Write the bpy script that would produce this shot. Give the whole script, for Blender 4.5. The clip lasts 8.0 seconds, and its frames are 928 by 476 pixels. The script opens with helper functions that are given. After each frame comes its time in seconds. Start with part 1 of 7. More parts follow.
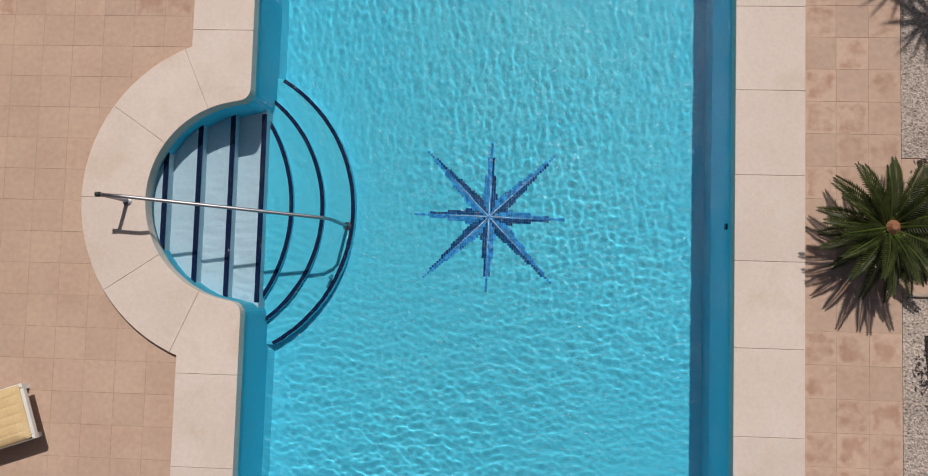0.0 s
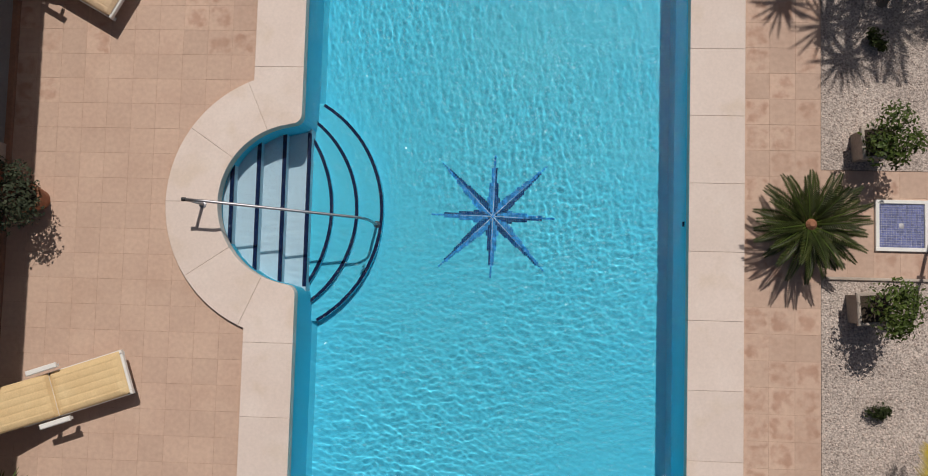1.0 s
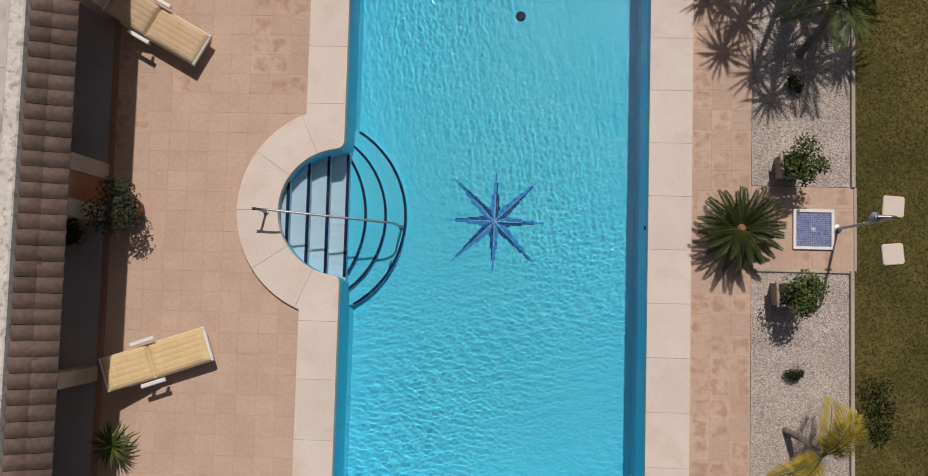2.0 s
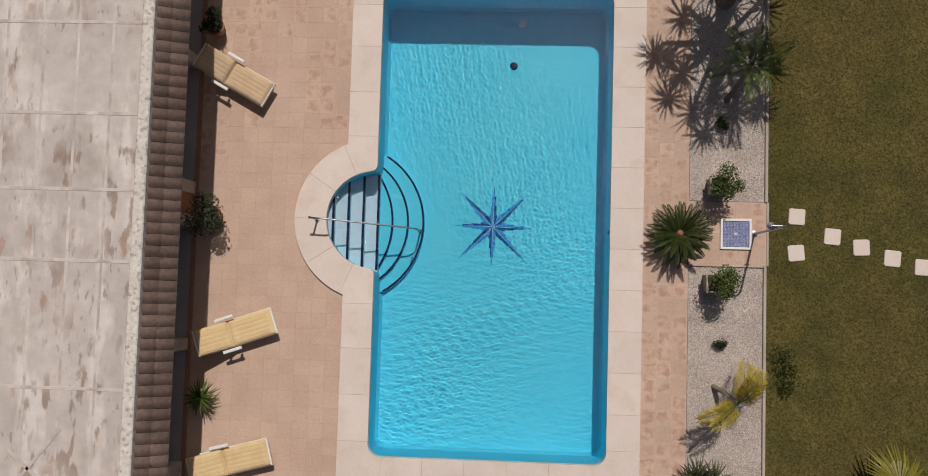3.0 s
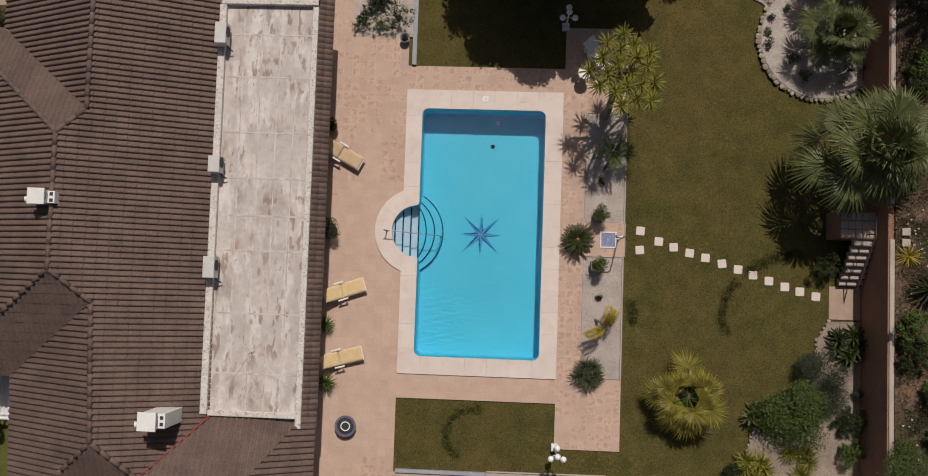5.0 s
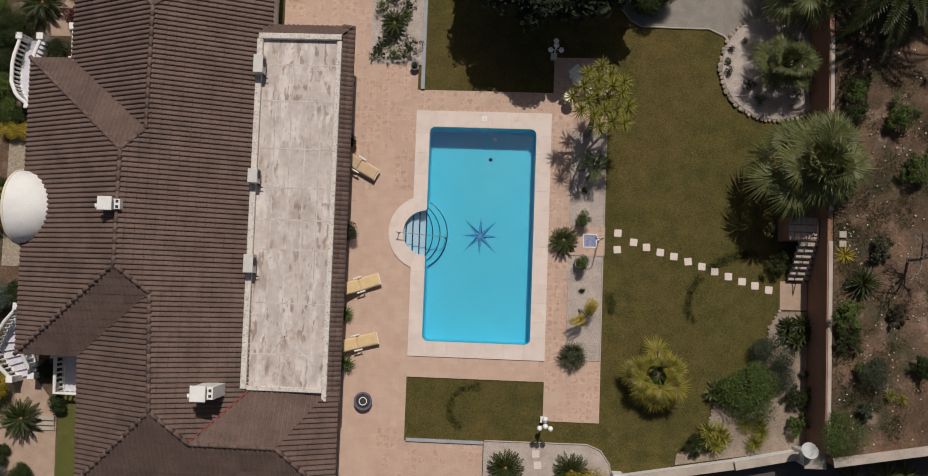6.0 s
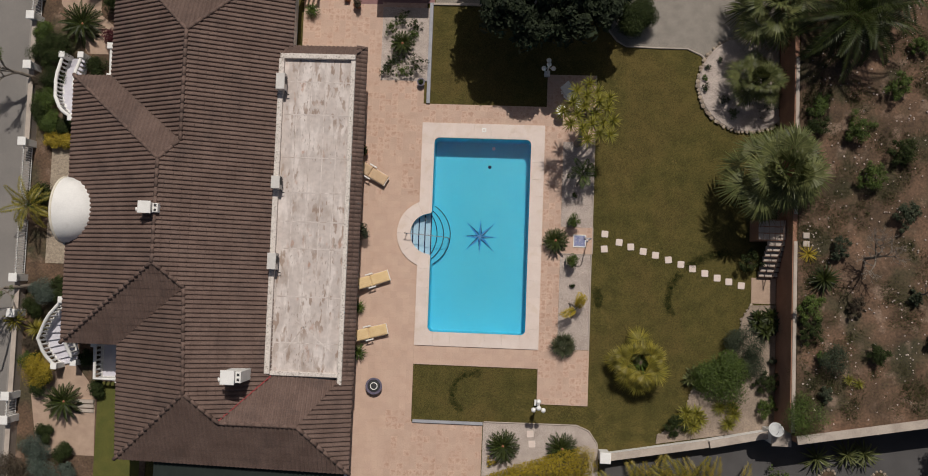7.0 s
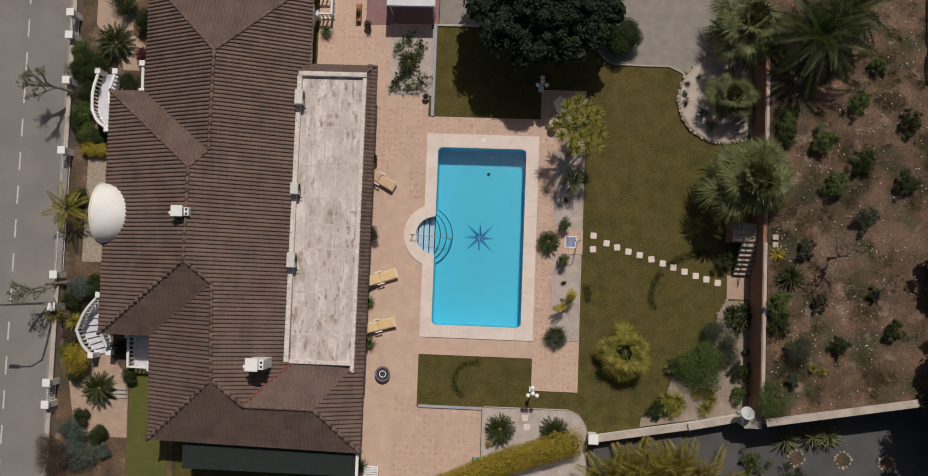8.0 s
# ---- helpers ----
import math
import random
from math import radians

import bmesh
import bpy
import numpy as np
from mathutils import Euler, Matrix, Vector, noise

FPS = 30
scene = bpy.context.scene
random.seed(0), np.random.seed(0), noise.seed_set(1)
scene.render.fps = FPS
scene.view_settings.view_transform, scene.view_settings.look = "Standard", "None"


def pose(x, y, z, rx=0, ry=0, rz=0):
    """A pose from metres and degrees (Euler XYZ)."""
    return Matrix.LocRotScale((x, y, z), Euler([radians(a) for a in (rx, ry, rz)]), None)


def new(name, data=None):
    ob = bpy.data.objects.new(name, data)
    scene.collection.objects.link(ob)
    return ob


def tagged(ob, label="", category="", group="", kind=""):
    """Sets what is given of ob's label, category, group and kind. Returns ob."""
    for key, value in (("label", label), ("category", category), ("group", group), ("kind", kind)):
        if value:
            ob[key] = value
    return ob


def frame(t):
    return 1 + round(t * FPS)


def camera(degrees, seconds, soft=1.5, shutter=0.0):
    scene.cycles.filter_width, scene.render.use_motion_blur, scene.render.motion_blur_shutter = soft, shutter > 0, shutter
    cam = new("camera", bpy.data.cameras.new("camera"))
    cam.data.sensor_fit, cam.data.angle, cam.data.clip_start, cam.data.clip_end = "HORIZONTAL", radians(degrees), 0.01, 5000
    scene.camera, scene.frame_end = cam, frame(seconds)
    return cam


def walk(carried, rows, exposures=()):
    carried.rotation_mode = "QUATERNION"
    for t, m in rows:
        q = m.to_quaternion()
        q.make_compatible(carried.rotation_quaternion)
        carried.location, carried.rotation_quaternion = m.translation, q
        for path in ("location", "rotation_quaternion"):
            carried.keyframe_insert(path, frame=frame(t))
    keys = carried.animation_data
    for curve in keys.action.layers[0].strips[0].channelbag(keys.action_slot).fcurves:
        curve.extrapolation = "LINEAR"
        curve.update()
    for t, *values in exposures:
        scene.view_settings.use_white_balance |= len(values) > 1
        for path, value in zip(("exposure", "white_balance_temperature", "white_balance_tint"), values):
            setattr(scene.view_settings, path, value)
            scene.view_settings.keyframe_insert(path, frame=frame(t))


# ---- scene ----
cam = camera(58.7, 8.0, soft=1.0)
PATH = [  # seconds, eye, turns
    (0.0, 0.289, -0.891, 8.377, 3.931, 3.330, 1.657),
    (0.5, 0.260, -0.983, 9.352, 3.899, 3.230, 1.600),
    (1.0, 0.255, -1.078, 10.490, 3.850, 3.118, 1.565),
    (1.5, 0.240, -1.160, 11.850, 3.785, 3.030, 1.553),
    (2.8, 0.275, -1.340, 16.450, 3.544, 2.822, 1.648),
    (3.0, 0.293, -1.381, 17.453, 3.501, 2.785, 1.676),
    (3.5, 0.417, -1.514, 20.955, 3.397, 2.684, 1.747),
    (4.0, 0.594, -1.675, 24.954, 3.318, 2.590, 1.802),
    (4.5, 0.765, -1.859, 29.034, 3.249, 2.530, 1.871),
    (5.0, 0.879, -2.018, 32.934, 3.219, 2.528, 1.954),
    (6.5, 1.118, -2.363, 40.043, 3.233, 2.541, 2.072),
    (7.0, 1.178, -2.465, 42.038, 3.236, 2.557, 2.095),
    (7.5, 1.238, -2.558, 44.039, 3.240, 2.564, 2.135),
    (8.0, 1.307, -2.639, 46.058, 3.256, 2.553, 2.161),
]
walk(cam, [(t, pose(*p)) for t, *p in PATH])

# ---- sky and sun ----
TO_SUN = Vector((0.135, 0.62, 1.0)).normalized()
world = bpy.data.worlds.new("sky")
scene.world = world
world.use_nodes = True
wn = world.node_tree.nodes
sky = wn.new("ShaderNodeTexSky")
sky.sky_type, sky.sun_disc = "NISHITA", False
sky.air_density, sky.dust_density, sky.ozone_density = 0.8, 3.0, 0.4
sky.sun_elevation = math.asin(TO_SUN.z)
sky.sun_rotation = math.atan2(TO_SUN.x, TO_SUN.y)
world.node_tree.links.new(sky.outputs[0], wn["Background"].inputs[0])
wn["Background"].inputs[1].default_value = 0.037
sun_data = bpy.data.lights.new("sun", "SUN")
sun_data.energy, sun_data.angle, sun_data.color = 3.05, radians(0.55), (1.0, 0.945, 0.885)
sun_data.cycles.is_caustics_light = True
sun = new("sun", sun_data)
sun.matrix_world = Matrix.Translation((0, 0, 60)) @ TO_SUN.to_track_quat("Z", "Y").to_matrix().to_4x4()


# ---- materials ----
def surf(name, a, b, scale=2.0, rough=0.8, fine=40.0, fine_amount=0.25, bump=0.15, bump_scale=60.0, rnd=0.0, island=0.0, metal=0.0,
         stain=None, stain_scale=0.6, stain_amount=0.5, stain_at=0.55, coat=0.0, leaf=0.0, spec=0.5, odd=None, stretch=(1, 1, 1)):
    """A surface of two tones, blotches at one scale, grain at another, stains of a third tone, and fine relief."""
    m = bpy.data.materials.new(name)
    m.use_nodes = True
    t = m.node_tree
    n, l = t.nodes, t.links
    p = n["Principled BSDF"]
    geo = n.new("ShaderNodeNewGeometry")

    def noise_at(s, detail=4.0, shift=0.0, ratio=(1, 1, 1)):
        x = n.new("ShaderNodeTexNoise")
        x.inputs["Scale"].default_value, x.inputs["Detail"].default_value = s, detail
        v = n.new("ShaderNodeVectorMath")
        v.inputs[1].default_value = (shift, shift * 1.7, shift * 0.6)
        l.new(geo.outputs["Position"], v.inputs[0])
        k = n.new("ShaderNodeVectorMath")
        k.operation = "MULTIPLY"
        k.inputs[1].default_value = ratio
        l.new(v.outputs[0], k.inputs[0])
        l.new(k.outputs[0], x.inputs["Vector"])
        return x.outputs["Fac"]

    def ramp(v, lo, hi):
        x = n.new("ShaderNodeMapRange")
        x.inputs[1].default_value, x.inputs[2].default_value = lo, hi
        l.new(v, x.inputs[0])
        return x.outputs[0]

    def mixed(f, c, d):
        x = n.new("ShaderNodeMix")
        x.data_type = "RGBA"
        for sock, val in ((x.inputs[0], f), (x.inputs[6], c), (x.inputs[7], d)):
            if hasattr(val, "links"):
                l.new(val, sock)
            else:
                sock.default_value = (*val, 1) if isinstance(val, tuple) else val
        return x.outputs[2]

    col = mixed(ramp(noise_at(scale), 0.32, 0.68), a, b)
    if stain:
        f = n.new("ShaderNodeMath")
        f.operation = "MULTIPLY"
        f.inputs[1].default_value = stain_amount
        l.new(ramp(noise_at(stain_scale, 6.0, 13.0, stretch), stain_at, stain_at + 0.12), f.inputs[0])
        col = mixed(f.outputs[0], col, stain)
    if odd:
        # some pieces of a darker tone, worn unevenly
        src = n.new("ShaderNodeNewGeometry" if island else "ShaderNodeObjectInfo").outputs["Random Per Island" if island else "Random"]
        f = n.new("ShaderNodeMath")
        f.operation = "MULTIPLY"
        l.new(ramp(src, 1 - odd[1], 1 - odd[1] + 0.15), f.inputs[0])
        l.new(ramp(noise_at(7.0, 3.0, 21.0), 0.38, 0.55), f.inputs[1])
        col = mixed(f.outputs[0], col, odd[0])
    hsv = n.new("ShaderNodeHueSaturation")
    l.new(col, hsv.inputs["Color"])
    val = n.new("ShaderNodeMapRange")
    val.inputs[1].default_value, val.inputs[2].default_value = 0.25, 0.75
    val.inputs[3].default_value, val.inputs[4].default_value = 1 - fine_amount, 1 + fine_amount
    l.new(noise_at(fine, 3.0, 5.0), val.inputs[0])
    out = val.outputs[0]
    for amount, node, sock in ((rnd, "ShaderNodeObjectInfo", "Random"), (island, "ShaderNodeNewGeometry", "Random Per Island")):
        if amount:
            src = n.new(node)
            r = n.new("ShaderNodeMapRange")
            r.inputs[3].default_value, r.inputs[4].default_value = 1 - amount, 1 + amount
            l.new(src.outputs[sock], r.inputs[0])
            mul = n.new("ShaderNodeMath")
            mul.operation = "MULTIPLY"
            l.new(out, mul.inputs[0])
            l.new(r.outputs[0], mul.inputs[1])
            out = mul.outputs[0]
    l.new(out, hsv.inputs["Value"])
    l.new(hsv.outputs[0], p.inputs["Base Color"])
    p.inputs["Roughness"].default_value, p.inputs["Metallic"].default_value = rough, metal
    p.inputs["Specular IOR Level"].default_value = spec
    p.inputs["Coat Weight"].default_value = coat
    if bump:
        bm_ = n.new("ShaderNodeBump")
        bm_.inputs["Strength"].default_value, bm_.inputs["Distance"].default_value = bump, 0.02
        l.new(noise_at(bump_scale, 5.0, 3.0), bm_.inputs["Height"])
        l.new(bm_.outputs[0], p.inputs["Normal"])
    if leaf:
        tr = n.new("ShaderNodeBsdfTranslucent")
        l.new(hsv.outputs[0], tr.inputs["Color"])
        add = n.new("ShaderNodeMixShader")
        add.inputs[0].default_value = leaf
        l.new(p.outputs[0], add.inputs[1])
        l.new(tr.outputs[0], add.inputs[2])
        l.new(add.outputs[0], n["Material Output"].inputs["Surface"])
    return m


def overlay(m, colour, scale, at, width, amount, stretch=(1, 1, 1), shift=0.0, patch=None, detail=7.0):
    """Stains of one more tone over a surface, kept to patches of a larger noise (scale, threshold)."""
    n, l = m.node_tree.nodes, m.node_tree.links
    geo = n.new("ShaderNodeNewGeometry")

    def mask(sc, lo, wd, ratio, move, det):
        k = n.new("ShaderNodeVectorMath")
        k.operation = "MULTIPLY_ADD"
        k.inputs[1].default_value, k.inputs[2].default_value = ratio, (move, move * 1.3, 0)
        l.new(geo.outputs["Position"], k.inputs[0])
        x = n.new("ShaderNodeTexNoise")
        x.inputs["Scale"].default_value, x.inputs["Detail"].default_value = sc, det
        l.new(k.outputs[0], x.inputs["Vector"])
        r = n.new("ShaderNodeMapRange")
        r.inputs[1].default_value, r.inputs[2].default_value = lo, lo + wd
        l.new(x.outputs["Fac"], r.inputs[0])
        return r.outputs[0]
    f = n.new("ShaderNodeMath")
    f.operation = "MULTIPLY"
    f.inputs[1].default_value = amount
    l.new(mask(scale, at, width, stretch, shift, detail), f.inputs[0])
    fac = f.outputs[0]
    if patch:
        g = n.new("ShaderNodeMath")
        g.operation = "MULTIPLY"
        l.new(fac, g.inputs[0])
        l.new(mask(patch[0], patch[1], 0.14, (1, 1, 1), shift + 31.0, 3.0), g.inputs[1])
        fac = g.outputs[0]
    return blend(m, fac, colour)


def blend(m, fac, colour):
    """Lays a colour over what a surface has so far, by a mask."""
    n, l = m.node_tree.nodes, m.node_tree.links
    hsv = next(x for x in n if x.bl_idname == "ShaderNodeHueSaturation")
    before = hsv.inputs["Color"].links[0].from_socket
    mix = n.new("ShaderNodeMix")
    mix.data_type = "RGBA"
    l.new(fac, mix.inputs[0])
    l.new(before, mix.inputs[6])
    mix.inputs[7].default_value = (*colour, 1)
    l.new(mix.outputs[2], hsv.inputs["Color"])
    return m


def worn_print(m, colour, share, joined):
    """The surface of some tiles worn down to a darker, blotchy print that stops short of the tile's rim."""
    n, l = m.node_tree.nodes, m.node_tree.links

    def calc(op, a, b=None, c=None):
        x = n.new("ShaderNodeMath")
        x.operation = op
        for k, v in enumerate((a, b, c)):
            if v is None:
                continue
            if hasattr(v, "links"):
                l.new(v, x.inputs[k])
            else:
                x.inputs[k].default_value = v
        return x.outputs[0]

    def ramp(v, lo, hi):
        x = n.new("ShaderNodeMapRange")
        x.interpolation_type = "SMOOTHSTEP"
        x.inputs[1].default_value, x.inputs[2].default_value = lo, hi
        l.new(v, x.inputs[0])
        return x.outputs[0]
    cell = n.new("ShaderNodeAttribute")
    cell.attribute_name = "cell"
    sep = n.new("ShaderNodeSeparateXYZ")
    l.new(cell.outputs["Vector"], sep.inputs[0])
    far = calc("SMOOTH_MAX", calc("ABSOLUTE", sep.outputs[0]), calc("ABSOLUTE", sep.outputs[1]), 0.25)
    geo = n.new("ShaderNodeNewGeometry")
    rough = n.new("ShaderNodeTexNoise")
    rough.inputs["Scale"].default_value, rough.inputs["Detail"].default_value = 9.0, 5.0
    l.new(geo.outputs["Position"], rough.inputs["Vector"])
    rim = calc("SUBTRACT", 1.0, ramp(calc("MULTIPLY_ADD", rough.outputs["Fac"], 1.3, calc("SUBTRACT", far, 0.65)), 0.55, 0.98))
    ring = calc("MULTIPLY_ADD", ramp(far, 0.15, 0.75), 0.2, 0.8)
    blot = n.new("ShaderNodeTexNoise")
    blot.inputs["Scale"].default_value, blot.inputs["Detail"].default_value = 5.5, 4.0
    l.new(geo.outputs["Position"], blot.inputs["Vector"])
    src = geo.outputs["Random Per Island"] if joined else n.new("ShaderNodeObjectInfo").outputs["Random"]
    pick = ramp(src, 1 - share, 1 - share + 0.45)
    fac = calc("MULTIPLY", calc("MULTIPLY", rim, ring), calc("MULTIPLY", pick, ramp(blot.outputs["Fac"], 0.36, 0.66)))
    return blend(m, fac, colour)


def water_material():
    """Clear water: the swell bends the view a little; small ripples on it catch the sun."""
    m = bpy.data.materials.new("pool water")
    m.use_nodes = True
    n, l = m.node_tree.nodes, m.node_tree.links
    n.remove(n["Principled BSDF"])
    geo = n.new("ShaderNodeNewGeometry")

    def ripples(waves):
        last = None
        for scale, strength, dist, stretch, twist in waves:
            mp = n.new("ShaderNodeVectorMath")
            mp.operation = "MULTIPLY"
            mp.inputs[1].default_value = stretch
            l.new(geo.outputs["Position"], mp.inputs[0])
            tx = n.new("ShaderNodeTexNoise")
            tx.inputs["Scale"].default_value, tx.inputs["Detail"].default_value = scale, 1.5
            tx.inputs["Distortion"].default_value = twist
            l.new(mp.outputs[0], tx.inputs["Vector"])
            b = n.new("ShaderNodeBump")
            b.inputs["Strength"].default_value, b.inputs["Distance"].default_value = strength, dist
            l.new(tx.outputs["Fac"], b.inputs["Height"])
            if last:
                l.new(last.outputs[0], b.inputs["Normal"])
            last = b
        return last.outputs[0]
    chop = ripples(((9.0, 1.0, 0.022, (0.8, 1.5, 1), 1.4), (24.0, 1.0, 0.009, (0.75, 1.4, 1), 1.2)))
    bend = n.new("ShaderNodeBsdfRefraction")
    bend.inputs["Color"].default_value = (0.93, 0.98, 1.0, 1)
    bend.inputs["Roughness"].default_value, bend.inputs["IOR"].default_value = 0.0, 1.33
    shine = n.new("ShaderNodeBsdfGlossy")
    shine.inputs["Roughness"].default_value = 0.12
    l.new(chop, shine.inputs["Normal"])
    mix = n.new("ShaderNodeMixShader")
    mix.inputs[0].default_value = 0.013
    l.new(bend.outputs[0], mix.inputs[1])
    l.new(shine.outputs[0], mix.inputs[2])
    l.new(mix.outputs[0], n["Material Output"].inputs["Surface"])
    return m


M = {
    "lawn": overlay(overlay(surf("mown lawn", (0.105, 0.084, 0.026), (0.066, 0.058, 0.018), 1.4, 0.95, 22, 0.55, 0.6, 45, stain=(0.125, 0.083, 0.031), stain_scale=0.45, stain_amount=0.3, stain_at=0.5, spec=0.1), (0.05, 0.049, 0.014), 0.5, 0.45, 0.3, 0.35, shift=9.0), (0.15, 0.115, 0.04), 5.0, 0.57, 0.1, 0.5, shift=2.0, patch=(0.6, 0.45)),
    "lush": surf("deep green lawn", (0.022, 0.035, 0.008), (0.04, 0.05, 0.012), 3, 0.95, 30, 0.4, 0.6, 50, spec=0.1),
    "bed": surf("mortar bed", (0.45, 0.31, 0.23), (0.40, 0.27, 0.20), 3, 0.95),
    "tile": worn_print(surf("terrace tile", (0.53, 0.372, 0.283), (0.485, 0.332, 0.252), 1.3, 0.75, 18, 0.08, 0.1, 90, rnd=0.04, stain=(0.44, 0.29, 0.21), stain_scale=1.4, stain_amount=0.35, stain_at=0.54), (0.37, 0.225, 0.16), 0.16, False),
    "worntile": worn_print(surf("worn terrace tile", (0.53, 0.372, 0.283), (0.485, 0.332, 0.252), 1.3, 0.75, 18, 0.08, 0.1, 90, rnd=0.08, stain=(0.44, 0.29, 0.21), stain_scale=1.4, stain_amount=0.35, stain_at=0.54), (0.38, 0.225, 0.158), 0.95, False),
    "tiles": worn_print(surf("terrace tiling", (0.53, 0.372, 0.283), (0.485, 0.332, 0.252), 1.3, 0.75, 18, 0.08, 0.1, 90, island=0.04, stain=(0.44, 0.29, 0.21), stain_scale=1.4, stain_amount=0.35, stain_at=0.54), (0.37, 0.225, 0.16), 0.14, True),
    "worntiles": worn_print(surf("worn terrace tiling", (0.53, 0.372, 0.283), (0.485, 0.332, 0.252), 1.3, 0.75, 18, 0.08, 0.1, 90, island=0.08, stain=(0.44, 0.29, 0.21), stain_scale=1.4, stain_amount=0.35, stain_at=0.54), (0.385, 0.23, 0.163), 0.75, True),
    "coping": overlay(surf("cast stone coping", (0.67, 0.56, 0.495), (0.63, 0.52, 0.455), 1.1, 0.7, 30, 0.05, 0.12, 120, rnd=0.03, stain=(0.56, 0.44, 0.33), stain_scale=2.2, stain_amount=0.4, stain_at=0.54), (0.70, 0.61, 0.55), 1.6, 0.5, 0.2, 0.5, shift=5.0),
    "plaster": surf("pale blue pool plaster", (0.135, 0.78, 0.985), (0.12, 0.75, 0.97), 1.0, 0.6, 30, 0.05, 0.05, 40, spec=0.08),
    "stepplaster": surf("pale grey blue step plaster", (0.70, 0.86, 0.95), (0.66, 0.83, 0.93), 1.5, 0.6, 30, 0.05, 0.05, 40, spec=0.08),
    "navy": surf("navy mosaic", (0.004, 0.012, 0.055), (0.008, 0.022, 0.08), 30, 0.5, 80, 0.4, 0.1, 60, island=0.4, spec=0.08),
    "starblue": surf("deep blue mosaic", (0.002, 0.045, 0.19), (0.004, 0.075, 0.29), 30, 0.5, 80, 0.4, 0.1, 60, island=0.4, spec=0.08),
    "skyblue": surf("light blue mosaic", (0.02, 0.28, 0.74), (0.05, 0.38, 0.86), 30, 0.5, 80, 0.3, 0.1, 60, island=0.25, spec=0.08),
    "rooftile": surf("brown concrete roof tile", (0.15, 0.098, 0.078), (0.11, 0.069, 0.054), 1.2, 0.85, 14, 0.25, 0.3, 60, island=0.15, rnd=0.15, stain=(0.075, 0.05, 0.042), stain_scale=0.8, stain_amount=0.5),
    "flatroof": overlay(overlay(overlay(overlay(
        surf("weathered white roof coating", (0.56, 0.485, 0.44), (0.45, 0.39, 0.355), 0.7, 0.85, 5, 0.10, 0.2, 30, stain=(0.66, 0.59, 0.545), stain_scale=1.1, stain_amount=0.8, stain_at=0.5, stretch=(2.2, 0.6, 1)),
        (0.36, 0.29, 0.245), 1.3, 0.50, 0.16, 0.55, (1.2, 0.6, 1), 3.0, (0.45, 0.46)),
        (0.25, 0.165, 0.115), 3.0, 0.55, 0.06, 0.72, (1.6, 0.55, 1), 7.0, (0.55, 0.40)),
        (0.42, 0.24, 0.17), 3.4, 0.60, 0.06, 0.6, (1.5, 0.6, 1), 15.0, (0.8, 0.5)),
        (0.25, 0.20, 0.165), 6.0, 0.60, 0.05, 0.7, (1.7, 0.6, 1), 11.0, (0.7, 0.48)),
    "lap": overlay(surf("pale roof lap", (0.63, 0.56, 0.515), (0.50, 0.435, 0.40), 1.0, 0.85, 8, 0.08, 0.2, 30), (0.40, 0.33, 0.285), 2.2, 0.46, 0.16, 0.85, shift=4.0),
    "parapet": surf("lichen-spotted white parapet", (0.66, 0.60, 0.54), (0.56, 0.50, 0.45), 3, 0.9, 14, 0.15, 0.3, 30, stain=(0.26, 0.21, 0.17), stain_scale=11, stain_amount=0.7, stain_at=0.54),
    "casing": surf("off-white enamel", (0.60, 0.57, 0.53), (0.53, 0.50, 0.46), 3, 0.5, 20, 0.05, 0),
    "white": surf("white render", (0.78, 0.76, 0.72), (0.70, 0.68, 0.64), 1.5, 0.8, 20, 0.06, 0.1, 60, stain=(0.5, 0.46, 0.4), stain_scale=1.7, stain_amount=0.3, stain_at=0.6),
    "gravel": surf("pale gravel", (0.47, 0.395, 0.345), (0.38, 0.315, 0.275), 2, 0.95, 45, 0.6, 0.9, 45, stain=(0.27, 0.22, 0.18), stain_scale=0.9, stain_amount=0.4),
    "porch": surf("grey porch tiling", (0.34, 0.315, 0.305), (0.29, 0.27, 0.265), 1.5, 0.6, 20, 0.08, 0.1, 60),
    "asphalt": surf("grey asphalt", (0.22, 0.20, 0.18), (0.18, 0.165, 0.15), 0.5, 0.9, 30, 0.12, 0.3, 80),
    "soil": overlay(surf("dry brown soil", (0.165, 0.098, 0.061), (0.065, 0.042, 0.025), 0.75, 0.98, 9, 0.4, 0.9, 14, stain=(0.035, 0.04, 0.018), stain_scale=0.5, stain_amount=0.65, stain_at=0.5), (0.27, 0.19, 0.14), 1.3, 0.54, 0.12, 0.6, shift=6.0, patch=(0.3, 0.45)),
    "concrete": surf("pale concrete", (0.46, 0.39, 0.325), (0.37, 0.31, 0.26), 1.5, 0.9, 25, 0.12, 0.25, 50, stain=(0.25, 0.20, 0.16), stain_scale=1.2, stain_amount=0.4),
}


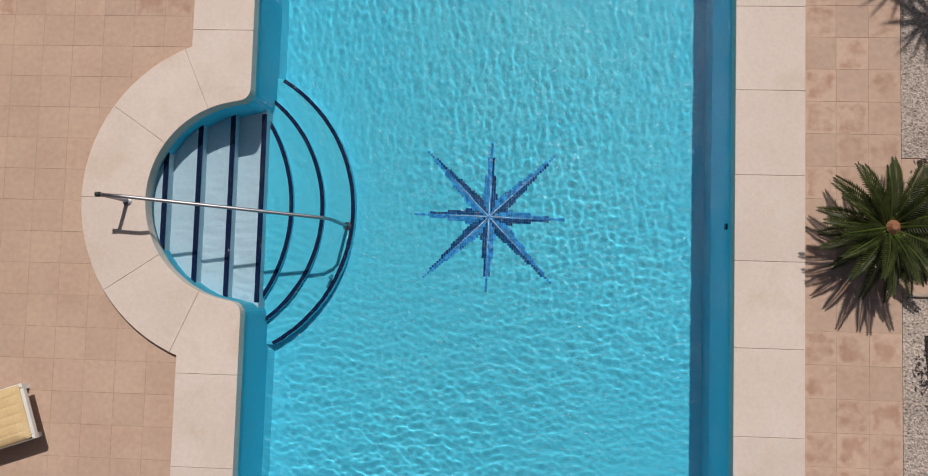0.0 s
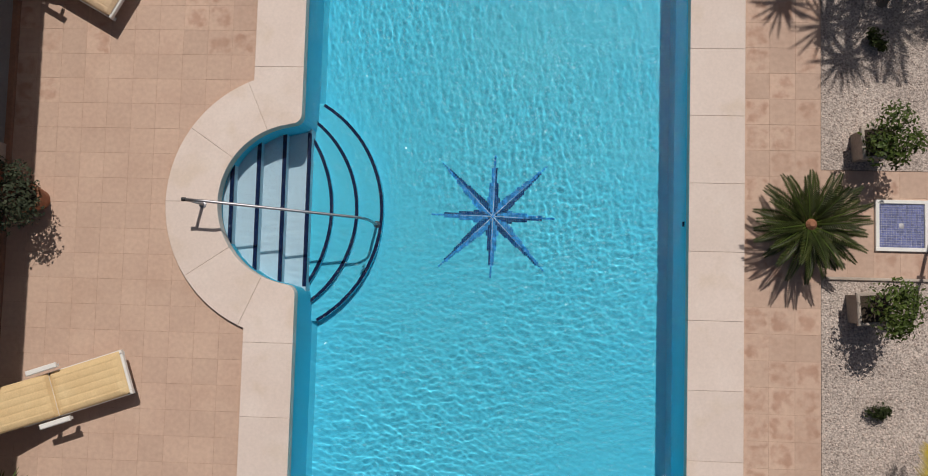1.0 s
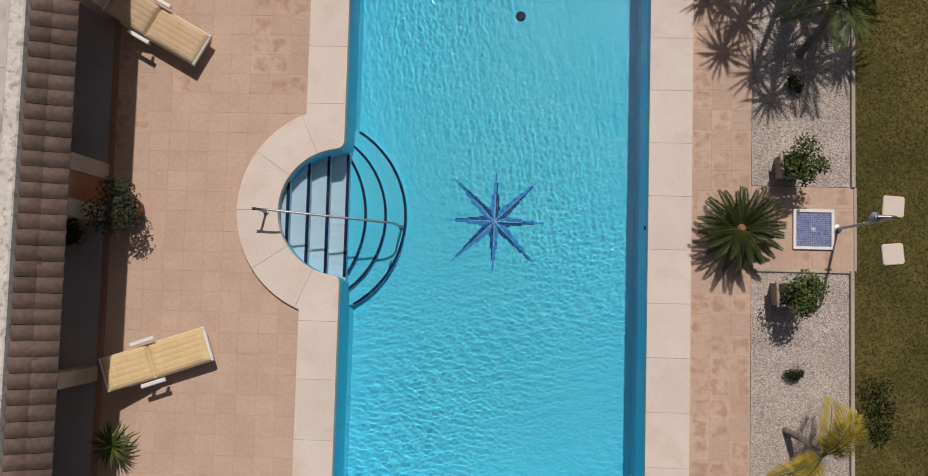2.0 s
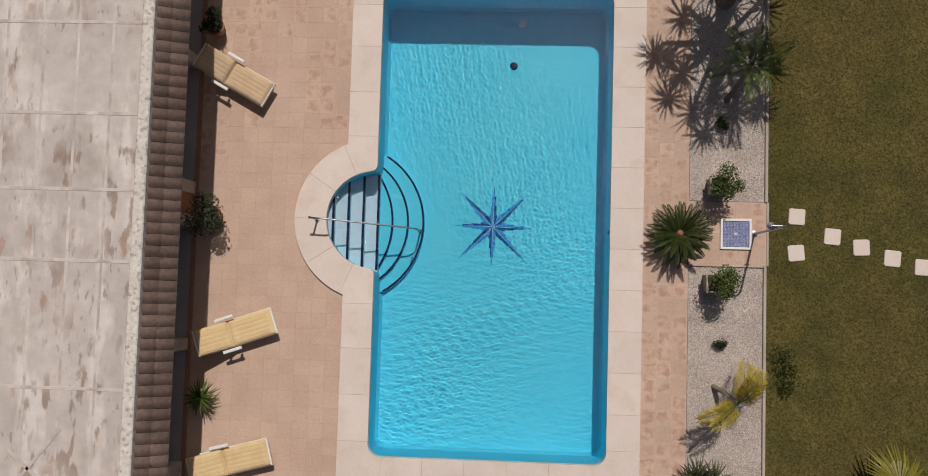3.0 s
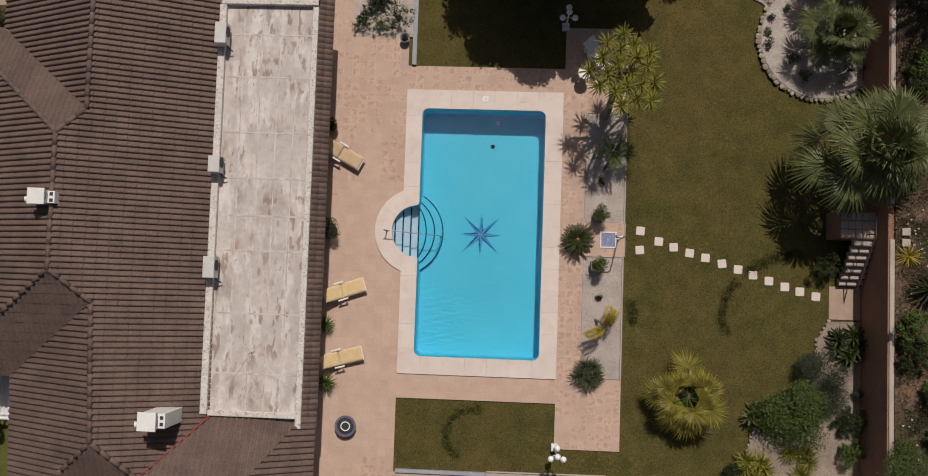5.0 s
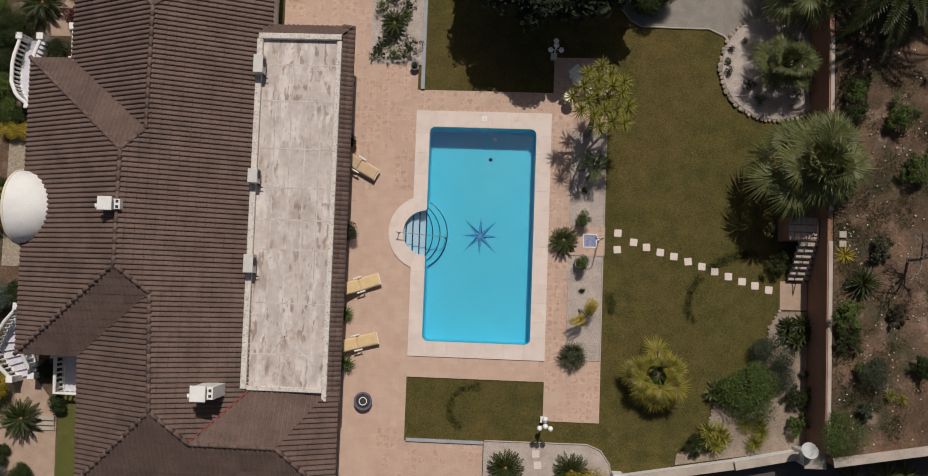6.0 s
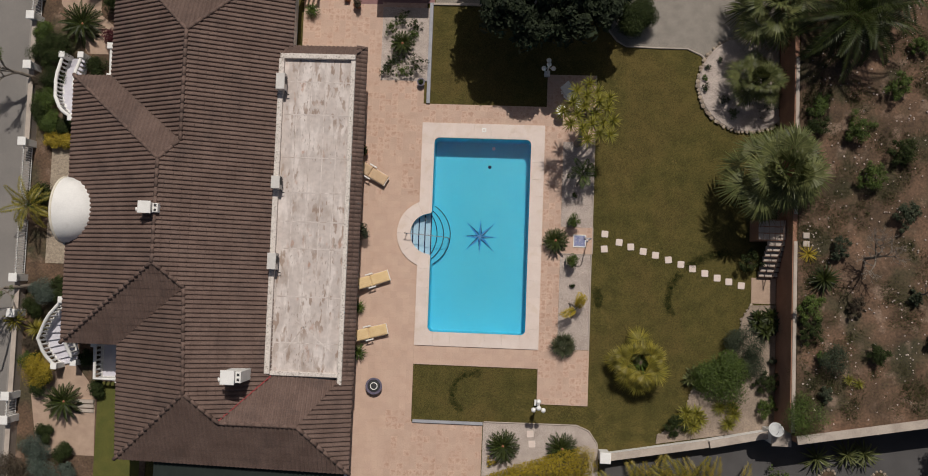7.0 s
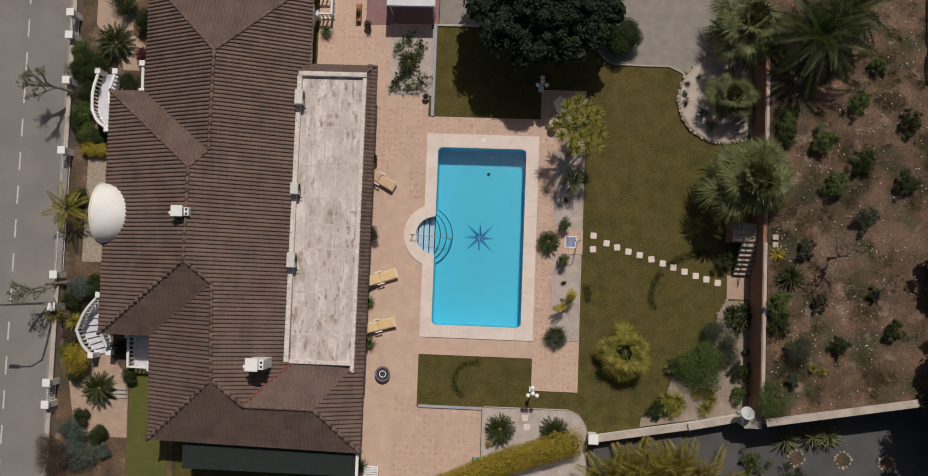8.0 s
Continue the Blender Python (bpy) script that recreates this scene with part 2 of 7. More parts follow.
# ---- building helpers ----
class Mesh:
    """Points and faces that become one mesh."""
    def __init__(self):
        self.v, self.f = [], []

    def add(self, verts, faces):
        k = len(self.v)
        self.v += [tuple(p) for p in verts]
        self.f += [tuple(i + k for i in f) for f in faces]
        return self

    def box(self, x0, x1, y0, y1, z0, z1, b=0.0):
        """A box with its upper edges chamfered by b."""
        lo = [(x0, y0, z0), (x1, y0, z0), (x1, y1, z0), (x0, y1, z0)]
        mid = [(x, y, z1 - b) for x, y, _ in lo]
        if not b:
            return self.add(lo + mid, [(3, 2, 1, 0), (4, 5, 6, 7)] + [(i, (i + 1) % 4, 4 + (i + 1) % 4, 4 + i) for i in range(4)])
        top = [(x0 + b, y0 + b, z1), (x1 - b, y0 + b, z1), (x1 - b, y1 - b, z1), (x0 + b, y1 - b, z1)]
        faces = [(3, 2, 1, 0), (8, 9, 10, 11)]
        for i in range(4):
            j = (i + 1) % 4
            faces += [(i, j, 4 + j, 4 + i), (4 + i, 4 + j, 8 + j, 8 + i)]
        return self.add(lo + mid + top, faces)

    def prism(self, poly, z0, z1, b=0.0):
        """An upright prism on an anticlockwise outline, its top edge chamfered by b."""
        n = len(poly)
        rings = [[(x, y, z0) for x, y in poly], [(x, y, z1 - b) for x, y in poly]]
        if b:
            rings.append([(x, y, z1) for x, y in inset(poly, b)])
        verts = [p for r in rings for p in r]
        faces = [tuple(range(n - 1, -1, -1)), tuple(range(n * (len(rings) - 1), n * len(rings)))]
        for k in range(len(rings) - 1):
            faces += [(k * n + i, k * n + (i + 1) % n, (k + 1) * n + (i + 1) % n, (k + 1) * n + i) for i in range(n)]
        return self.add(verts, faces)

    def tube(self, points, radii, sides=8, cap=True):
        """A round bar through points, with a radius at each."""
        pts = [Vector(p) for p in points]
        rad = radii if isinstance(radii, (list, tuple)) else [radii] * len(pts)
        rings = []
        for i, p in enumerate(pts):
            d = (pts[min(i + 1, len(pts) - 1)] - pts[max(i - 1, 0)]).normalized()
            side = d.cross(Vector((0.31, 0.17, 0.93) if abs(d.z) < 0.9 else (1, 0.2, 0))).normalized()
            up = side.cross(d)
            rings.append([p + rad[i] * (math.cos(a) * side + math.sin(a) * up) for a in [2 * math.pi * k / sides for k in range(sides)]])
        faces = [(i * sides + k, i * sides + (k + 1) % sides, (i + 1) * sides + (k + 1) % sides, (i + 1) * sides + k) for i in range(len(pts) - 1) for k in range(sides)]
        if cap:
            faces += [tuple(range(sides - 1, -1, -1)), tuple(range((len(pts) - 1) * sides, len(pts) * sides))]
        return self.add([q for r in rings for q in r], faces)

    def lathe(self, profile, cx=0.0, cy=0.0, sides=20):
        """A turned form from (radius, height) pairs."""
        verts = [(cx + r * math.cos(2 * math.pi * k / sides), cy + r * math.sin(2 * math.pi * k / sides), z) for r, z in profile for k in range(sides)]
        n = len(profile)
        faces = [(i * sides + k, i * sides + (k + 1) % sides, (i + 1) * sides + (k + 1) % sides, (i + 1) * sides + k) for i in range(n - 1) for k in range(sides)]
        faces += [tuple(range(sides - 1, -1, -1)), tuple(range((n - 1) * sides, n * sides))]
        return self.add(verts, faces)

    def data(self, name, material, smooth=False):
        me = bpy.data.meshes.new(name)
        me.from_pydata(self.v, [], self.f)
        me.materials.append(material)
        if smooth:
            me.polygons.foreach_set("use_smooth", [True] * len(me.polygons))
        me.update()
        return me


def inset(poly, b):
    """The outline moved inwards by b (anticlockwise)."""
    out = []
    n = len(poly)
    for i in range(n):
        p, q, r = Vector(poly[i - 1]), Vector(poly[i]), Vector(poly[(i + 1) % n])
        d1, d2 = (q - p).normalized(), (r - q).normalized()
        n1, n2 = Vector((-d1.y, d1.x)), Vector((-d2.y, d2.x))
        h = n1 + n2
        k = max(h.dot(n1), 0.3)
        out.append(tuple(q + h * (b / k)))
    return out


def part(name, mesh, material, parent, label="", smooth=False, at=None):
    """One mesh object under a thing or a part."""
    ob = new(name, mesh.data(name, material, smooth) if isinstance(mesh, Mesh) else mesh)
    ob.parent = parent
    if at is not None:
        ob.matrix_local = at
    return tagged(ob, label)


def thing(name, m, label, category, group=""):
    """An empty at the base of a thing, which its parts hang on."""
    ob = new(name)
    ob.empty_display_size = 0.2
    ob.matrix_world = m
    return tagged(ob, label, category, group)


def solid(name, mesh, material, label, category, group="", kind="", smooth=False, at=None):
    """A thing that is one mesh."""
    ob = new(name, mesh.data(name, material, smooth) if isinstance(mesh, Mesh) else mesh)
    if at is not None:
        ob.matrix_world = at
    return tagged(ob, label, category, group, kind)


def arc(cx, cy, r, a0, a1, n):
    return [(cx + r * math.cos(radians(a0 + (a1 - a0) * i / n)), cy + r * math.sin(radians(a0 + (a1 - a0) * i / n))) for i in range(n + 1)]


def sheet(loops, z):
    """A flat sheet with an outer outline and holes."""
    bm = bmesh.new()
    edges = []
    for loop in loops:
        vs = [bm.verts.new((x, y, z)) for x, y in loop]
        edges += [bm.edges.new((vs[i], vs[(i + 1) % len(vs)])) for i in range(len(vs))]
    bmesh.ops.triangle_fill(bm, use_beauty=True, use_dissolve=False, edges=edges, normal=(0, 0, 1))
    m = Mesh()
    bm.verts.index_update()
    for f in bm.faces:
        if f.normal.z < 0:
            f.normal_flip()
    m.v, m.f = [tuple(v.co) for v in bm.verts], [tuple(v.index for v in f.verts) for f in bm.faces]
    bm.free()
    return m


def rect(x0, x1, y0, y1):
    return [(x0, y0), (x1, y0), (x1, y1), (x0, y1)]


# ---- pool ----
WATER, FLOOR = -0.10, -1.47


def pool_outline(grow=0.0):
    """The pool's edge, anticlockwise: a rounded rectangle with a half-round step bay on its west side."""
    g, r = grow, 0.28
    x, y = 2.5 + g, 5.0 + g
    pts = arc(2.5 - r, -5.0 + r, r + g, -90, 0, 6) + arc(2.5 - r, 5.0 - r, r + g, 0, 90, 6) + arc(-2.5 + r, 5.0 - r, r + g, 90, 180, 6)
    f = 0.13 - g
    pts += arc(-2.63, 1.19, f, 0, -90, 5)
    pts += arc(-2.5, 0, 1.06 + g, 100, 260, 24)
    pts += arc(-2.63, -1.19, f, 90, 0, 5)
    pts += arc(-2.5 + r, -5.0 + r, r + g, 180, 270, 6)
    return pts


def build_pool():
    basin = thing("pool_basin", pose(0, 0, 0), "pale blue plastered swimming pool with a round step bay", "pool")
    basin["kind"] = "structure"
    edge = pool_outline()
    n = len(edge)
    walls = Mesh().add([(x, y, 0.0) for x, y in edge] + [(x, y, FLOOR + 0.12) for x, y in edge] + [(x, y, FLOOR) for x, y in inset(edge, 0.06)],
                       [((i + 1) % n, i, n + i, n + (i + 1) % n) for i in range(n)] + [(n + (i + 1) % n, n + i, 2 * n + i, 2 * n + (i + 1) % n) for i in range(n)])
    part("pool_wall", walls, M["plaster"], basin, smooth=False)
    part("pool_floor", sheet([inset(edge, 0.06)], FLOOR), M["plaster"], basin)
    # treads: four across the bay, three round it
    straight = [-3.42, -3.12, -2.82, -2.52]
    rounds = [(-2.22, 1.86, 1.12), (-1.88, 1.62, 1.28), (-1.54, 1.79, 1.54)]
    z = -0.22
    for x in straight:
        a = math.degrees(math.acos((-2.5 - x) / 1.12)) if x < -2.5 else 90.0
        ring = arc(-2.5, 0, 1.12, 180 - a, 180 + a, 20)
        part("step", Mesh().prism(ring, FLOOR - 0.02, z, 0.008), M["stepplaster"], basin)
        w = math.sqrt(1.06 ** 2 - (x + 2.5) ** 2)
        part("step_nosing", Mesh().box(x - 0.05, x + 0.002, -w, w, z - 0.02, z + 0.006, 0.003), M["navy"], basin, "dark blue mosaic step edging")
        z -= 0.215
    for apex, r, half in rounds:
        a = math.degrees(math.asin(half / r))
        ring = arc(apex - r, 0, r, -a, a, 28)
        back = [(-2.56, ring[-1][1]), (-2.56, ring[0][1])]
        part("step", Mesh().prism(ring + back, FLOOR - 0.02, z, 0.008), M["plaster"], basin)
        outer, inner = arc(apex - r, 0, r + 0.002, -a, a, 28), arc(apex - r, 0, r - 0.042, a, -a, 28)
        part("step_nosing", Mesh().prism(outer + inner, z - 0.01, z + 0.004), M["navy"], basin, "dark blue mosaic step edging")
        z -= 0.10
    # compass star of small mosaic tiles
    s = 0.026
    dark, light = Mesh(), Mesh()
    for i in range(-36, 37):
        for j in range(-36, 37):
            px, py = i * s, j * s
            r, ang = math.hypot(px, py), math.degrees(math.atan2(py, px)) % 360
            k = round(ang / 45) % 8
            d = radians(((ang - k * 45 + 180) % 360) - 180)
            along, across = r * math.cos(d), r * math.sin(d)
            reach = 0.86 if k % 2 == 0 else 1.06
            core = 0.16
            w = (reach - along) / (reach - core) * 0.085 if along > core else along * 0.5
            if along < reach and abs(across) < w + 0.006:
                m = dark if across < 0 else light
                m.box(px - s * 0.46, px + s * 0.46, py - s * 0.46, py + s * 0.46, FLOOR - 0.01, FLOOR + 0.005)
    turn = pose(0, 0, 0, 0, 0, -1)
    for m, mat, lab in ((dark, "starblue", "dark blue mosaic star halves"), (light, "skyblue", "light blue mosaic star halves")):
        tagged(part("mosaic_star", m, M[mat], basin, lab, at=turn), kind="stuff")
    # the navy disc is a drain, the pale one the north wall's unlit lamp
    for x, y, mat in ((0.38, 3.68, "navy"), (0.56, 4.66, "stepplaster")):
        part("drain", Mesh().lathe([(0.09, 0), (0.09, 0.012), (0.075, 0.02), (0.02, 0.022)], sides=16), M[mat], basin, "round pool fitting: navy floor drain, pale underwater lamp", at=pose(x, y, FLOOR if mat == "navy" else FLOOR + 0.01))
    for x, y in ((2.49, -0.12),):
        part("inlet", Mesh().box(x - 0.012, x + 0.01, y - 0.03, y + 0.03, -0.42, -0.36), M["navy"], basin, "dark wall inlet")
    ridge = Mesh()
    for k in range(8):
        c, d = math.cos(k * math.pi / 4), math.sin(k * math.pi / 4)
        far, w = (0.6 if k % 2 == 0 else 0.7), 0.0045
        ridge.add([(c * 0.02 - d * w, d * 0.02 + c * w, FLOOR + 0.009), (c * 0.02 + d * w, d * 0.02 - c * w, FLOOR + 0.009), (c * far, d * far, FLOOR + 0.007)], [(0, 1, 2)])
    part("star_ridge", ridge, M["stepplaster"], basin, "pale lines along the star's points", at=turn)
    # water: a mesh of real ripples, through which the sun is focused on the floor
    step, rng = 0.0115, np.random.RandomState(5)
    xs, ys = np.arange(-3.62, 2.55, step), np.arange(-5.04, 5.05, step)
    gx, gy = np.meshgrid(xs, ys, indexing="ij")
    gz = np.zeros_like(gx)
    calm = np.clip((3.2 - gy) / 4.5, 0.2, 1.0)  # crests lie east to west in the south, and stand north to south in the north
    gusts = 0.75 + 0.5 * np.sin(gx * 1.1 + 0.8 * np.sin(gy * 0.9)) * np.sin(gy * 0.8 + 1.0)
    for k in range(90):
        length = rng.uniform(0.05, 0.12) if k % 5 else rng.uniform(0.14, 0.3)
        across = k % 2
        turn_ = rng.normal(np.pi / 2 if across else 0.25, 0.55)
        amp = 0.000036 * (length / 0.1) ** 1.7 * (calm if across else 1.1 - 0.8 * calm)
        gz += amp * gusts * np.sin(2 * np.pi / length * (gx * np.cos(turn_) + gy * np.sin(turn_)) + rng.uniform(0, 6.28))
    inside = (np.abs(gx) < 2.53) | (np.hypot(gx + 2.5, gy) < 1.1)
    index = -np.ones(gx.shape, int)
    index[inside] = np.arange(inside.sum())
    w = Mesh()
    w.v = [(float(a_), float(b_), WATER + float(c_)) for a_, b_, c_ in zip(gx[inside], gy[inside], gz[inside])]
    q = np.stack([index[:-1, :-1], index[1:, :-1], index[1:, 1:], index[:-1, 1:]], -1).reshape(-1, 4)
    w.f = [tuple(int(i) for i in f_) for f_ in q[(q >= 0).all(1)]]
    water = solid("water", w, water_material(), "clear rippled pool water", "water", kind="structure", smooth=True)
    water.cycles.is_caustics_caster = True
    for ob in basin.children_recursive:
        ob.cycles.is_caustics_receiver = True


build_pool()

# ---- ground ----
LAND = 900.0
solid("ground", sheet([rect(-LAND, LAND, -LAND, LAND), pool_outline(0.12)[::-1]], -0.06), M["lawn"], "sunlit mown grass lawn, drying in places", "lawn", kind="structure")


def build_coping():
    top = thing("pool_coping", pose(0, 0, 0), "pale cast stone coping slabs round the pool", "coping")
    top["kind"] = "structure"
    inner, z0, z1 = 2.48, -0.12, 0.055
    xw, xe, yn, ys = -3.13, 3.17, 5.74, -5.68
    gap = 0.0012

    def stone(poly):
        part("coping_stone", Mesh().prism(inset(poly, gap), z0, z1, 0.004), M["coping"], top)
    ye = [4.67, 3.81, 2.95, 2.09, 1.23, 0.37, -0.49, -1.35, -2.21, -3.07, -3.93, -4.67]
    for a, b in zip(ye, ye[1:]):
        stone(rect(inner, xe, b, a))
    for ylist in ([4.67, 3.75, 2.75, 1.79], [-1.79, -2.73, -3.7, -4.67]):
        for a, b in zip(ylist, ylist[1:]):
            stone(rect(xw, -inner, b, a))
    for y0, y1, in ((4.98, yn), (ys, -4.98)):
        xs = [-2.2, -1.33, -0.45, 0.43, 1.31, 2.2]
        for a, b in zip(xs, xs[1:]):
            stone(rect(a, b, y0, y1))
    r = 0.26
    stone([(2.2, 4.98)] + arc(2.22, 4.72, r, 90, 0, 6)[1:] + [(2.48, 4.67), (xe, 4.67), (xe, yn), (2.2, yn)])
    stone([(-2.2, yn), (xw, yn), (xw, 4.67), (-2.48, 4.67)] + arc(-2.22, 4.72, r, 180, 90, 6)[:-1] + [(-2.2, 4.98)])
    stone([(2.2, ys), (xe, ys), (xe, -4.67), (2.48, -4.67)] + arc(2.22, -4.72, r, 0, -90, 6)[:-1] + [(2.2, -4.98)])
    stone([(xw, -4.67), (xw, ys), (-2.2, ys), (-2.2, -4.98)] + arc(-2.22, -4.72, r, -90, -180, 6)[1:] + [(-2.48, -4.67)])
    # round the bay
    ri, ro = 1.04, 1.73
    for a0, a1 in ((146, 180), (180, 214), (114, 146), (214, 246)):
        stone(arc(-2.5, 0, ri, a1, a0, 7) + arc(-2.5, 0, ro, a0, a1, 7))
    head = [(-inner, 1.79), (xw, 1.79)] + [p for p in arc(-2.5, 0, ro, 111.4, 114, 2)] + arc(-2.5, 0, ri, 114, 100, 3) + arc(-2.61, 1.17, 0.13, -90, 0, 5)
    stone(head)
    stone([(x, -y) for x, y in head[::-1]])
    for x in (-1.45, 0.05, 1.55):
        plate = thing("coping_lid", pose(x, 5.42, z1), "small square lid set in the coping", "lid", "lids in the coping")
        part("plate", Mesh().box(-0.11, 0.11, -0.11, 0.11, 0, 0.008, 0.004), M["white" if x == 0.05 else "coping"], plate)
        part("knob", Mesh().lathe([(0.05, 0.008), (0.05, 0.014), (0.02, 0.016)], sides=12), M["coping"], plate)


build_coping()


# ---- terrace ----
AREAS = [rect(-6.42, -3.13, -14.6, 14.2), rect(-9.6, -6.42, 8.75, 14.2), rect(-3.13, 4.12, 5.74, 6.72), rect(3.17, 4.12, -8.4, 5.74), rect(4.12, 5.72, -8.4, -5.62),
         rect(4.12, 5.72, -0.76, 0.57), rect(-3.13, 3.17, -6.64, -5.68), rect(-3.13, 0.48, -14.6, -9.55), rect(3.22, 5.72, 6.72, 8.4), rect(4.12, 5.72, 4.95, 6.72)]


def celled(me):
    """Gives the boxes of a mesh their place within each tile, from -1 to 1."""
    at = me.attributes.new("cell", "FLOAT_VECTOR", "POINT")
    at.data.foreach_set("vector", [-1, -1, 0, 1, -1, 0, 1, 1, 0, -1, 1, 0] * (len(me.vertices) // 4))
    return me


def build_terrace():
    bed = Mesh()
    for a in AREAS:
        (x0, y0), (x1, y1) = a[0], a[2]
        if x0 == -6.42:
            ring = [(x0, y0), (x1, y0)] + arc(-2.5, 0, 1.2, 238, 122, 16) + [(x1, y1), (x0, y1)]
            bed.prism(ring, -0.2, -0.002)
        else:
            bed.box(x0, x1, y0, y1, -0.2, -0.002)
    floor = solid("terrace", bed, M["bed"], "beige and pink tiled terrace round the pool", "terrace", kind="structure")
    rest, worn_rest, near = Mesh(), Mesh(), []
    rng = random.Random(4)
    for a in AREAS:
        (x0, y0), (x1, y1) = a[0], a[2]
        nx, ny = max(1, round((x1 - x0) / 0.33)), max(1, round((y1 - y0) / 0.33))
        dx, dy = (x1 - x0) / nx, (y1 - y0) / ny
        for i in range(nx):
            for j in range(ny):
                cx, cy = x0 + (i + 0.5) * dx, y0 + (j + 0.5) * dy
                if math.hypot(cx + 2.5, cy) < 1.5:
                    continue
                h = rng.uniform(-0.001, 0.0015)
                if 3.1 < cx < 4.2 and -5.6 < cy < 5.7 or -5.2 < cx < -3.1 and -2.9 < cy < 3.9:
                    near.append((cx, cy, h, dx, dy))
                else:
                    g = 0.0018
                    (worn_rest if cx > 3 or cy > 5.7 or cy > 1.2 + 0.6 * math.sin(cx * 2.1) or -9.0 > cy and cx > -4.6 else rest).box(cx - dx / 2 + g, cx + dx / 2 - g, cy - dy / 2 + g, cy + dy / 2 - g, -0.03, h, 0.0015)
    for m, mat in ((rest, "tiles"), (worn_rest, "worntiles")):
        tagged(part("tiling", celled(m.data("tiling", M[mat])), None, floor), kind="stuff")
    shared = {}
    for cx, cy, h, dx, dy in near:
        worn = cx > 0 or cy > 2.0 and cx > -4.2
        key = (round(dx, 3), round(dy, 3), worn)
        if key not in shared:
            shared[key] = celled(Mesh().box(-dx / 2 + 0.0018, dx / 2 - 0.0018, -dy / 2 + 0.0018, dy / 2 - 0.0018, -0.03, 0, 0.0015).data("tile", M["worntile" if worn else "tile"]))
        part("tile", shared[key], None, floor, at=pose(cx, cy, h, rng.uniform(-0.2, 0.2), rng.uniform(-0.2, 0.2), rng.choice((0, 180))))


build_terrace()


# ---- house ----
def roof_face(poly, axis, pitch=0.21, bump=0.085):
    """A tiled slope: rolls that run down the slope, cut to an outline of (x, y, z) corners. axis: the way the rolls run."""
    pts = np.array(poly, float)
    a, b, c = np.linalg.lstsq(np.c_[pts[:, :2], np.ones(len(pts))], pts[:, 2], rcond=None)[0]
    f, g = (0, 1) if axis == "x" else (1, 0)
    lo, hi = pts[:, g].min(), pts[:, g].max()
    rise = (0.0, 0.75, 1.0, 0.98, 0.85, 0.55, 0.25, 0.05)
    at = (0.0, 0.10, 0.22, 0.36, 0.50, 0.64, 0.76, 0.88)
    per = 8
    n = int((hi - lo) / pitch) * per
    m, rows = Mesh(), []
    slope, course, step = (a if axis == "x" else b), 0.36, 0.022
    fall = -1 if slope > 0 else 1
    first, last = math.floor(pts[:, f].min() / course), math.ceil(pts[:, f].max() / course)
    for i in range(n + 1):
        s = lo + 1e-4 + (hi - lo - 2e-4) * min(1.0, (i // per + at[i % per]) * per / n)
        cut = []
        for p, q in zip(pts, np.roll(pts, -1, 0)):
            if (p[g] - s) * (q[g] - s) < 0:
                cut.append(p[f] + (s - p[g]) / (q[g] - p[g]) * (q[f] - p[f]))
        u0, u1 = min(cut), max(cut)
        lift = bump * rise[i % per]
        row = []
        for k in range(first, last):
            # each course lies over the one below it, its lower end standing proud
            for t in (0.004, 0.996):
                u = min(max((k + t) * course, u0), u1)
                x, y = (u, s) if axis == "x" else (s, u)
                row.append((x, y, a * x + b * y + c + lift + step * (t if fall > 0 else 1 - t)))
        rows.append(row)
    seg = len(rows[0]) - 1
    m.v = [p for r in rows for p in r]
    w = seg + 1
    up = 1 if axis == "x" else -1
    for i in range(n):
        for k in range(seg):
            q = (i * w + k, i * w + k + 1, (i + 1) * w + k + 1, (i + 1) * w + k)
            m.f.append(q if up > 0 else q[::-1])
    return m


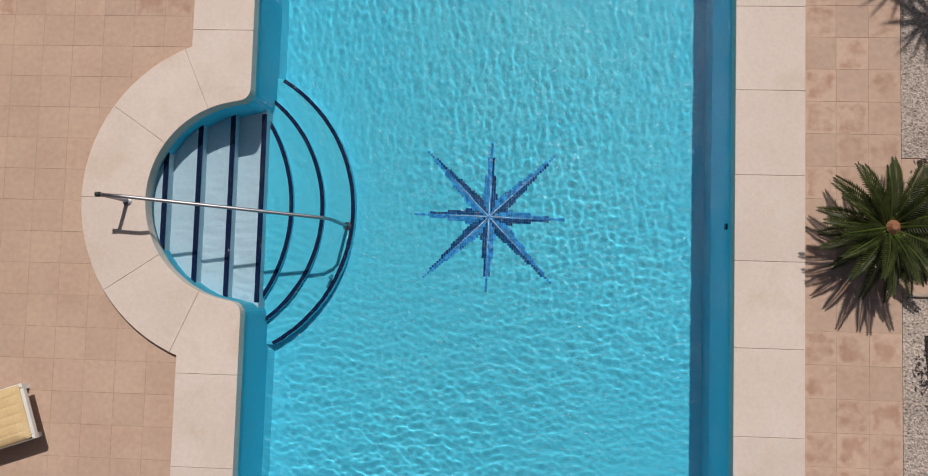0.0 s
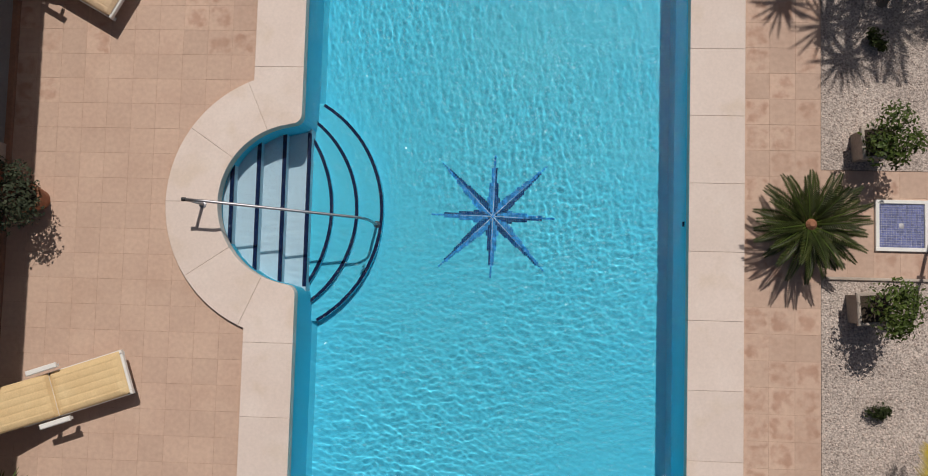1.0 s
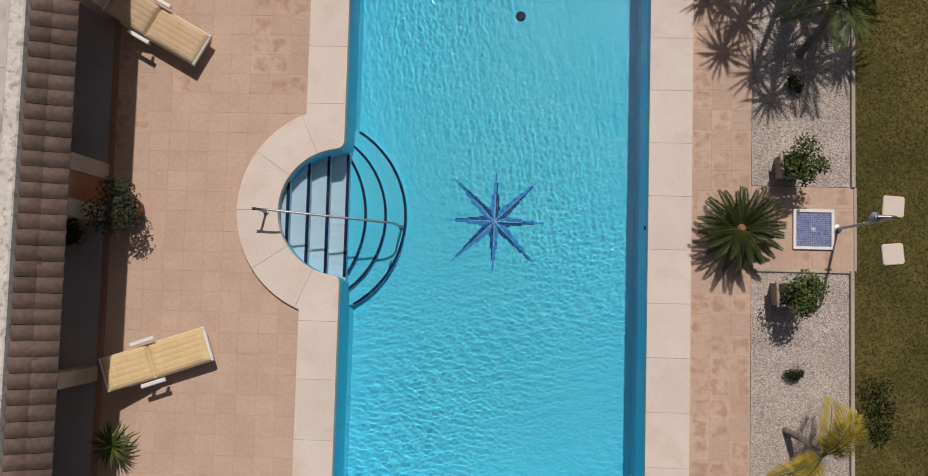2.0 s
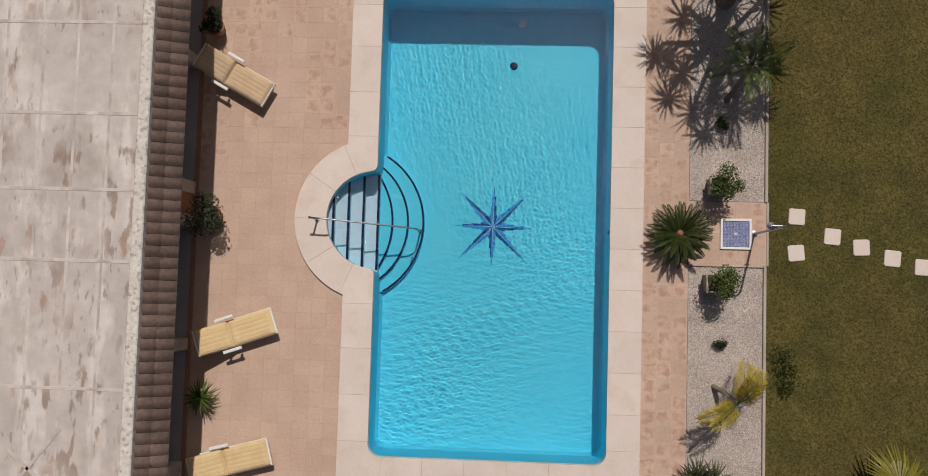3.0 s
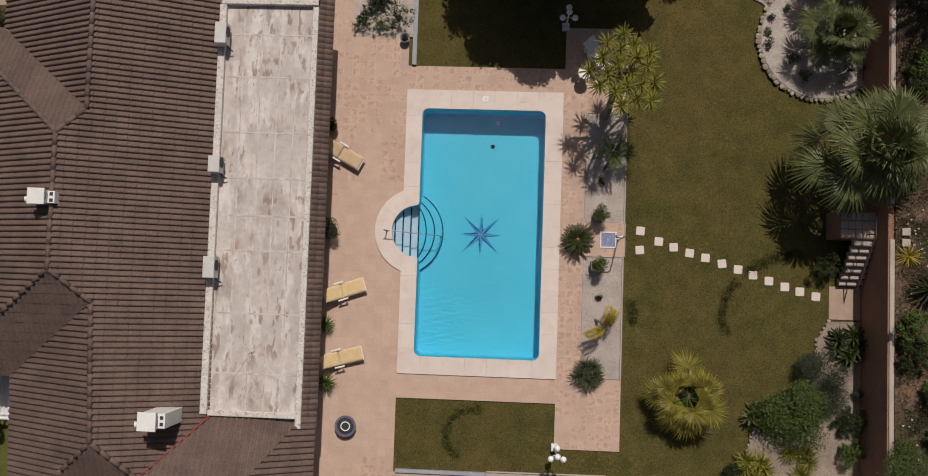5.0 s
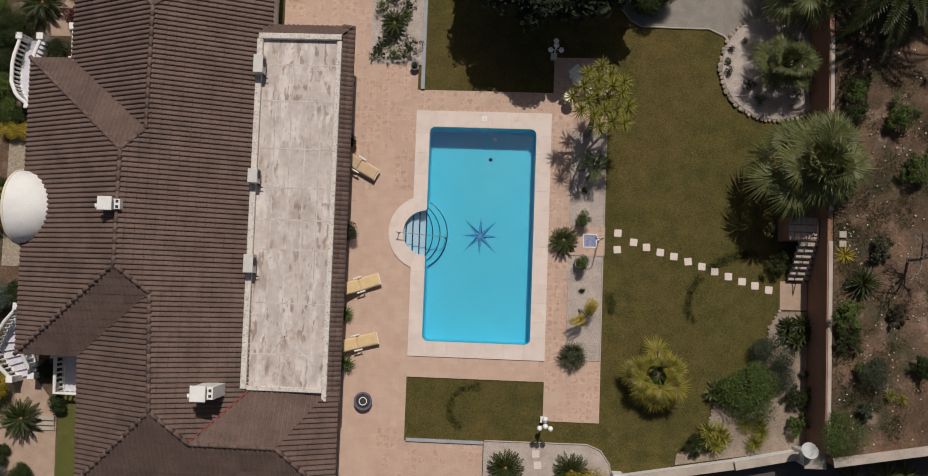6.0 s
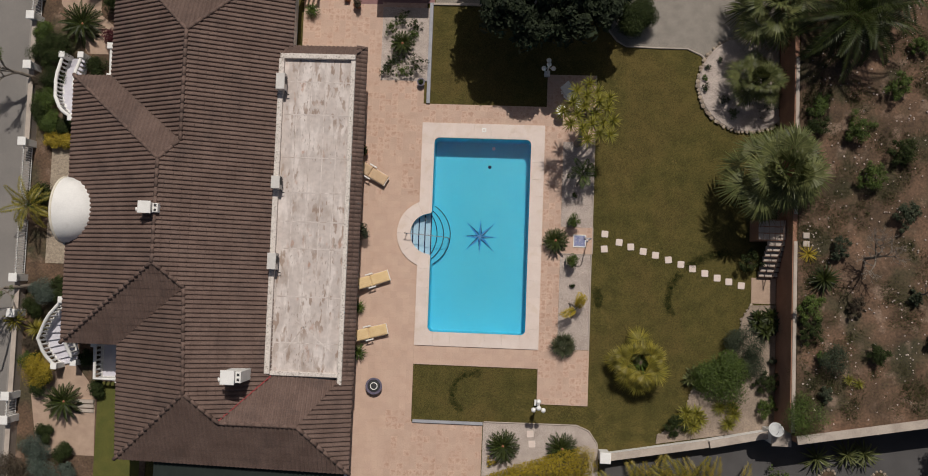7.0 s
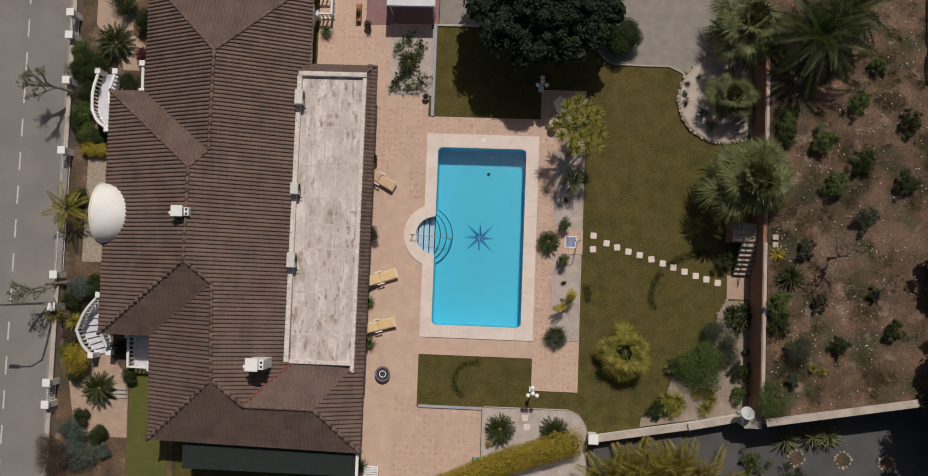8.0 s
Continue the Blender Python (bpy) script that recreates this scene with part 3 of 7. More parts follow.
def build_house():
    house = thing("house", pose(0, 0, 0), "single-storey villa with brown tiled roofs and a flat white deck", "house")
    e = 2.6
    N1, J1, C1, C2 = (-13.87, 8.9, 4.75), (-13.87, 3.7, 4.75), (-14.72, 2.76, 5.15), (-14.72, -2.0, 5.15)
    J2, S1, R6, R7 = (-13.42, -3.12, 4.55), (-13.2, -8.0, 4.50), (-11.7, -9.36, 3.85), (-8.05, -9.38, 3.85)
    NW, NE, SW, SE = (-18.4, 13.4, e), (-9.35, 13.4, e), (-17.1, -11.5, e), (-5.72, -11.7, e)
    CNW, CSW, V1, V2 = (-20.3, 7.15, 2.52), (-20.15, -6.05, 2.52), (-18.38, 7.15, e), (-17.3, -6.05, e)
    F1, F2, F0 = (-9.8, 8.55, 2.82), (-9.6, -7.14, 2.8), (-9.35, 8.55, e)
    roof = part("roof", Mesh().box(-9.7, -6.3, -7.0, 8.1, 2.7, 2.86), M["flatroof"], house, "flat weathered white roof deck")
    faces = [((N1, J1, C1, C2, J2, S1, R6, F2, F1, F0, NE), "x"), ((N1, NW, V1, J1), "x"), ((NW, N1, NE), "y"), ((C1, C2, CSW, CNW), "x"), ((CNW, V1, J1, C1), "y"),
             ((C2, CSW, V2, J2), "y"), ((J2, V2, SW, S1), "x"), ((S1, SW, SE, R7, R6), "y"), ((R6, R7, (-6.25, -7.3, 2.78), F2), "y"), ((R7, SE, (-5.72, -7.1, e), (-6.25, -7.2, 2.86)), "x")]
    for poly, axis in faces:
        part("roof_slope", roof_face(poly, axis), M["rooftile"], house)
    for a, b in ((N1, J1), (N1, NW), (N1, NE), (J1, C1), (C1, C2), (C2, J2), (J2, S1), (S1, SW), (S1, R6), (R6, R7), (R7, SE), (C1, CNW), (C2, CSW)):
        a, b = Vector(a), Vector(b)
        n = max(2, int((b - a).length / 0.4))
        for i in range(n):
            p, q = a.lerp(b, i / n), a.lerp(b, (i + 1.08) / n)
            cap = Mesh().tube([p + Vector((0, 0, 0.015)), q + Vector((0, 0, 0.03))], [0.088, 0.10], 8)
            part("ridge_cap", cap, M["rooftile"], house, smooth=True)
    # parapet of the flat roof, highest to the north and west
    for x0, x1, y0, y1, z in ((-6.42, -6.2, -7.5, 8.35, 3.0), (-9.86, -6.2, 8.1, 8.35, 3.08), (-9.92, -9.66, -7.1, 8.1, 3.06), (-9.66, -6.42, -7.16, -6.95, 2.98)):
        part("parapet", Mesh().box(x0, x1, y0, y1, 2.5, z, 0.02), M["parapet"], house, "low white parapet")
    # eaves: two courses of tiles hung outside the parapet
    tile = Mesh()
    prof = [(-0.1 + 0.2 * k / 6, 0.045 * math.sin(math.pi * k / 6)) for k in range(7)]
    tv = [(0.0, y, z) for y, z in prof] + [(0.30, y * 1.04, z - 0.085) for y, z in prof] + [(0.30, y * 0.9, z - 0.10) for y, z in prof]
    tile.add(tv, [(k, 7 + k, 8 + k, k + 1) for k in range(6)] + [(7 + k, 14 + k, 15 + k, 8 + k) for k in range(6)])
    data = tile.data("roof_tile", M["rooftile"], True)
    strip = part("eave", Mesh().add([(-6.2, -7.5, 2.84), (-5.72, -7.5, 2.585), (-5.72, 8.85, 2.585), (-6.2, 8.85, 2.84), (-6.2, -7.5, 2.5), (-5.74, -7.5, 2.5), (-5.74, 8.85, 2.5), (-6.2, 8.85, 2.5)],
                                    [(0, 1, 2, 3), (7, 6, 5, 4), (1, 5, 6, 2), (0, 4, 5, 1), (3, 2, 6, 7)]), M["rooftile"], house, "row of brown eaves tiles")
    rng = random.Random(9)
    y = -7.4
    while y < 8.8:
        for x, z in ((-6.2, 2.86), (-5.96, 2.74)):
            part("roof_tile", data, None, strip, at=pose(x, y, z, 0, 12 + rng.uniform(-1, 1), rng.uniform(-1, 1)))
        y += 0.21
    part("north_eave", roof_face(((-9.8, 8.35, 2.98), (-6.2, 8.35, 2.98), (-5.72, 8.85, 2.62), (-9.6, 8.85, 2.62)), "y"), M["rooftile"], house, smooth=True)
    # walls
    for x0, x1, y0, y1 in ((-17.6, -9.9, 8.4, 13.0), (-19.4, -9.9, -5.5, 6.6), (-16.6, -6.42, -11.1, -5.5), (-17.6, -9.9, 6.6, 8.4)):
        part("wall", Mesh().box(x0, x1, y0, y1, -0.05, 2.55), M["white"], house)
    part("wall", Mesh().box(-9.9, -7.6, -5.5, 8.1, -0.05, 2.7), M["white"], house)
    part("porch_ceiling", Mesh().box(-7.6, -6.3, -5.5, 8.1, 2.5, 2.69), M["white"], house)
    part("porch_floor", Mesh().box(-7.6, -6.42, -5.5, 8.1, -0.05, 0.05, 0.006), M["porch"], house, "grey tiled porch floor")


build_house()


# ---- plants ----
def green(name, a, b, rough=0.55, leaf=0.25):
    return surf(name, a, b, 3.0, rough, 60, 0.15, 0, island=0.35, rnd=0.1, leaf=leaf, spec=0.3)


M.update({
    "leaf": green("green leaf", (0.06, 0.092, 0.017), (0.095, 0.13, 0.026)),
    "darkleaf": green("dark green leaf", (0.024, 0.036, 0.008), (0.042, 0.056, 0.014), 0.85),
    "cycas": green("cycad leaf", (0.025, 0.035, 0.008), (0.05, 0.06, 0.014), 0.5),
    "dracaena": green("grey green sword leaf", (0.045, 0.055, 0.025), (0.085, 0.09, 0.042), 0.5),
    "yucca": green("yucca leaf", (0.15, 0.148, 0.022), (0.25, 0.222, 0.032), 0.45),
    "palm": green("fan palm leaf", (0.16, 0.145, 0.024), (0.25, 0.205, 0.03), 0.45),
    "greypalm": green("grey green palm leaf", (0.08, 0.094, 0.03), (0.145, 0.152, 0.055), 0.45),
    "yellowleaf": green("yellow green leaf", (0.30, 0.23, 0.025), (0.42, 0.31, 0.035), 0.5),
    "hedge": green("golden hedge leaf", (0.26, 0.20, 0.018), (0.38, 0.28, 0.024), 0.6),
    "goldpalm": green("yellowish palm leaf", (0.15, 0.125, 0.025), (0.27, 0.2, 0.035), 0.5),
    "greyleaf": green("grey green leaf", (0.04, 0.052, 0.028), (0.068, 0.08, 0.045), 0.7),
    "blueleaf": green("blue grey leaf", (0.075, 0.098, 0.075), (0.12, 0.145, 0.115), 0.7),
    "brownleaf": green("brownish leaf", (0.07, 0.055, 0.035), (0.10, 0.075, 0.05), 0.8),
    "redleaf": green("dark red leaf", (0.06, 0.012, 0.016), (0.10, 0.02, 0.025), 0.7),
    "pine": green("pine needles", (0.012, 0.019, 0.008), (0.024, 0.033, 0.013), 0.8, 0.05),
    "bark": surf("rough bark", (0.12, 0.085, 0.06), (0.075, 0.052, 0.038), 9, 0.95, 60, 0.3, 0.8, 30),
    "paleb": surf("grey bark", (0.25, 0.21, 0.17), (0.17, 0.14, 0.11), 9, 0.95, 60, 0.3, 0.8, 30),
    "terracotta": surf("terracotta", (0.34, 0.15, 0.08), (0.27, 0.115, 0.06), 6, 0.85, 40, 0.12, 0.2, 60),
    "earth": surf("potting earth", (0.05, 0.035, 0.022), (0.03, 0.022, 0.015), 12, 0.98, 50, 0.4, 0.8, 40),
    "stone": surf("rough field stone", (0.32, 0.26, 0.20), (0.20, 0.155, 0.115), 3, 0.9, 30, 0.2, 0.5, 25, rnd=0.25, island=0.25),
    "pebble": surf("pinkish gravel stone", (0.52, 0.43, 0.375), (0.36, 0.29, 0.25), 9, 0.9, 40, 0.2, 0.2, island=0.35),
    "fadedcushion": surf("faded tan cushion cloth", (0.58, 0.42, 0.27), (0.52, 0.36, 0.22), 4, 0.9, 60, 0.1, 0.15, 120),
    "cushion": surf("yellow cushion cloth", (0.68, 0.50, 0.27), (0.62, 0.44, 0.23), 4, 0.9, 60, 0.08, 0.15, 120, rnd=0.05, stain=(0.66, 0.52, 0.30), stain_scale=3, stain_amount=0.4),
    "plastic": surf("white plastic", (0.78, 0.76, 0.72), (0.72, 0.70, 0.66), 4, 0.4, 40, 0.03, 0),
    "steel": surf("stainless steel", (0.46, 0.45, 0.47), (0.38, 0.37, 0.39), 8, 0.5, 60, 0.05, 0, metal=1.0),
    "black": surf("black iron", (0.02, 0.02, 0.022), (0.03, 0.03, 0.032), 8, 0.6, 60, 0.1, 0.1),
    "purple": surf("purple glazed clay", (0.10, 0.085, 0.13), (0.14, 0.12, 0.16), 8, 0.5, 50, 0.2, 0.2, 40),
    "greyrail": surf("grey rendered kerb", (0.36, 0.36, 0.38), (0.30, 0.30, 0.32), 3, 0.9, 30, 0.1, 0.2, 50),
    "ochre": surf("reddish brown wall render", (0.34, 0.18, 0.115), (0.27, 0.14, 0.09), 1.5, 0.95, 25, 0.15, 0.3, 40),
    "wood": surf("weathered dark timber", (0.11, 0.065, 0.045), (0.075, 0.045, 0.032), 5, 0.85, 40, 0.25, 0.3, 40),
    "globe": surf("opal glass globe", (0.85, 0.84, 0.80), (0.80, 0.79, 0.76), 4, 0.25, 40, 0.02, 0),
    "paving": surf("front path paving", (0.42, 0.30, 0.22), (0.34, 0.24, 0.175), 2, 0.9, 25, 0.12, 0.3, 50, stain=(0.3, 0.2, 0.15), stain_scale=1.5, stain_amount=0.4),
    "paint": surf("white road paint", (0.55, 0.53, 0.50), (0.45, 0.43, 0.40), 3, 0.8, 25, 0.15, 0.1),
    "darkasphalt": surf("dark asphalt drive", (0.085, 0.080, 0.078), (0.065, 0.06, 0.058), 0.8, 0.95, 25, 0.2, 0.4, 60),
    "shutter": surf("grey roller shutter", (0.30, 0.265, 0.245), (0.26, 0.23, 0.21), 2, 0.6, 40, 0.08, 0.1),
    "tarp": surf("white canopy cloth", (0.70, 0.70, 0.72), (0.62, 0.62, 0.64), 1.5, 0.7, 30, 0.05, 0.1, 30),
    "turquoise": surf("turquoise plastic", (0.02, 0.25, 0.20), (0.03, 0.30, 0.25), 8, 0.4, 40, 0.1, 0),
    "gravelyard": surf("grey gravel", (0.27, 0.24, 0.205), (0.22, 0.195, 0.165), 2, 0.95, 40, 0.45, 0.8, 40),
    "banksoil": surf("pale dry soil", (0.30, 0.235, 0.18), (0.22, 0.17, 0.13), 1.5, 0.98, 18, 0.3, 0.7, 25),
    # near-black green glass colour, also laid where the veranda is only shaded
    "veranda": surf("dark green glass and shade sheet", (0.010, 0.016, 0.013), (0.015, 0.022, 0.018), 3, 0.95, 40, 0.2, 0.1),
    "redtrim": surf("red flashing", (0.30, 0.03, 0.03), (0.22, 0.03, 0.03), 5, 0.6, 40, 0.2, 0.1),
    "frontlawn": surf("bright lawn", (0.10, 0.095, 0.018), (0.075, 0.08, 0.014), 2, 0.95, 30, 0.35, 0.6, 45),
    "cobble": surf("stone paving", (0.38, 0.31, 0.23), (0.24, 0.19, 0.14), 7, 0.9, 20, 0.25, 0.6, 9),
    "lilac": surf("pale lilac tile", (0.60, 0.58, 0.62), (0.52, 0.50, 0.55), 3, 0.6, 30, 0.06, 0.05),
    "pavement": surf("worn grey pavement", (0.27, 0.245, 0.22), (0.22, 0.20, 0.18), 1.2, 0.9, 25, 0.12, 0.2, 50),
    "rug": surf("dusky purple paving", (0.26, 0.14, 0.135), (0.21, 0.115, 0.11), 3, 0.9, 30, 0.12, 0.2, 50),
})


def blade(m, base, way, length, width, droop, up=Vector((0, 0, 1)), seg=4, fold=0.25):
    """A long leaf that bends down towards its tip."""
    side = way.cross(up).normalized() if abs(way.dot(up)) < 0.98 else Vector((1, 0, 0))
    p, d = Vector(base), way.normalized()
    verts = []
    for i in range(seg + 1):
        t = i / seg
        w = width * (0.55 + 1.2 * t * (1 - t)) * (1 - t ** 4) if i < seg else 0.002
        lift = Vector((0, 0, w * fold))
        verts += [p - side * w + lift, p, p + side * w + lift]
        d = (d + Vector((0, 0, -droop / seg))).normalized()
        p = p + d * (length / seg)
    faces = []
    for i in range(seg):
        a = i * 3
        faces += [(a, a + 1, a + 4, a + 3), (a + 1, a + 2, a + 5, a + 4)]
    m.add(verts, faces)


def rosette(m, centre, n, length, width, droop, low, high, rng, seg=4):
    """Sword leaves all round a centre, from steep inner ones to flat outer ones."""
    for i in range(n):
        a = i * 2.39996 + rng.uniform(-0.15, 0.15)
        e = radians(high + (low - high) * (i / n) ** 0.8 + rng.uniform(-6, 6))
        way = Vector((math.cos(a) * math.cos(e), math.sin(a) * math.cos(e), math.sin(e)))
        blade(m, Vector(centre) + way * 0.03, way, length * rng.uniform(0.8, 1.1), width, droop * rng.uniform(0.7, 1.3), seg=seg)


def frond(m, stem, base, way, length, droop, leaflet, rng, pairs=22, width=0.012, vee=0.4, reach=1.0):
    """A feather leaf: a bent midrib with leaflets on both sides."""
    p, d = Vector(base), Vector(way).normalized()
    pts = [p.copy()]
    for i in range(pairs):
        d = (d + Vector((0, 0, -droop / pairs))).normalized()
        p = p + d * (length / pairs)
        pts.append(p.copy())
        t = (i + 1) / pairs
        if t < 0.12:
            continue
        side = d.cross(Vector((0, 0, 1)))
        side = side.normalized() if side.length > 0.05 else Vector((1, 0, 0))
        up = side.cross(d)
        long = leaflet * (0.35 + 1.3 * math.sin(math.pi * min(1, 0.12 + t * 0.85)) * 0.6) * rng.uniform(0.85, 1.1)
        for s in (-1, 1):
            w = (side * s + d * (0.5 + 0.7 * t) + up * vee).normalized()
            tip = p + w * long - Vector((0, 0, long * 0.2 * reach))
            mid = p + w * long * 0.5
            m.add([p, mid + d * width, tip, mid - d * width], [(0, 1, 2, 3)] if s > 0 else [(3, 2, 1, 0)])
    stem.tube(pts[::3] + [pts[-1]], [0.014 * (1 - 0.8 * i / (len(pts[::3]))) for i in range(len(pts[::3]) + 1)], 4)


def fan(m, stem, base, way, stalk, radius, rng, fingers=20, droop=0.35):
    """A fan leaf: a stalk and a hand of narrow fingers, folded and drooping at the tips."""
    d = Vector(way).normalized()
    hub = Vector(base) + d * stalk + Vector((0, 0, -0.12 * stalk))
    stem.tube([base, Vector(base) + d * stalk * 0.5, hub], [0.022, 0.016, 0.012], 5)
    side = d.cross(Vector((0, 0, 1)))
    side = side.normalized() if side.length > 0.05 else Vector((1, 0, 0))
    d = (d + Vector((0, 0, -0.4))).normalized()
    d = (d - side * d.dot(side)).normalized()
    twist = rng.uniform(-0.35, 0.35)
    side = (side + side.cross(d) * twist).normalized()
    for i in range(fingers):
        a = radians(-115 + 230 * i / (fingers - 1) + rng.uniform(-3, 3))
        w = (d * math.cos(a) + side * math.sin(a)).normalized()
        r = radius * (0.75 + 0.25 * math.cos(a * 0.7)) * rng.uniform(0.88, 1.08)
        n_ = side.cross(d).normalized()
        q = w.cross(n_).normalized() * (r * 1.3 / fingers)
        mid, tip = hub + w * r * 0.55, hub + w * r - Vector((0, 0, r * droop * rng.uniform(0.5, 1.4)))
        m.add([hub, mid - q + n_ * 0.012, mid, mid + q + n_ * 0.012, tip], [(0, 1, 2), (0, 2, 3), (1, 4, 2), (2, 4, 3)])


def leaves(m, centre, radii, n, size, rng, lumps=5, shell=0.45, floor=None):
    """Many small leaves in uneven clumps that fill a rounded form."""
    c, r = Vector(centre), Vector(radii)
    clumps = []
    for i in range(lumps):
        a, z = rng.uniform(0, 2 * math.pi), rng.uniform(-0.35, 0.75)
        k = rng.uniform(0.25, 0.62)
        clumps.append((Vector((math.cos(a) * k, math.sin(a) * k, z * 0.5)), rng.uniform(0.38, 0.62)))
    for i in range(n):
        o, s = clumps[rng.randrange(lumps)] if lumps > 1 else (Vector((0, 0, 0)), 1.0)
        w = Vector((rng.gauss(0, 1), rng.gauss(0, 1), rng.gauss(0.25, 1))).normalized()
        q = o + w * s * rng.uniform(shell, 1.0)
        p = c + Vector((q.x * r.x, q.y * r.y, q.z * r.z))
        if floor is not None and p.z < floor:
            p.z = floor + rng.uniform(0, 0.05)
        n_ = (w + Vector((rng.uniform(-0.9, 0.9), rng.uniform(-0.9, 0.9), rng.uniform(-0.2, 1.0)))).normalized()
        t = n_.cross(Vector((rng.uniform(-1, 1), rng.uniform(-1, 1), rng.uniform(-1, 1)))).normalized()
        b = n_.cross(t)
        l_, k = size * rng.uniform(0.7, 1.35), 0.42
        m.add([p - t * l_ * 0.5, p + b * l_ * k * 0.6, p + t * l_ * 0.5 - n_ * l_ * 0.1, p - b * l_ * k * 0.6], [(0, 3, 2, 1)])


def shrub(name, x, y, z, r, h, mat, n, size, seed, label, category="shrub", group="", stems=5, compact=False):
    """A leafy bush on a few stems."""
    rng = random.Random(seed)
    ob = thing(name, pose(x, y, z), label, category, group)
    for i in range(stems):
        a = rng.uniform(0, 6.28)
        wood = Mesh().tube([(0, 0, -0.03), (math.cos(a) * r * 0.2, math.sin(a) * r * 0.2, h * 0.35), (math.cos(a) * r * 0.55, math.sin(a) * r * 0.55, h * 0.75)], [0.03 * r + 0.008, 0.02 * r + 0.006, 0.004], 5)
        part("stem", wood, M["bark"], ob)
    m = Mesh()
    if "ball" in name or "round" in name or compact or r < 0.3:
        leaves(m, (0, 0, h * 0.52), (r * 1.12, r * 1.12, h * 0.62), n, size, rng, lumps=8 if r > 0.3 else 4, floor=0.03)
    else:
        for i in range(9):
            a, d = i * 2.39996 + rng.uniform(-0.5, 0.5), r * math.sqrt(i / 9) * rng.uniform(0.75, 1.1)
            s = rng.uniform(0.42, 0.62)
            leaves(m, (math.cos(a) * d, math.sin(a) * d, h * rng.uniform(0.35, 0.75) * (1 - 0.3 * d / r)), (r * s, r * s, h * s * 0.8), n // 9, size, rng, lumps=3, shell=0.3, floor=0.03)
    leaves(m, (0, 0, h * 0.5), (r * 0.82, r * 0.82, h * 0.5), n // 3 if "ball" in name or "round" in name else n // 12, size, rng, lumps=1, shell=0.6, floor=0.03)
    part("crown", m, M[mat], ob)
    return ob


def cycad(x, y, z, r, seed, label="dark green cycad with arching feather leaves", mat="cycas", group="cycads", n=40):
    rng = random.Random(seed)
    ob = thing("cycad", pose(x, y, z), label, "plant", group)
    part("trunk", Mesh().lathe([(0.13, -0.03), (0.15, 0.15), (0.14, 0.32), (0.06, 0.38)], sides=12), M["bark"], ob)
    m, stem = Mesh(), Mesh()
    for i in range(n):
        a, t = i * 2.39996, i / n
        e = radians(62 - 62 * t + rng.uniform(-5, 5))
        frond(m, stem, (math.cos(a) * 0.05, math.sin(a) * 0.05, 0.36), (math.cos(a) * math.cos(e), math.sin(a) * math.cos(e), math.sin(e)), r * rng.uniform(1.02, 1.2), 0.75, r * 0.17, rng, 26, 0.016 * r / 0.6, 0.15)
    part("crown", m, M[mat], ob)
    part("leaf_ribs", stem, M["leaf"], ob)
    part("heart", Mesh().lathe([(0.05, 0.34), (0.07, 0.40), (0.03, 0.45)], sides=10), M["terracotta"], ob, "brown woolly heart")
    return ob


def fan_palm(x, y, z, trunk, r, mat, seed, label, n=34, low=-25, high=86):
    rng = random.Random(seed)
    ob = thing("fan_palm", pose(x, y, z), label, "palm")
    part("trunk", Mesh().lathe([(0.24, -0.05), (0.19, 0.2), (0.17, trunk * 0.6), (0.2, trunk), (0.08, trunk + 0.15)], sides=14), M["bark"], ob)
    m = Mesh()
    for i in range(n):
        a, t = i * 2.39996 + rng.uniform(-0.1, 0.1), i / n
        e = radians(high + (low - high) * t ** 1.15 + rng.uniform(-6, 6))
        stem = Mesh()
        fan(m, stem, (0, 0, trunk + 0.05), (math.cos(a) * math.cos(e), math.sin(a) * math.cos(e), math.sin(e)), r * rng.uniform(0.32, 0.78), r * rng.uniform(0.42, 0.56), rng, 40 if r > 1.7 else 34, 0.3 if r > 1.7 else 0.22)
        part("leaf_stalk", stem, M["leaf"], ob)
    part("crown", m, M[mat], ob)
    return ob


def feather_palm(x, y, z, trunk, r, mat, seed, label, n=30, droop=1.3, name="feather_palm", leaflet=0.36, low=-10, ways=None, vee=0.2, lean=(0, 0), girth=1.0, trunk_mat="bark"):
    rng = random.Random(seed)
    ob = thing(name, pose(x, y, z), label, "palm")
    part("trunk", Mesh().tube([(0, 0, -0.05), (0.03 + lean[0] * 0.35, 0.02 + lean[1] * 0.35, trunk * 0.5), (lean[0], lean[1], trunk)], [girth * (0.10 + 0.03 * trunk), girth * (0.08 + 0.02 * trunk), girth * (0.07 + 0.02 * trunk)], 10), M[trunk_mat], ob)
    m, stem = Mesh(), Mesh()
    for i in range(n):
        a, t = (i * 2.39996 + rng.uniform(-0.2, 0.2)) if ways is None else radians(ways[i]), i / max(n, 2)
        e = radians(75 + (low - 75) * t + rng.uniform(-8, 8))
        frond(m, stem, (lean[0], lean[1], trunk), (math.cos(a) * math.cos(e), math.sin(a) * math.cos(e), math.sin(e)), r * rng.uniform(0.95, 1.2), droop * rng.uniform(0.8, 1.2), r * leaflet * 0.6, rng, 26, 0.02 * r, vee)
    part("crown", m, M[mat], ob)
    part("leaf_ribs", stem, M["leaf"], ob)
    return ob


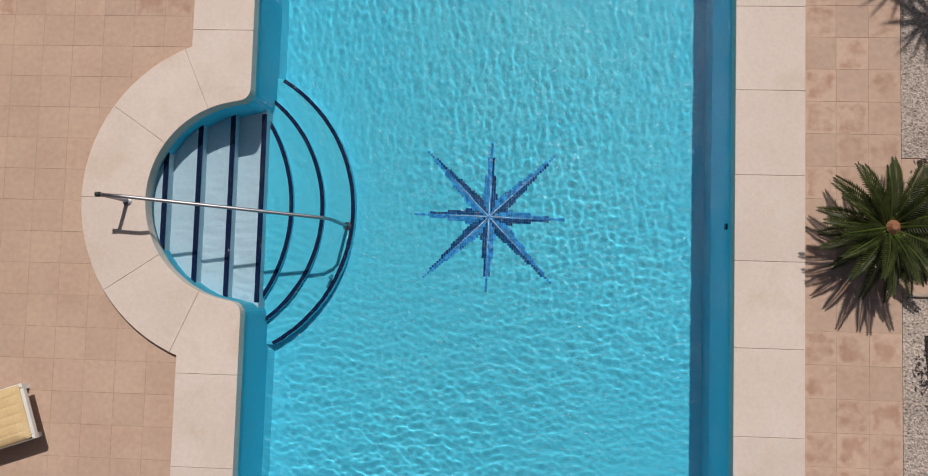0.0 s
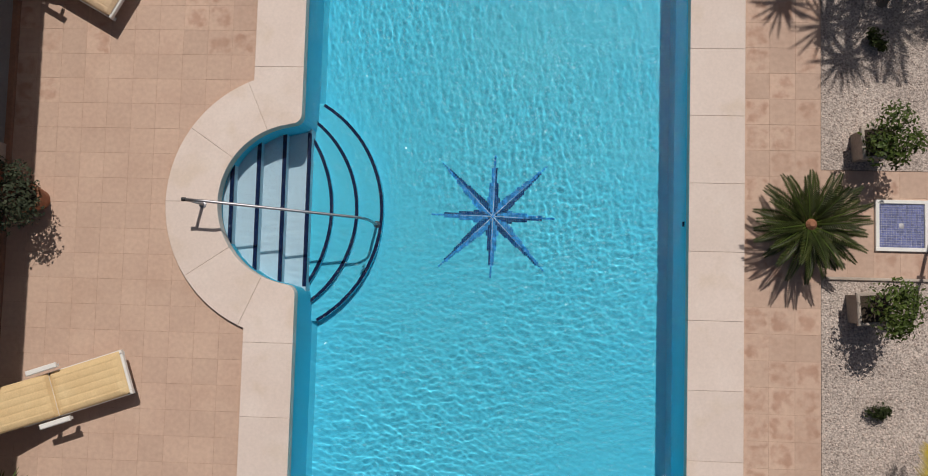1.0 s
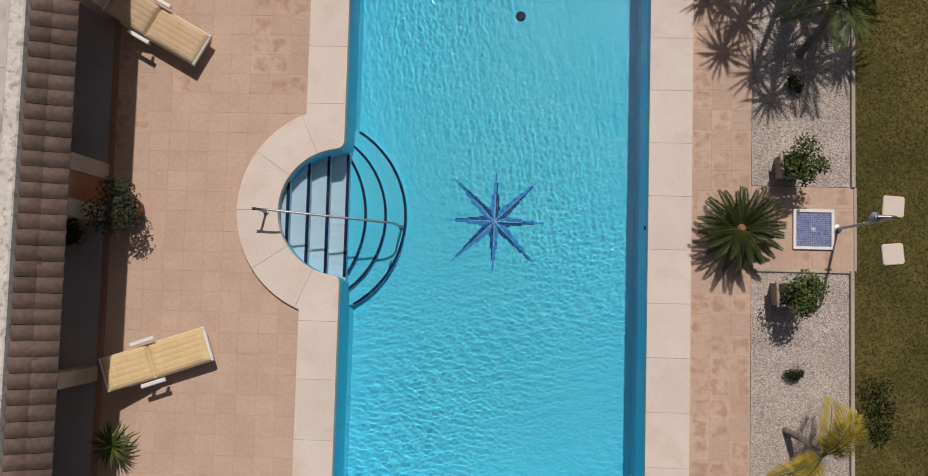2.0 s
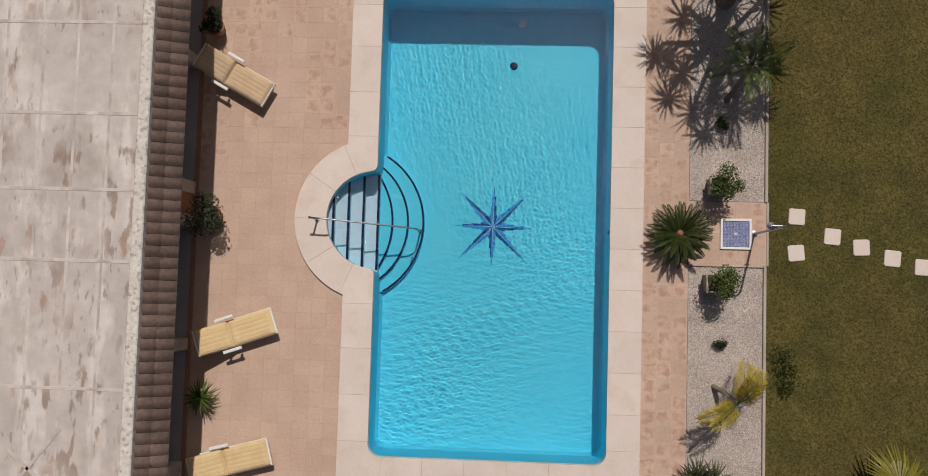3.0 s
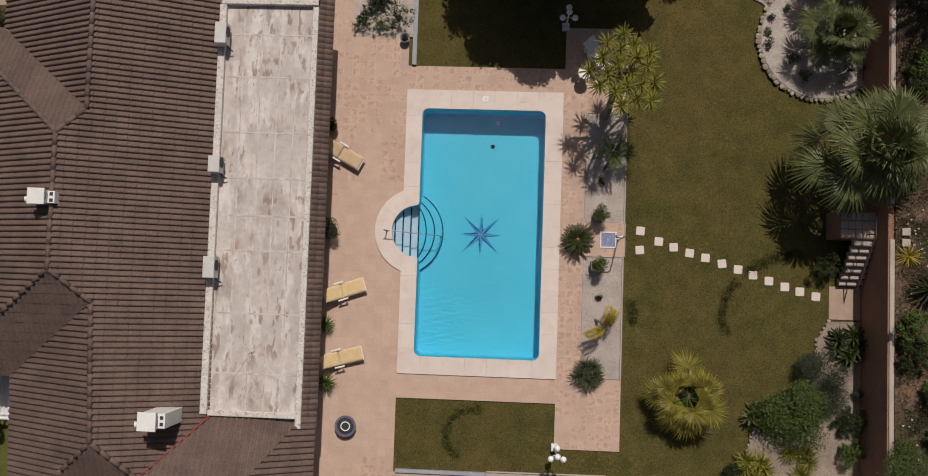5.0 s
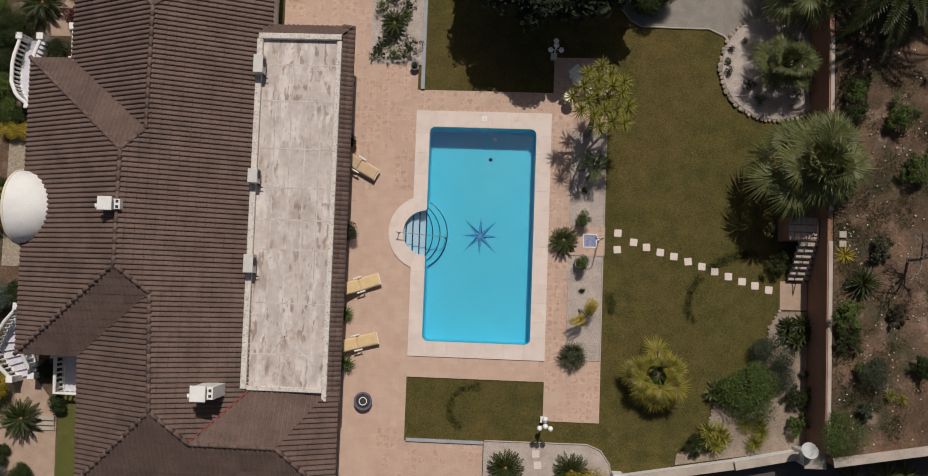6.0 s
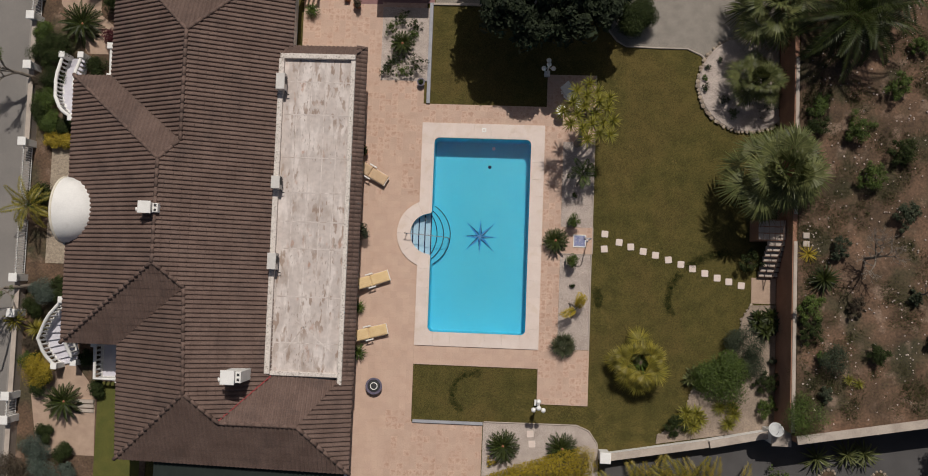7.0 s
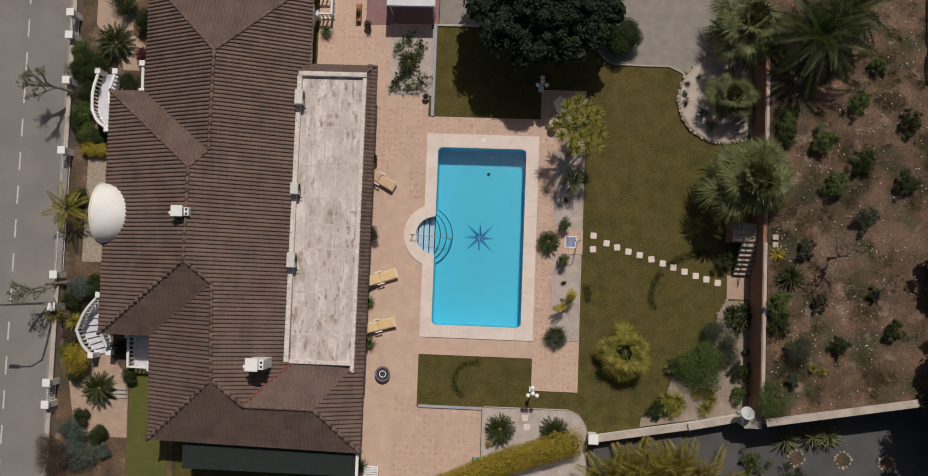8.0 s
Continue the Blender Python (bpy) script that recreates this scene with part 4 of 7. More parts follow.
def sword_plant(name, x, y, z, r, h, mat, seed, label, n=50, heads=1, group="", width=0.022):
    """An agave, aloe or dracaena: one or more rosettes of sword leaves."""
    rng = random.Random(seed)
    ob = thing(name, pose(x, y, z), label, "plant", group)
    m, stem = Mesh(), Mesh()
    for k in range(heads):
        a, d = k * 2.4, (0 if heads == 1 else r * 0.55 * rng.uniform(0.6, 1.1))
        c = (math.cos(a) * d, math.sin(a) * d, h * rng.uniform(0.2, 0.5))
        stem.tube([(c[0] * 0.3, c[1] * 0.3, -0.02), c], [0.05, 0.04], 6)
        rosette(m, c, n, r * (1.0 if heads == 1 else 0.6), width * r / 0.6, 0.7, -5, 80, rng)
    part("stem", stem, M["bark"], ob)
    part("crown", m, M[mat], ob)
    return ob


def plant_pot(x, y, r, h, kind, mat, seed, label, group="pots along the house wall", pot="terracotta", n=420, spread=0.36, tall=0.55, leafsize=0.07):
    ob = thing("potted_plant", pose(x, y, 0), label, "potted plant", group)
    rng = random.Random(seed)
    part("pot", Mesh().lathe([(r * 0.66, 0), (r * 0.95, h * 0.8), (r, h * 0.82), (r * 1.06, h), (r * 0.9, h), (r * 0.86, h * 0.86)], sides=20), M[pot], ob, smooth=False)
    part("soil", Mesh().lathe([(r * 0.87, h * 0.84), (r * 0.5, h * 0.88), (0.01, h * 0.9)], sides=16), M["earth"], ob)
    m = Mesh()
    if kind == "bush":
        for i in range(6):
            a = i * 1.1
            stem = Mesh().tube([(0, 0, h * 0.8), (math.cos(a) * spread * 0.5, math.sin(a) * spread * 0.5, h + tall * 0.7)], [0.014, 0.005], 5)
            part("stem", stem, M["bark"], ob)
        leaves(m, (0, 0, h + tall * 0.45), (spread * 1.15, spread * 1.15, tall * 0.6), n, leafsize, rng, 6)
    else:
        rosette(m, (0, 0, h), 70, spread * 1.1, 0.018, 1.1, -5, 80, rng)
    part("foliage", m, M[mat], ob)
    return ob


# ---- the east bed beside the pool ----
def bed(name, outline, z, mat, label, category="bed"):
    return solid(name, Mesh().prism(outline, -0.15, z), M[mat], label, category, kind="structure")


def kerb(x0, x1, y0, y1, mat="concrete", z=0.04):
    return solid("kerb", Mesh().box(x0, x1, y0, y1, -0.12, z, 0.008), M[mat], "narrow cement kerb beside the bed", "kerb", "bed kerbs", kind="structure")


def pebbles(name, test, box, n, z, seed, size=0.018, mat="stone"):
    """Loose stones strewn over a bed."""
    rng = random.Random(seed)
    m = Mesh()
    while n:
        x, y = rng.uniform(box[0], box[1]), rng.uniform(box[2], box[3])
        n -= 1
        if not test(x, y):
            continue
        s, a = size * rng.uniform(0.5, 1.4), rng.uniform(0, 3.1)
        c, d = math.cos(a) * s, math.sin(a) * s
        m.add([(x + c, y + d, z), (x - d, y + c, z), (x - c, y - d, z), (x + d, y - c, z), (x, y, z + s * 0.7)], [(0, 1, 4), (1, 2, 4), (2, 3, 4), (3, 0, 4)])
    return solid(name, m, M[mat], "loose pale gravel stones on the bed", "gravel", kind="stuff")


bed("gravel_bed_north", rect(4.13, 5.68, 0.58, 4.94), -0.015, "gravel", "pale gravel bed between terrace and lawn")
bed("gravel_bed_south", rect(4.13, 5.66, -5.60, -0.78), -0.015, "gravel", "pale gravel bed between terrace and lawn")
pebbles("gravel", lambda x, y: y > 0.6 or y < -0.8, (4.15, 5.65, -5.55, 4.9), 9000, -0.015, 3, 0.015, "pebble")
kerb(5.68, 5.74, 0.57, 8.4)
kerb(5.66, 5.72, -5.62, -0.76)
kerb(4.12, 5.66, -0.80, -0.76, z=0.02)
kerb(5.722, 5.77, -0.76, 0.57, z=0.01)

cycad(3.86, -0.15, 0.0, 0.57, 1, "dark green cycad on the terrace edge by the shower")


def square_planter(x, y, seed, mat, label):
    ob = thing("square_planter", pose(x, y, -0.015, 0, 0, 4), label, "planter", "square planters")
    m = Mesh().box(-0.17, 0.17, -0.17, 0.17, 0.0, 0.36, 0.01).box(-0.2, 0.2, -0.2, 0.2, 0.36, 0.41, 0.012)
    part("pot", m, M["concrete"], ob)
    part("soil", Mesh().box(-0.16, 0.16, -0.16, 0.16, 0.40, 0.418), M["earth"], ob)
    rng = random.Random(seed)
    f = Mesh()
    for i in range(7):
        a = i * 0.9
        part("stem", Mesh().tube([(0, 0, 0.4), (math.cos(a) * 0.2, math.sin(a) * 0.2, 0.8)], [0.014, 0.005], 5), M["bark"], ob)
    leaves(f, (0.05, 0, 0.72), (0.42, 0.40, 0.36), 1300, 0.055, rng, 9)
    part("foliage", f, M[mat], ob)


square_planter(4.66, 0.86, 5, "leaf", "square stone planter with a round leafy bush on gravel")
square_planter(4.60, -1.14, 6, "leaf", "square stone planter with a loose leafy bush on gravel")
shrub("small_shrub", 4.77, -2.36, -0.015, 0.17, 0.22, "darkleaf", 500, 0.035, 11, "small clipped dark green ball shrub on gravel", group="small ball shrubs")
shrub("small_shrub", 4.80, 2.22, -0.015, 0.16, 0.24, "darkleaf", 300, 0.05, 12, "small dark tuft of leaves on gravel", group="small ball shrubs")
feather_palm(4.66, -3.28, -0.015, 0.75, 0.8, "yellowleaf", 13, "small leaning palm with yellowed feather leaves on gravel", n=8, ways=(60, 72, 215, 200, 55, 66, 208, 78), leaflet=0.55, droop=1.3, low=25, lean=(0.30, -0.24), girth=0.5, trunk_mat="paleb")
feather_palm(4.87, 2.72, -0.015, 1.0, 0.8, "leaf", 14, "small leaning dark green palm on gravel below the yucca", n=9, ways=(20, 75, 165, -70, -95, 120, 190, 0, 45), leaflet=0.5, low=5, lean=(0.22, 0.5), girth=0.6, trunk_mat="paleb")
shrub("dead_stump", 4.72, -3.95, -0.015, 0.12, 0.35, "brownleaf", 40, 0.05, 15, "withered stump with a few dry leaves on gravel", "stump", stems=4)
dr = sword_plant("dracaena", 4.38, -5.42, 0.0, 0.74, 0.7, "dracaena", 16, "spiky grey-green sword-leaved plant on the terrace", n=48, heads=7, width=0.017)
part("pot", Mesh().lathe([(0.2, 0), (0.26, 0.2), (0.28, 0.22), (0.2, 0.22)], sides=16), M["concrete"], dr)


def build_shower():
    tray = thing("shower_tray", pose(5.09, -0.11, 0.0), "square white shower tray with blue mosaic", "shower tray")
    part("rim", Mesh().box(-0.32, 0.32, -0.32, -0.272, 0, 0.04, 0.006).box(-0.32, 0.32, 0.272, 0.32, 0, 0.04, 0.006).box(-0.32, -0.272, -0.272, 0.272, 0, 0.04, 0.006).box(0.272, 0.32, -0.272, 0.272, 0, 0.04, 0.006), M["white"], tray)
    part("base", Mesh().box(-0.272, 0.272, -0.272, 0.272, 0, 0.012), M["plastic"], tray)
    tiles = Mesh()
    for i in range(18):
        for j in range(18):
            if abs(i - 8.5) < 1 and abs(j - 8.5) < 1:
                continue
            x, y = -0.255 + i * 0.03, -0.255 + j * 0.03
            tiles.box(x - 0.0128, x + 0.0128, y - 0.0128, y + 0.0128, 0.01, 0.018)
    tagged(part("mosaic", tiles, M["showerblue"], tray, "small blue mosaic tiles"), kind="stuff")
    part("drain", Mesh().lathe([(0.035, 0.012), (0.035, 0.02), (0.01, 0.021)], sides=12), M["steel"], tray)
    pole = thing("outdoor_shower", pose(5.47, -0.09, 0.0), "chrome outdoor shower pole on the terrace", "shower")
    part("base_plate", Mesh().lathe([(0.07, 0), (0.07, 0.015), (0.03, 0.03)], sides=14), M["steel"], pole)
    part("pole", Mesh().tube([(0, 0, 0.01), (0, 0, 1.95), (-0.04, 0.0, 2.06), (-0.12, 0, 2.1), (-0.3, 0, 2.1)], 0.022, 10), M["steel"], pole)
    part("shower_head", Mesh().lathe([(0.02, 0.0), (0.07, -0.04), (0.075, -0.055), (0.01, -0.055)], sides=14), M["steel"], pole, at=pose(-0.3, 0, 2.09))
    part("tap", Mesh().tube([(-0.05, 0, 1.05), (0.05, 0, 1.05)], 0.02, 8), M["steel"], pole)


M["showerblue"] = surf("blue shower mosaic", (0.13, 0.15, 0.31), (0.19, 0.21, 0.38), 40, 0.3, 60, 0.2, 0, island=0.35)
build_shower()


def build_rail():
    rail = thing("pool_handrail", pose(0, 0, 0), "stainless steel handrail running down the pool steps", "handrail")
    top = [(-3.76, -0.03, 0.58), (-3.5, -0.045, 0.575), (-1.75, -0.15, 0.0), (-1.66, -0.155, -0.1)]
    part("rail", Mesh().tube(top + [(-1.62, -0.16, -0.25), (-1.62, -0.16, -1.28)], 0.019, 10), M["steel"], rail, smooth=True)
    part("post", Mesh().tube([(-3.73, -0.03, 0.05), (-3.73, -0.03, 0.575)], 0.021, 10), M["steel"], rail, smooth=True)
    part("flange", Mesh().lathe([(0.05, 0.055), (0.05, 0.067), (0.025, 0.075)], sides=14), M["steel"], rail, at=pose(-3.73, -0.03, 0))
    part("flange", Mesh().lathe([(0.05, 0.0), (0.05, 0.012), (0.025, 0.02)], sides=14), M["steel"], rail, at=pose(-1.62, -0.16, -1.285))
    part("end_cap", Mesh().lathe([(0.024, 0), (0.024, 0.05), (0.01, 0.055)], sides=10), M["black"], rail, at=pose(-3.80, -0.028, 0.58, 0, 90, 0))


build_rail()


# ---- loungers and garden furniture ----
def lounger(x, y, turn, label, raised=22, cloth="cushion"):
    ob = thing("sun_lounger", pose(x, y, 0, 0, 0, turn) @ Matrix.Diagonal((0.88, 0.95, 1, 1)), label, "sun lounger", "loungers on the terrace")
    w, l0, l1 = 0.30, -0.55, 1.1
    part("frame", Mesh().box(l0, l1, -w, -w + 0.05, 0.24, 0.31, 0.01).box(l0, l1, w - 0.05, w, 0.24, 0.31, 0.01).box(l1 - 0.06, l1, -w + 0.05, w - 0.05, 0.24, 0.30, 0.01).box(l0, l0 + 0.06, -w + 0.05, w - 0.05, 0.24, 0.30, 0.01), M["plastic"], ob)
    for i in range(8):
        part("slat", Mesh().box(0.02 + i * 0.125, 0.10 + i * 0.125, -w + 0.05, w - 0.05, 0.27, 0.30, 0.004), M["plastic"], ob)
    leg = Mesh().box(-0.03, 0.03, -0.025, 0.025, 0, 0.25, 0.004).data("leg", M["plastic"])
    for lx, ly in ((-0.45, -0.27), (-0.45, 0.27), (0.95, -0.27), (0.95, 0.27)):
        part("leg", leg, None, ob, at=pose(lx, ly, 0))
    arm = Mesh().box(-0.22, 0.24, -0.035, 0.035, 0.42, 0.455, 0.012).box(0.12, 0.17, -0.02, 0.02, 0.26, 0.43).box(-0.16, -0.11, -0.02, 0.02, 0.26, 0.43).data("armrest", M["plastic"])
    for ly in (-0.36, 0.36):
        part("armrest", arm, None, ob, at=pose(-0.02, ly, 0))
    back = part("backrest", Mesh().box(-0.82, 0.0, -w + 0.01, w - 0.01, 0.0, 0.035, 0.008), M["plastic"], ob, at=pose(0.0, 0, 0.30, 0, raised, 0))
    # cushion: a seat length and a head length with sewn rolls
    def pad(x0, x1, n):
        m = Mesh()
        rows, cols = n * 4, 30
        for i in range(rows + 1):
            for j in range(cols + 1):
                u, v = i / rows, j / cols
                rim = min(1.0, 9 * min(u, 1 - u), 7 * min(v, 1 - v)) ** 0.5
                dip = 0.006 * abs(math.sin(math.pi * v * 6)) ** 0.6 * (0.55 + 0.45 * abs(math.sin(math.pi * u * n)) ** 0.3)
                m.v.append((x0 + (x1 - x0) * u, (v - 0.5) * (2 * w - 0.02), rim * (0.048 + dip)))
        k = cols + 1
        m.f = [(i * k + j, (i + 1) * k + j, (i + 1) * k + j + 1, i * k + j + 1) for i in range(rows) for j in range(cols)]
        m.add([(x0, -w + 0.01, 0), (x1, -w + 0.01, 0), (x1, w - 0.01, 0), (x0, w - 0.01, 0)], [(3, 2, 1, 0)])
        return m
    part("seat_cushion", pad(0.0, 1.07, 5), M[cloth], ob, at=pose(0, 0, 0.313))
    part("back_cushion", pad(-0.79, -0.005, 4), M[cloth], back, at=pose(0, 0, 0.037))
    return ob


lounger(-5.42, -2.50, 19, "white plastic sun lounger with a yellow cushion, beside the house", 20)
lounger(-5.42, -5.15, 15, "white plastic sun lounger with a yellow cushion, near a potted plant", 20)
lounger(-5.68, 3.05, -29, "white plastic sun lounger with a faded tan cushion", 20, "fadedcushion")
nl = lounger(4.42, 7.30, -48, "bare white plastic sun lounger under the yucca tree", 35)
for c in list(nl.children_recursive):
    if "cushion" in c.name:
        bpy.data.objects.remove(c)

tb = thing("round_table", pose(3.93, 6.42, 0), "small round white plastic table on the terrace", "table")
part("tabletop", Mesh().lathe([(0.24, 0.68), (0.26, 0.69), (0.26, 0.715), (0.25, 0.72)], sides=28), M["plastic"], tb)
for k in range(4):
    a = k * math.pi / 2 + 0.5
    part("leg", Mesh().tube([(math.cos(a) * 0.08, math.sin(a) * 0.08, 0.69), (math.cos(a) * 0.22, math.sin(a) * 0.22, 0)], [0.02, 0.016], 6), M["plastic"], tb)

# ---- pots along the house ----
plant_pot(-6.85, -0.5, 0.17, 0.32, "bush", "darkleaf", 26, "pot with a dark round bush in the porch's shade", spread=0.26, tall=0.4).location.z = 0.05
plant_pot(-6.05, 4.05, 0.19, 0.34, "bush", "darkleaf", 21, "terracotta pot with a dark bushy plant by the wall", spread=0.3, tall=0.4)
plant_pot(-5.93, -0.02, 0.2, 0.36, "bush", "greyleaf", 22, "terracotta pot with a grey-green straggling shrub by the wall", spread=0.42, tall=0.8, leafsize=0.06, n=1300)
plant_pot(-5.98, -3.85, 0.17, 0.30, "rosette", "leaf", 23, "pot with a bright green spiky plant by the wall", pot="concrete", spread=0.36)
plant_pot(-5.88, -6.12, 0.2, 0.34, "rosette", "leaf", 24, "pot with a bright green grassy plant by the wall", pot="concrete", spread=0.45)
plant_pot(-6.05, -12.9, 0.22, 0.34, "rosette", "darkleaf", 25, "pot with dark spiky leaves near a slatted bench", pot="concrete", spread=0.5)

fb = thing("round_planter_bowl", pose(-5.05, -7.80, 0), "round dark bowl with a pale ring, standing on the terrace", "bowl")
part("bowl", Mesh().lathe([(0.24, 0), (0.34, 0.18), (0.42, 0.30), (0.42, 0.34), (0.33, 0.34), (0.30, 0.27), (0.02, 0.25)], sides=32), M["purple"], fb)
part("inner_dish", Mesh().lathe([(0.30, 0.25), (0.30, 0.30), (0.18, 0.31), (0.02, 0.31)], sides=28), M["black"], fb)
part("ring", Mesh().lathe([(0.19, 0.305), (0.19, 0.325), (0.15, 0.325), (0.15, 0.305)], sides=28), M["white"], fb)

bn = thing("slatted_bench", pose(-5.45, -13.1, 0), "white slatted bench on the terrace", "bench")
for i in range(5):
    part("slat", Mesh().box(-0.4, 0.4, -0.28 + i * 0.12, -0.19 + i * 0.12, 0.40, 0.43, 0.005), M["plastic"], bn)
for lx in (-0.36, 0.36):
    part("leg", Mesh().box(lx - 0.03, lx + 0.03, -0.28, 0.29, 0, 0.40, 0.004), M["plastic"], bn)
gt = thing("hose_reel", pose(0.25, -12.3, 0), "small turquoise plastic hose reel on the tiles", "hose reel")
part("drum", Mesh().tube([(-0.13, 0, 0.22), (0.13, 0, 0.22)], 0.17, 16), M["turquoise"], gt)
part("stand", Mesh().box(-0.17, -0.14, -0.16, 0.16, 0, 0.4, 0.01).box(0.14, 0.17, -0.16, 0.16, 0, 0.4, 0.01), M["black"], gt)


# ---- lamp posts ----
def lamp_post(x, y, label, h=1.55):
    ob = thing("lamp_post", pose(x, y, -0.06), label, "lamp", "garden lamps")
    part("base", Mesh().box(-0.14, 0.14, -0.14, 0.14, 0, 0.25, 0.02), M["white"], ob)
    part("post", Mesh().tube([(0, 0, 0.24), (0, 0, h + 0.25)], [0.045, 0.028], 10), M["plastic"], ob)
    spots = [(0, 0, h + 0.42)] + [(0.27 * math.cos(a), 0.27 * math.sin(a), h + 0.16) for a in (math.radians(210), math.radians(330), math.radians(90))]
    for k, (gx, gy, gz) in enumerate(spots):
        if k:
            part("arm", Mesh().tube([(0, 0, h - 0.1), (gx * 0.6, gy * 0.6, h - 0.12), (gx, gy, gz - 0.11)], 0.014, 7), M["plastic"], ob)
        g = Mesh().lathe([(0.03, -0.13), (0.09, -0.09), (0.125, 0.0), (0.09, 0.09), (0.03, 0.122), (0.005, 0.125)], sides=16)
        part("globe", g, M["globe"], ob, "white opal globe", True, at=pose(gx, gy, gz))
    return ob


lamp_post(3.19, -8.32, "white garden lamp with four globes by the lawn corner")
lamp_post(3.18, 8.42, "white garden lamp with four globes near the pine's shade")


# ---- yucca tree ----
def build_yucca():
    ob = thing("yucca_tree", pose(4.82, 4.85, -0.02), "tall branching yucca tree with spiky leaf heads", "tree")
    rng = random.Random(31)
    cx, cy = 0.28, 0.86
    heads = []
    for k in range(20):
        a, d = k * 2.39996, 1.36 * math.sqrt((k + 0.6) / 20)
        heads.append((cx + math.cos(a) * d * 1.0, cy + math.sin(a) * d * 1.08, 3.95 - 0.30 * d * d - 0.25 * math.cos(a) * d + rng.uniform(-0.35, 0.3)))
    part("trunk", Mesh().tube([(0, 0, -0.05), (0.05, 0.08, 0.8), (0.02, 0.2, 1.7), (cx, cy - 0.1, 2.5)], [0.2, 0.14, 0.12, 0.1], 10), M["paleb"], ob)
    m = Mesh()
    for k, (hx, hy, hz) in enumerate(heads):
        fork = Vector((cx + (hx - cx) * 0.35, cy + (hy - cy) * 0.35, 2.3 + 0.25 * (hz - 2.3) + 0.3))
        part("branch", Mesh().tube([(0.05 + 0.2 * (hx - cx) * 0.2, 0.3, 1.9), fork, (hx * 0.93 + cx * 0.07, hy * 0.93 + cy * 0.07, hz - 0.45), (hx, hy, hz)], [0.075, 0.06, 0.042, 0.035], 7), M["paleb"], ob)
        rosette(m, (hx, hy, hz), 46, 0.48, 0.024, 0.5, -35, 85, rng, 3)
    part("crown", m, M["yucca"], ob)


build_yucca()

# ---- lawn: stepping stones and greener patches ----
STONES = [(6.36, 0.29), (6.35, -0.47), (7.09, -0.11), (7.68, -0.32), (8.31, -0.53), (8.93, -0.70), (9.58, -0.91), (10.21, -1.12), (10.79, -1.32), (11.41, -1.53), (12.03, -1.74), (12.61, -1.91), (13.23, -2.08)]
rs = random.Random(8)
ss = Mesh().prism([(-0.17, -0.14), (-0.14, -0.17), (0.14, -0.17), (0.17, -0.14), (0.17, 0.14), (0.14, 0.17), (-0.14, 0.17), (-0.17, 0.14)], -0.1, 0, 0.012).data("stepping_stone", M["coping"])
for x, y in STONES:
    solid("stepping_stone", ss, None, "pale square stepping stone sunk in the lawn", "stepping stone", "stepping stones", at=pose(x, y, -0.035, 0, 0, rs.uniform(-6, 6)))


def turf(name, spots, label, seed, mat="lush", n=900):
    """Longer, darker grass in an irregular patch."""
    rng, m = random.Random(seed), Mesh()
    for x, y, r in spots:
        for i in range(int(n * r)):
            d, a = r * math.sqrt(rng.random()) * rng.uniform(0.6, 1.2), rng.uniform(0, 6.28)
            px, py, s = x + math.cos(a) * d, y + math.sin(a) * d, rng.uniform(0.03, 0.07)
            b = rng.uniform(0, 6.28)
            u, v = math.cos(b) * 0.012, math.sin(b) * 0.012
            m.add([(px - u, py - v, -0.06), (px + u, py + v, -0.06), (px - v * s * 50, py + u * s * 50, -0.06 + s)], [(0, 1, 2)])
    solid(name, m, M[mat], label, "grass", kind="stuff")


def trail(points, r, every=0.12):
    """Overlapping spots along a line."""
    out = []
    for (x0, y0), (x1, y1) in zip(points, points[1:]):
        k = max(1, int(math.hypot(x1 - x0, y1 - y0) / every))
        out += [(x0 + (x1 - x0) * i / k, y0 + (y1 - y0) * i / k, r * (0.8 + 0.35 * math.sin(3.1 * x0 + 1.7 * i))) for i in range(k)]
    return out


turf("dark_grass", trail([(9.85, -3.6), (9.62, -3.3), (9.6, -2.8), (9.7, -2.3), (9.95, -1.85), (10.25, -1.5)], 0.26) + trail([(10.6, -1.2), (11.1, -0.85), (11.7, -0.6), (12.3, -0.45), (12.8, -0.5)], 0.3), "darker, longer grass growing in a curved patch", 41, n=420)
turf("dark_grass", trail([(6.05, -2.6), (6.15, -3.0), (6.1, -3.5)], 0.3), "darker, longer grass in a small patch by the kerb", 45, n=420)
turf("dark_grass", trail([(0.2, -6.95), (-0.5, -7.05), (-0.95, -7.45), (-1.1, -8.0), (-1.0, -8.5), (-0.55, -8.95)], 0.24), "darker, longer grass growing in a curved patch", 42, n=420)


def grass_blades():
    rng, m = random.Random(43), Mesh()
    areas = [(-3.0, 3.05, -9.3, -6.7, 5000), (-2.75, 3.1, 6.8, 11.8, 7000), (5.8, 14.0, -8.5, 9.0, 34000)]
    for x0, x1, y0, y1, n in areas:
        for i in range(n):
            x, y, s, b = rng.uniform(x0, x1), rng.uniform(y0, y1), rng.uniform(0.010, 0.028), rng.uniform(0, 6.28)
            if x > 11 and math.hypot(x - 13.3, y - 8.2) < 2.6 or x > 9 and y < -4 and x - 9 > (y + 9.5) * 0.75:
                continue
            u, v = math.cos(b) * 0.014, math.sin(b) * 0.014
            m.add([(x - u, y - v, -0.06), (x + u, y + v, -0.06), (x - v * 2.2, y + u * 2.2, -0.06 + s)], [(0, 1, 2)])
    solid("grass", m, M["grassblade"], "short mown grass blades on the lawn", "grass", kind="stuff")


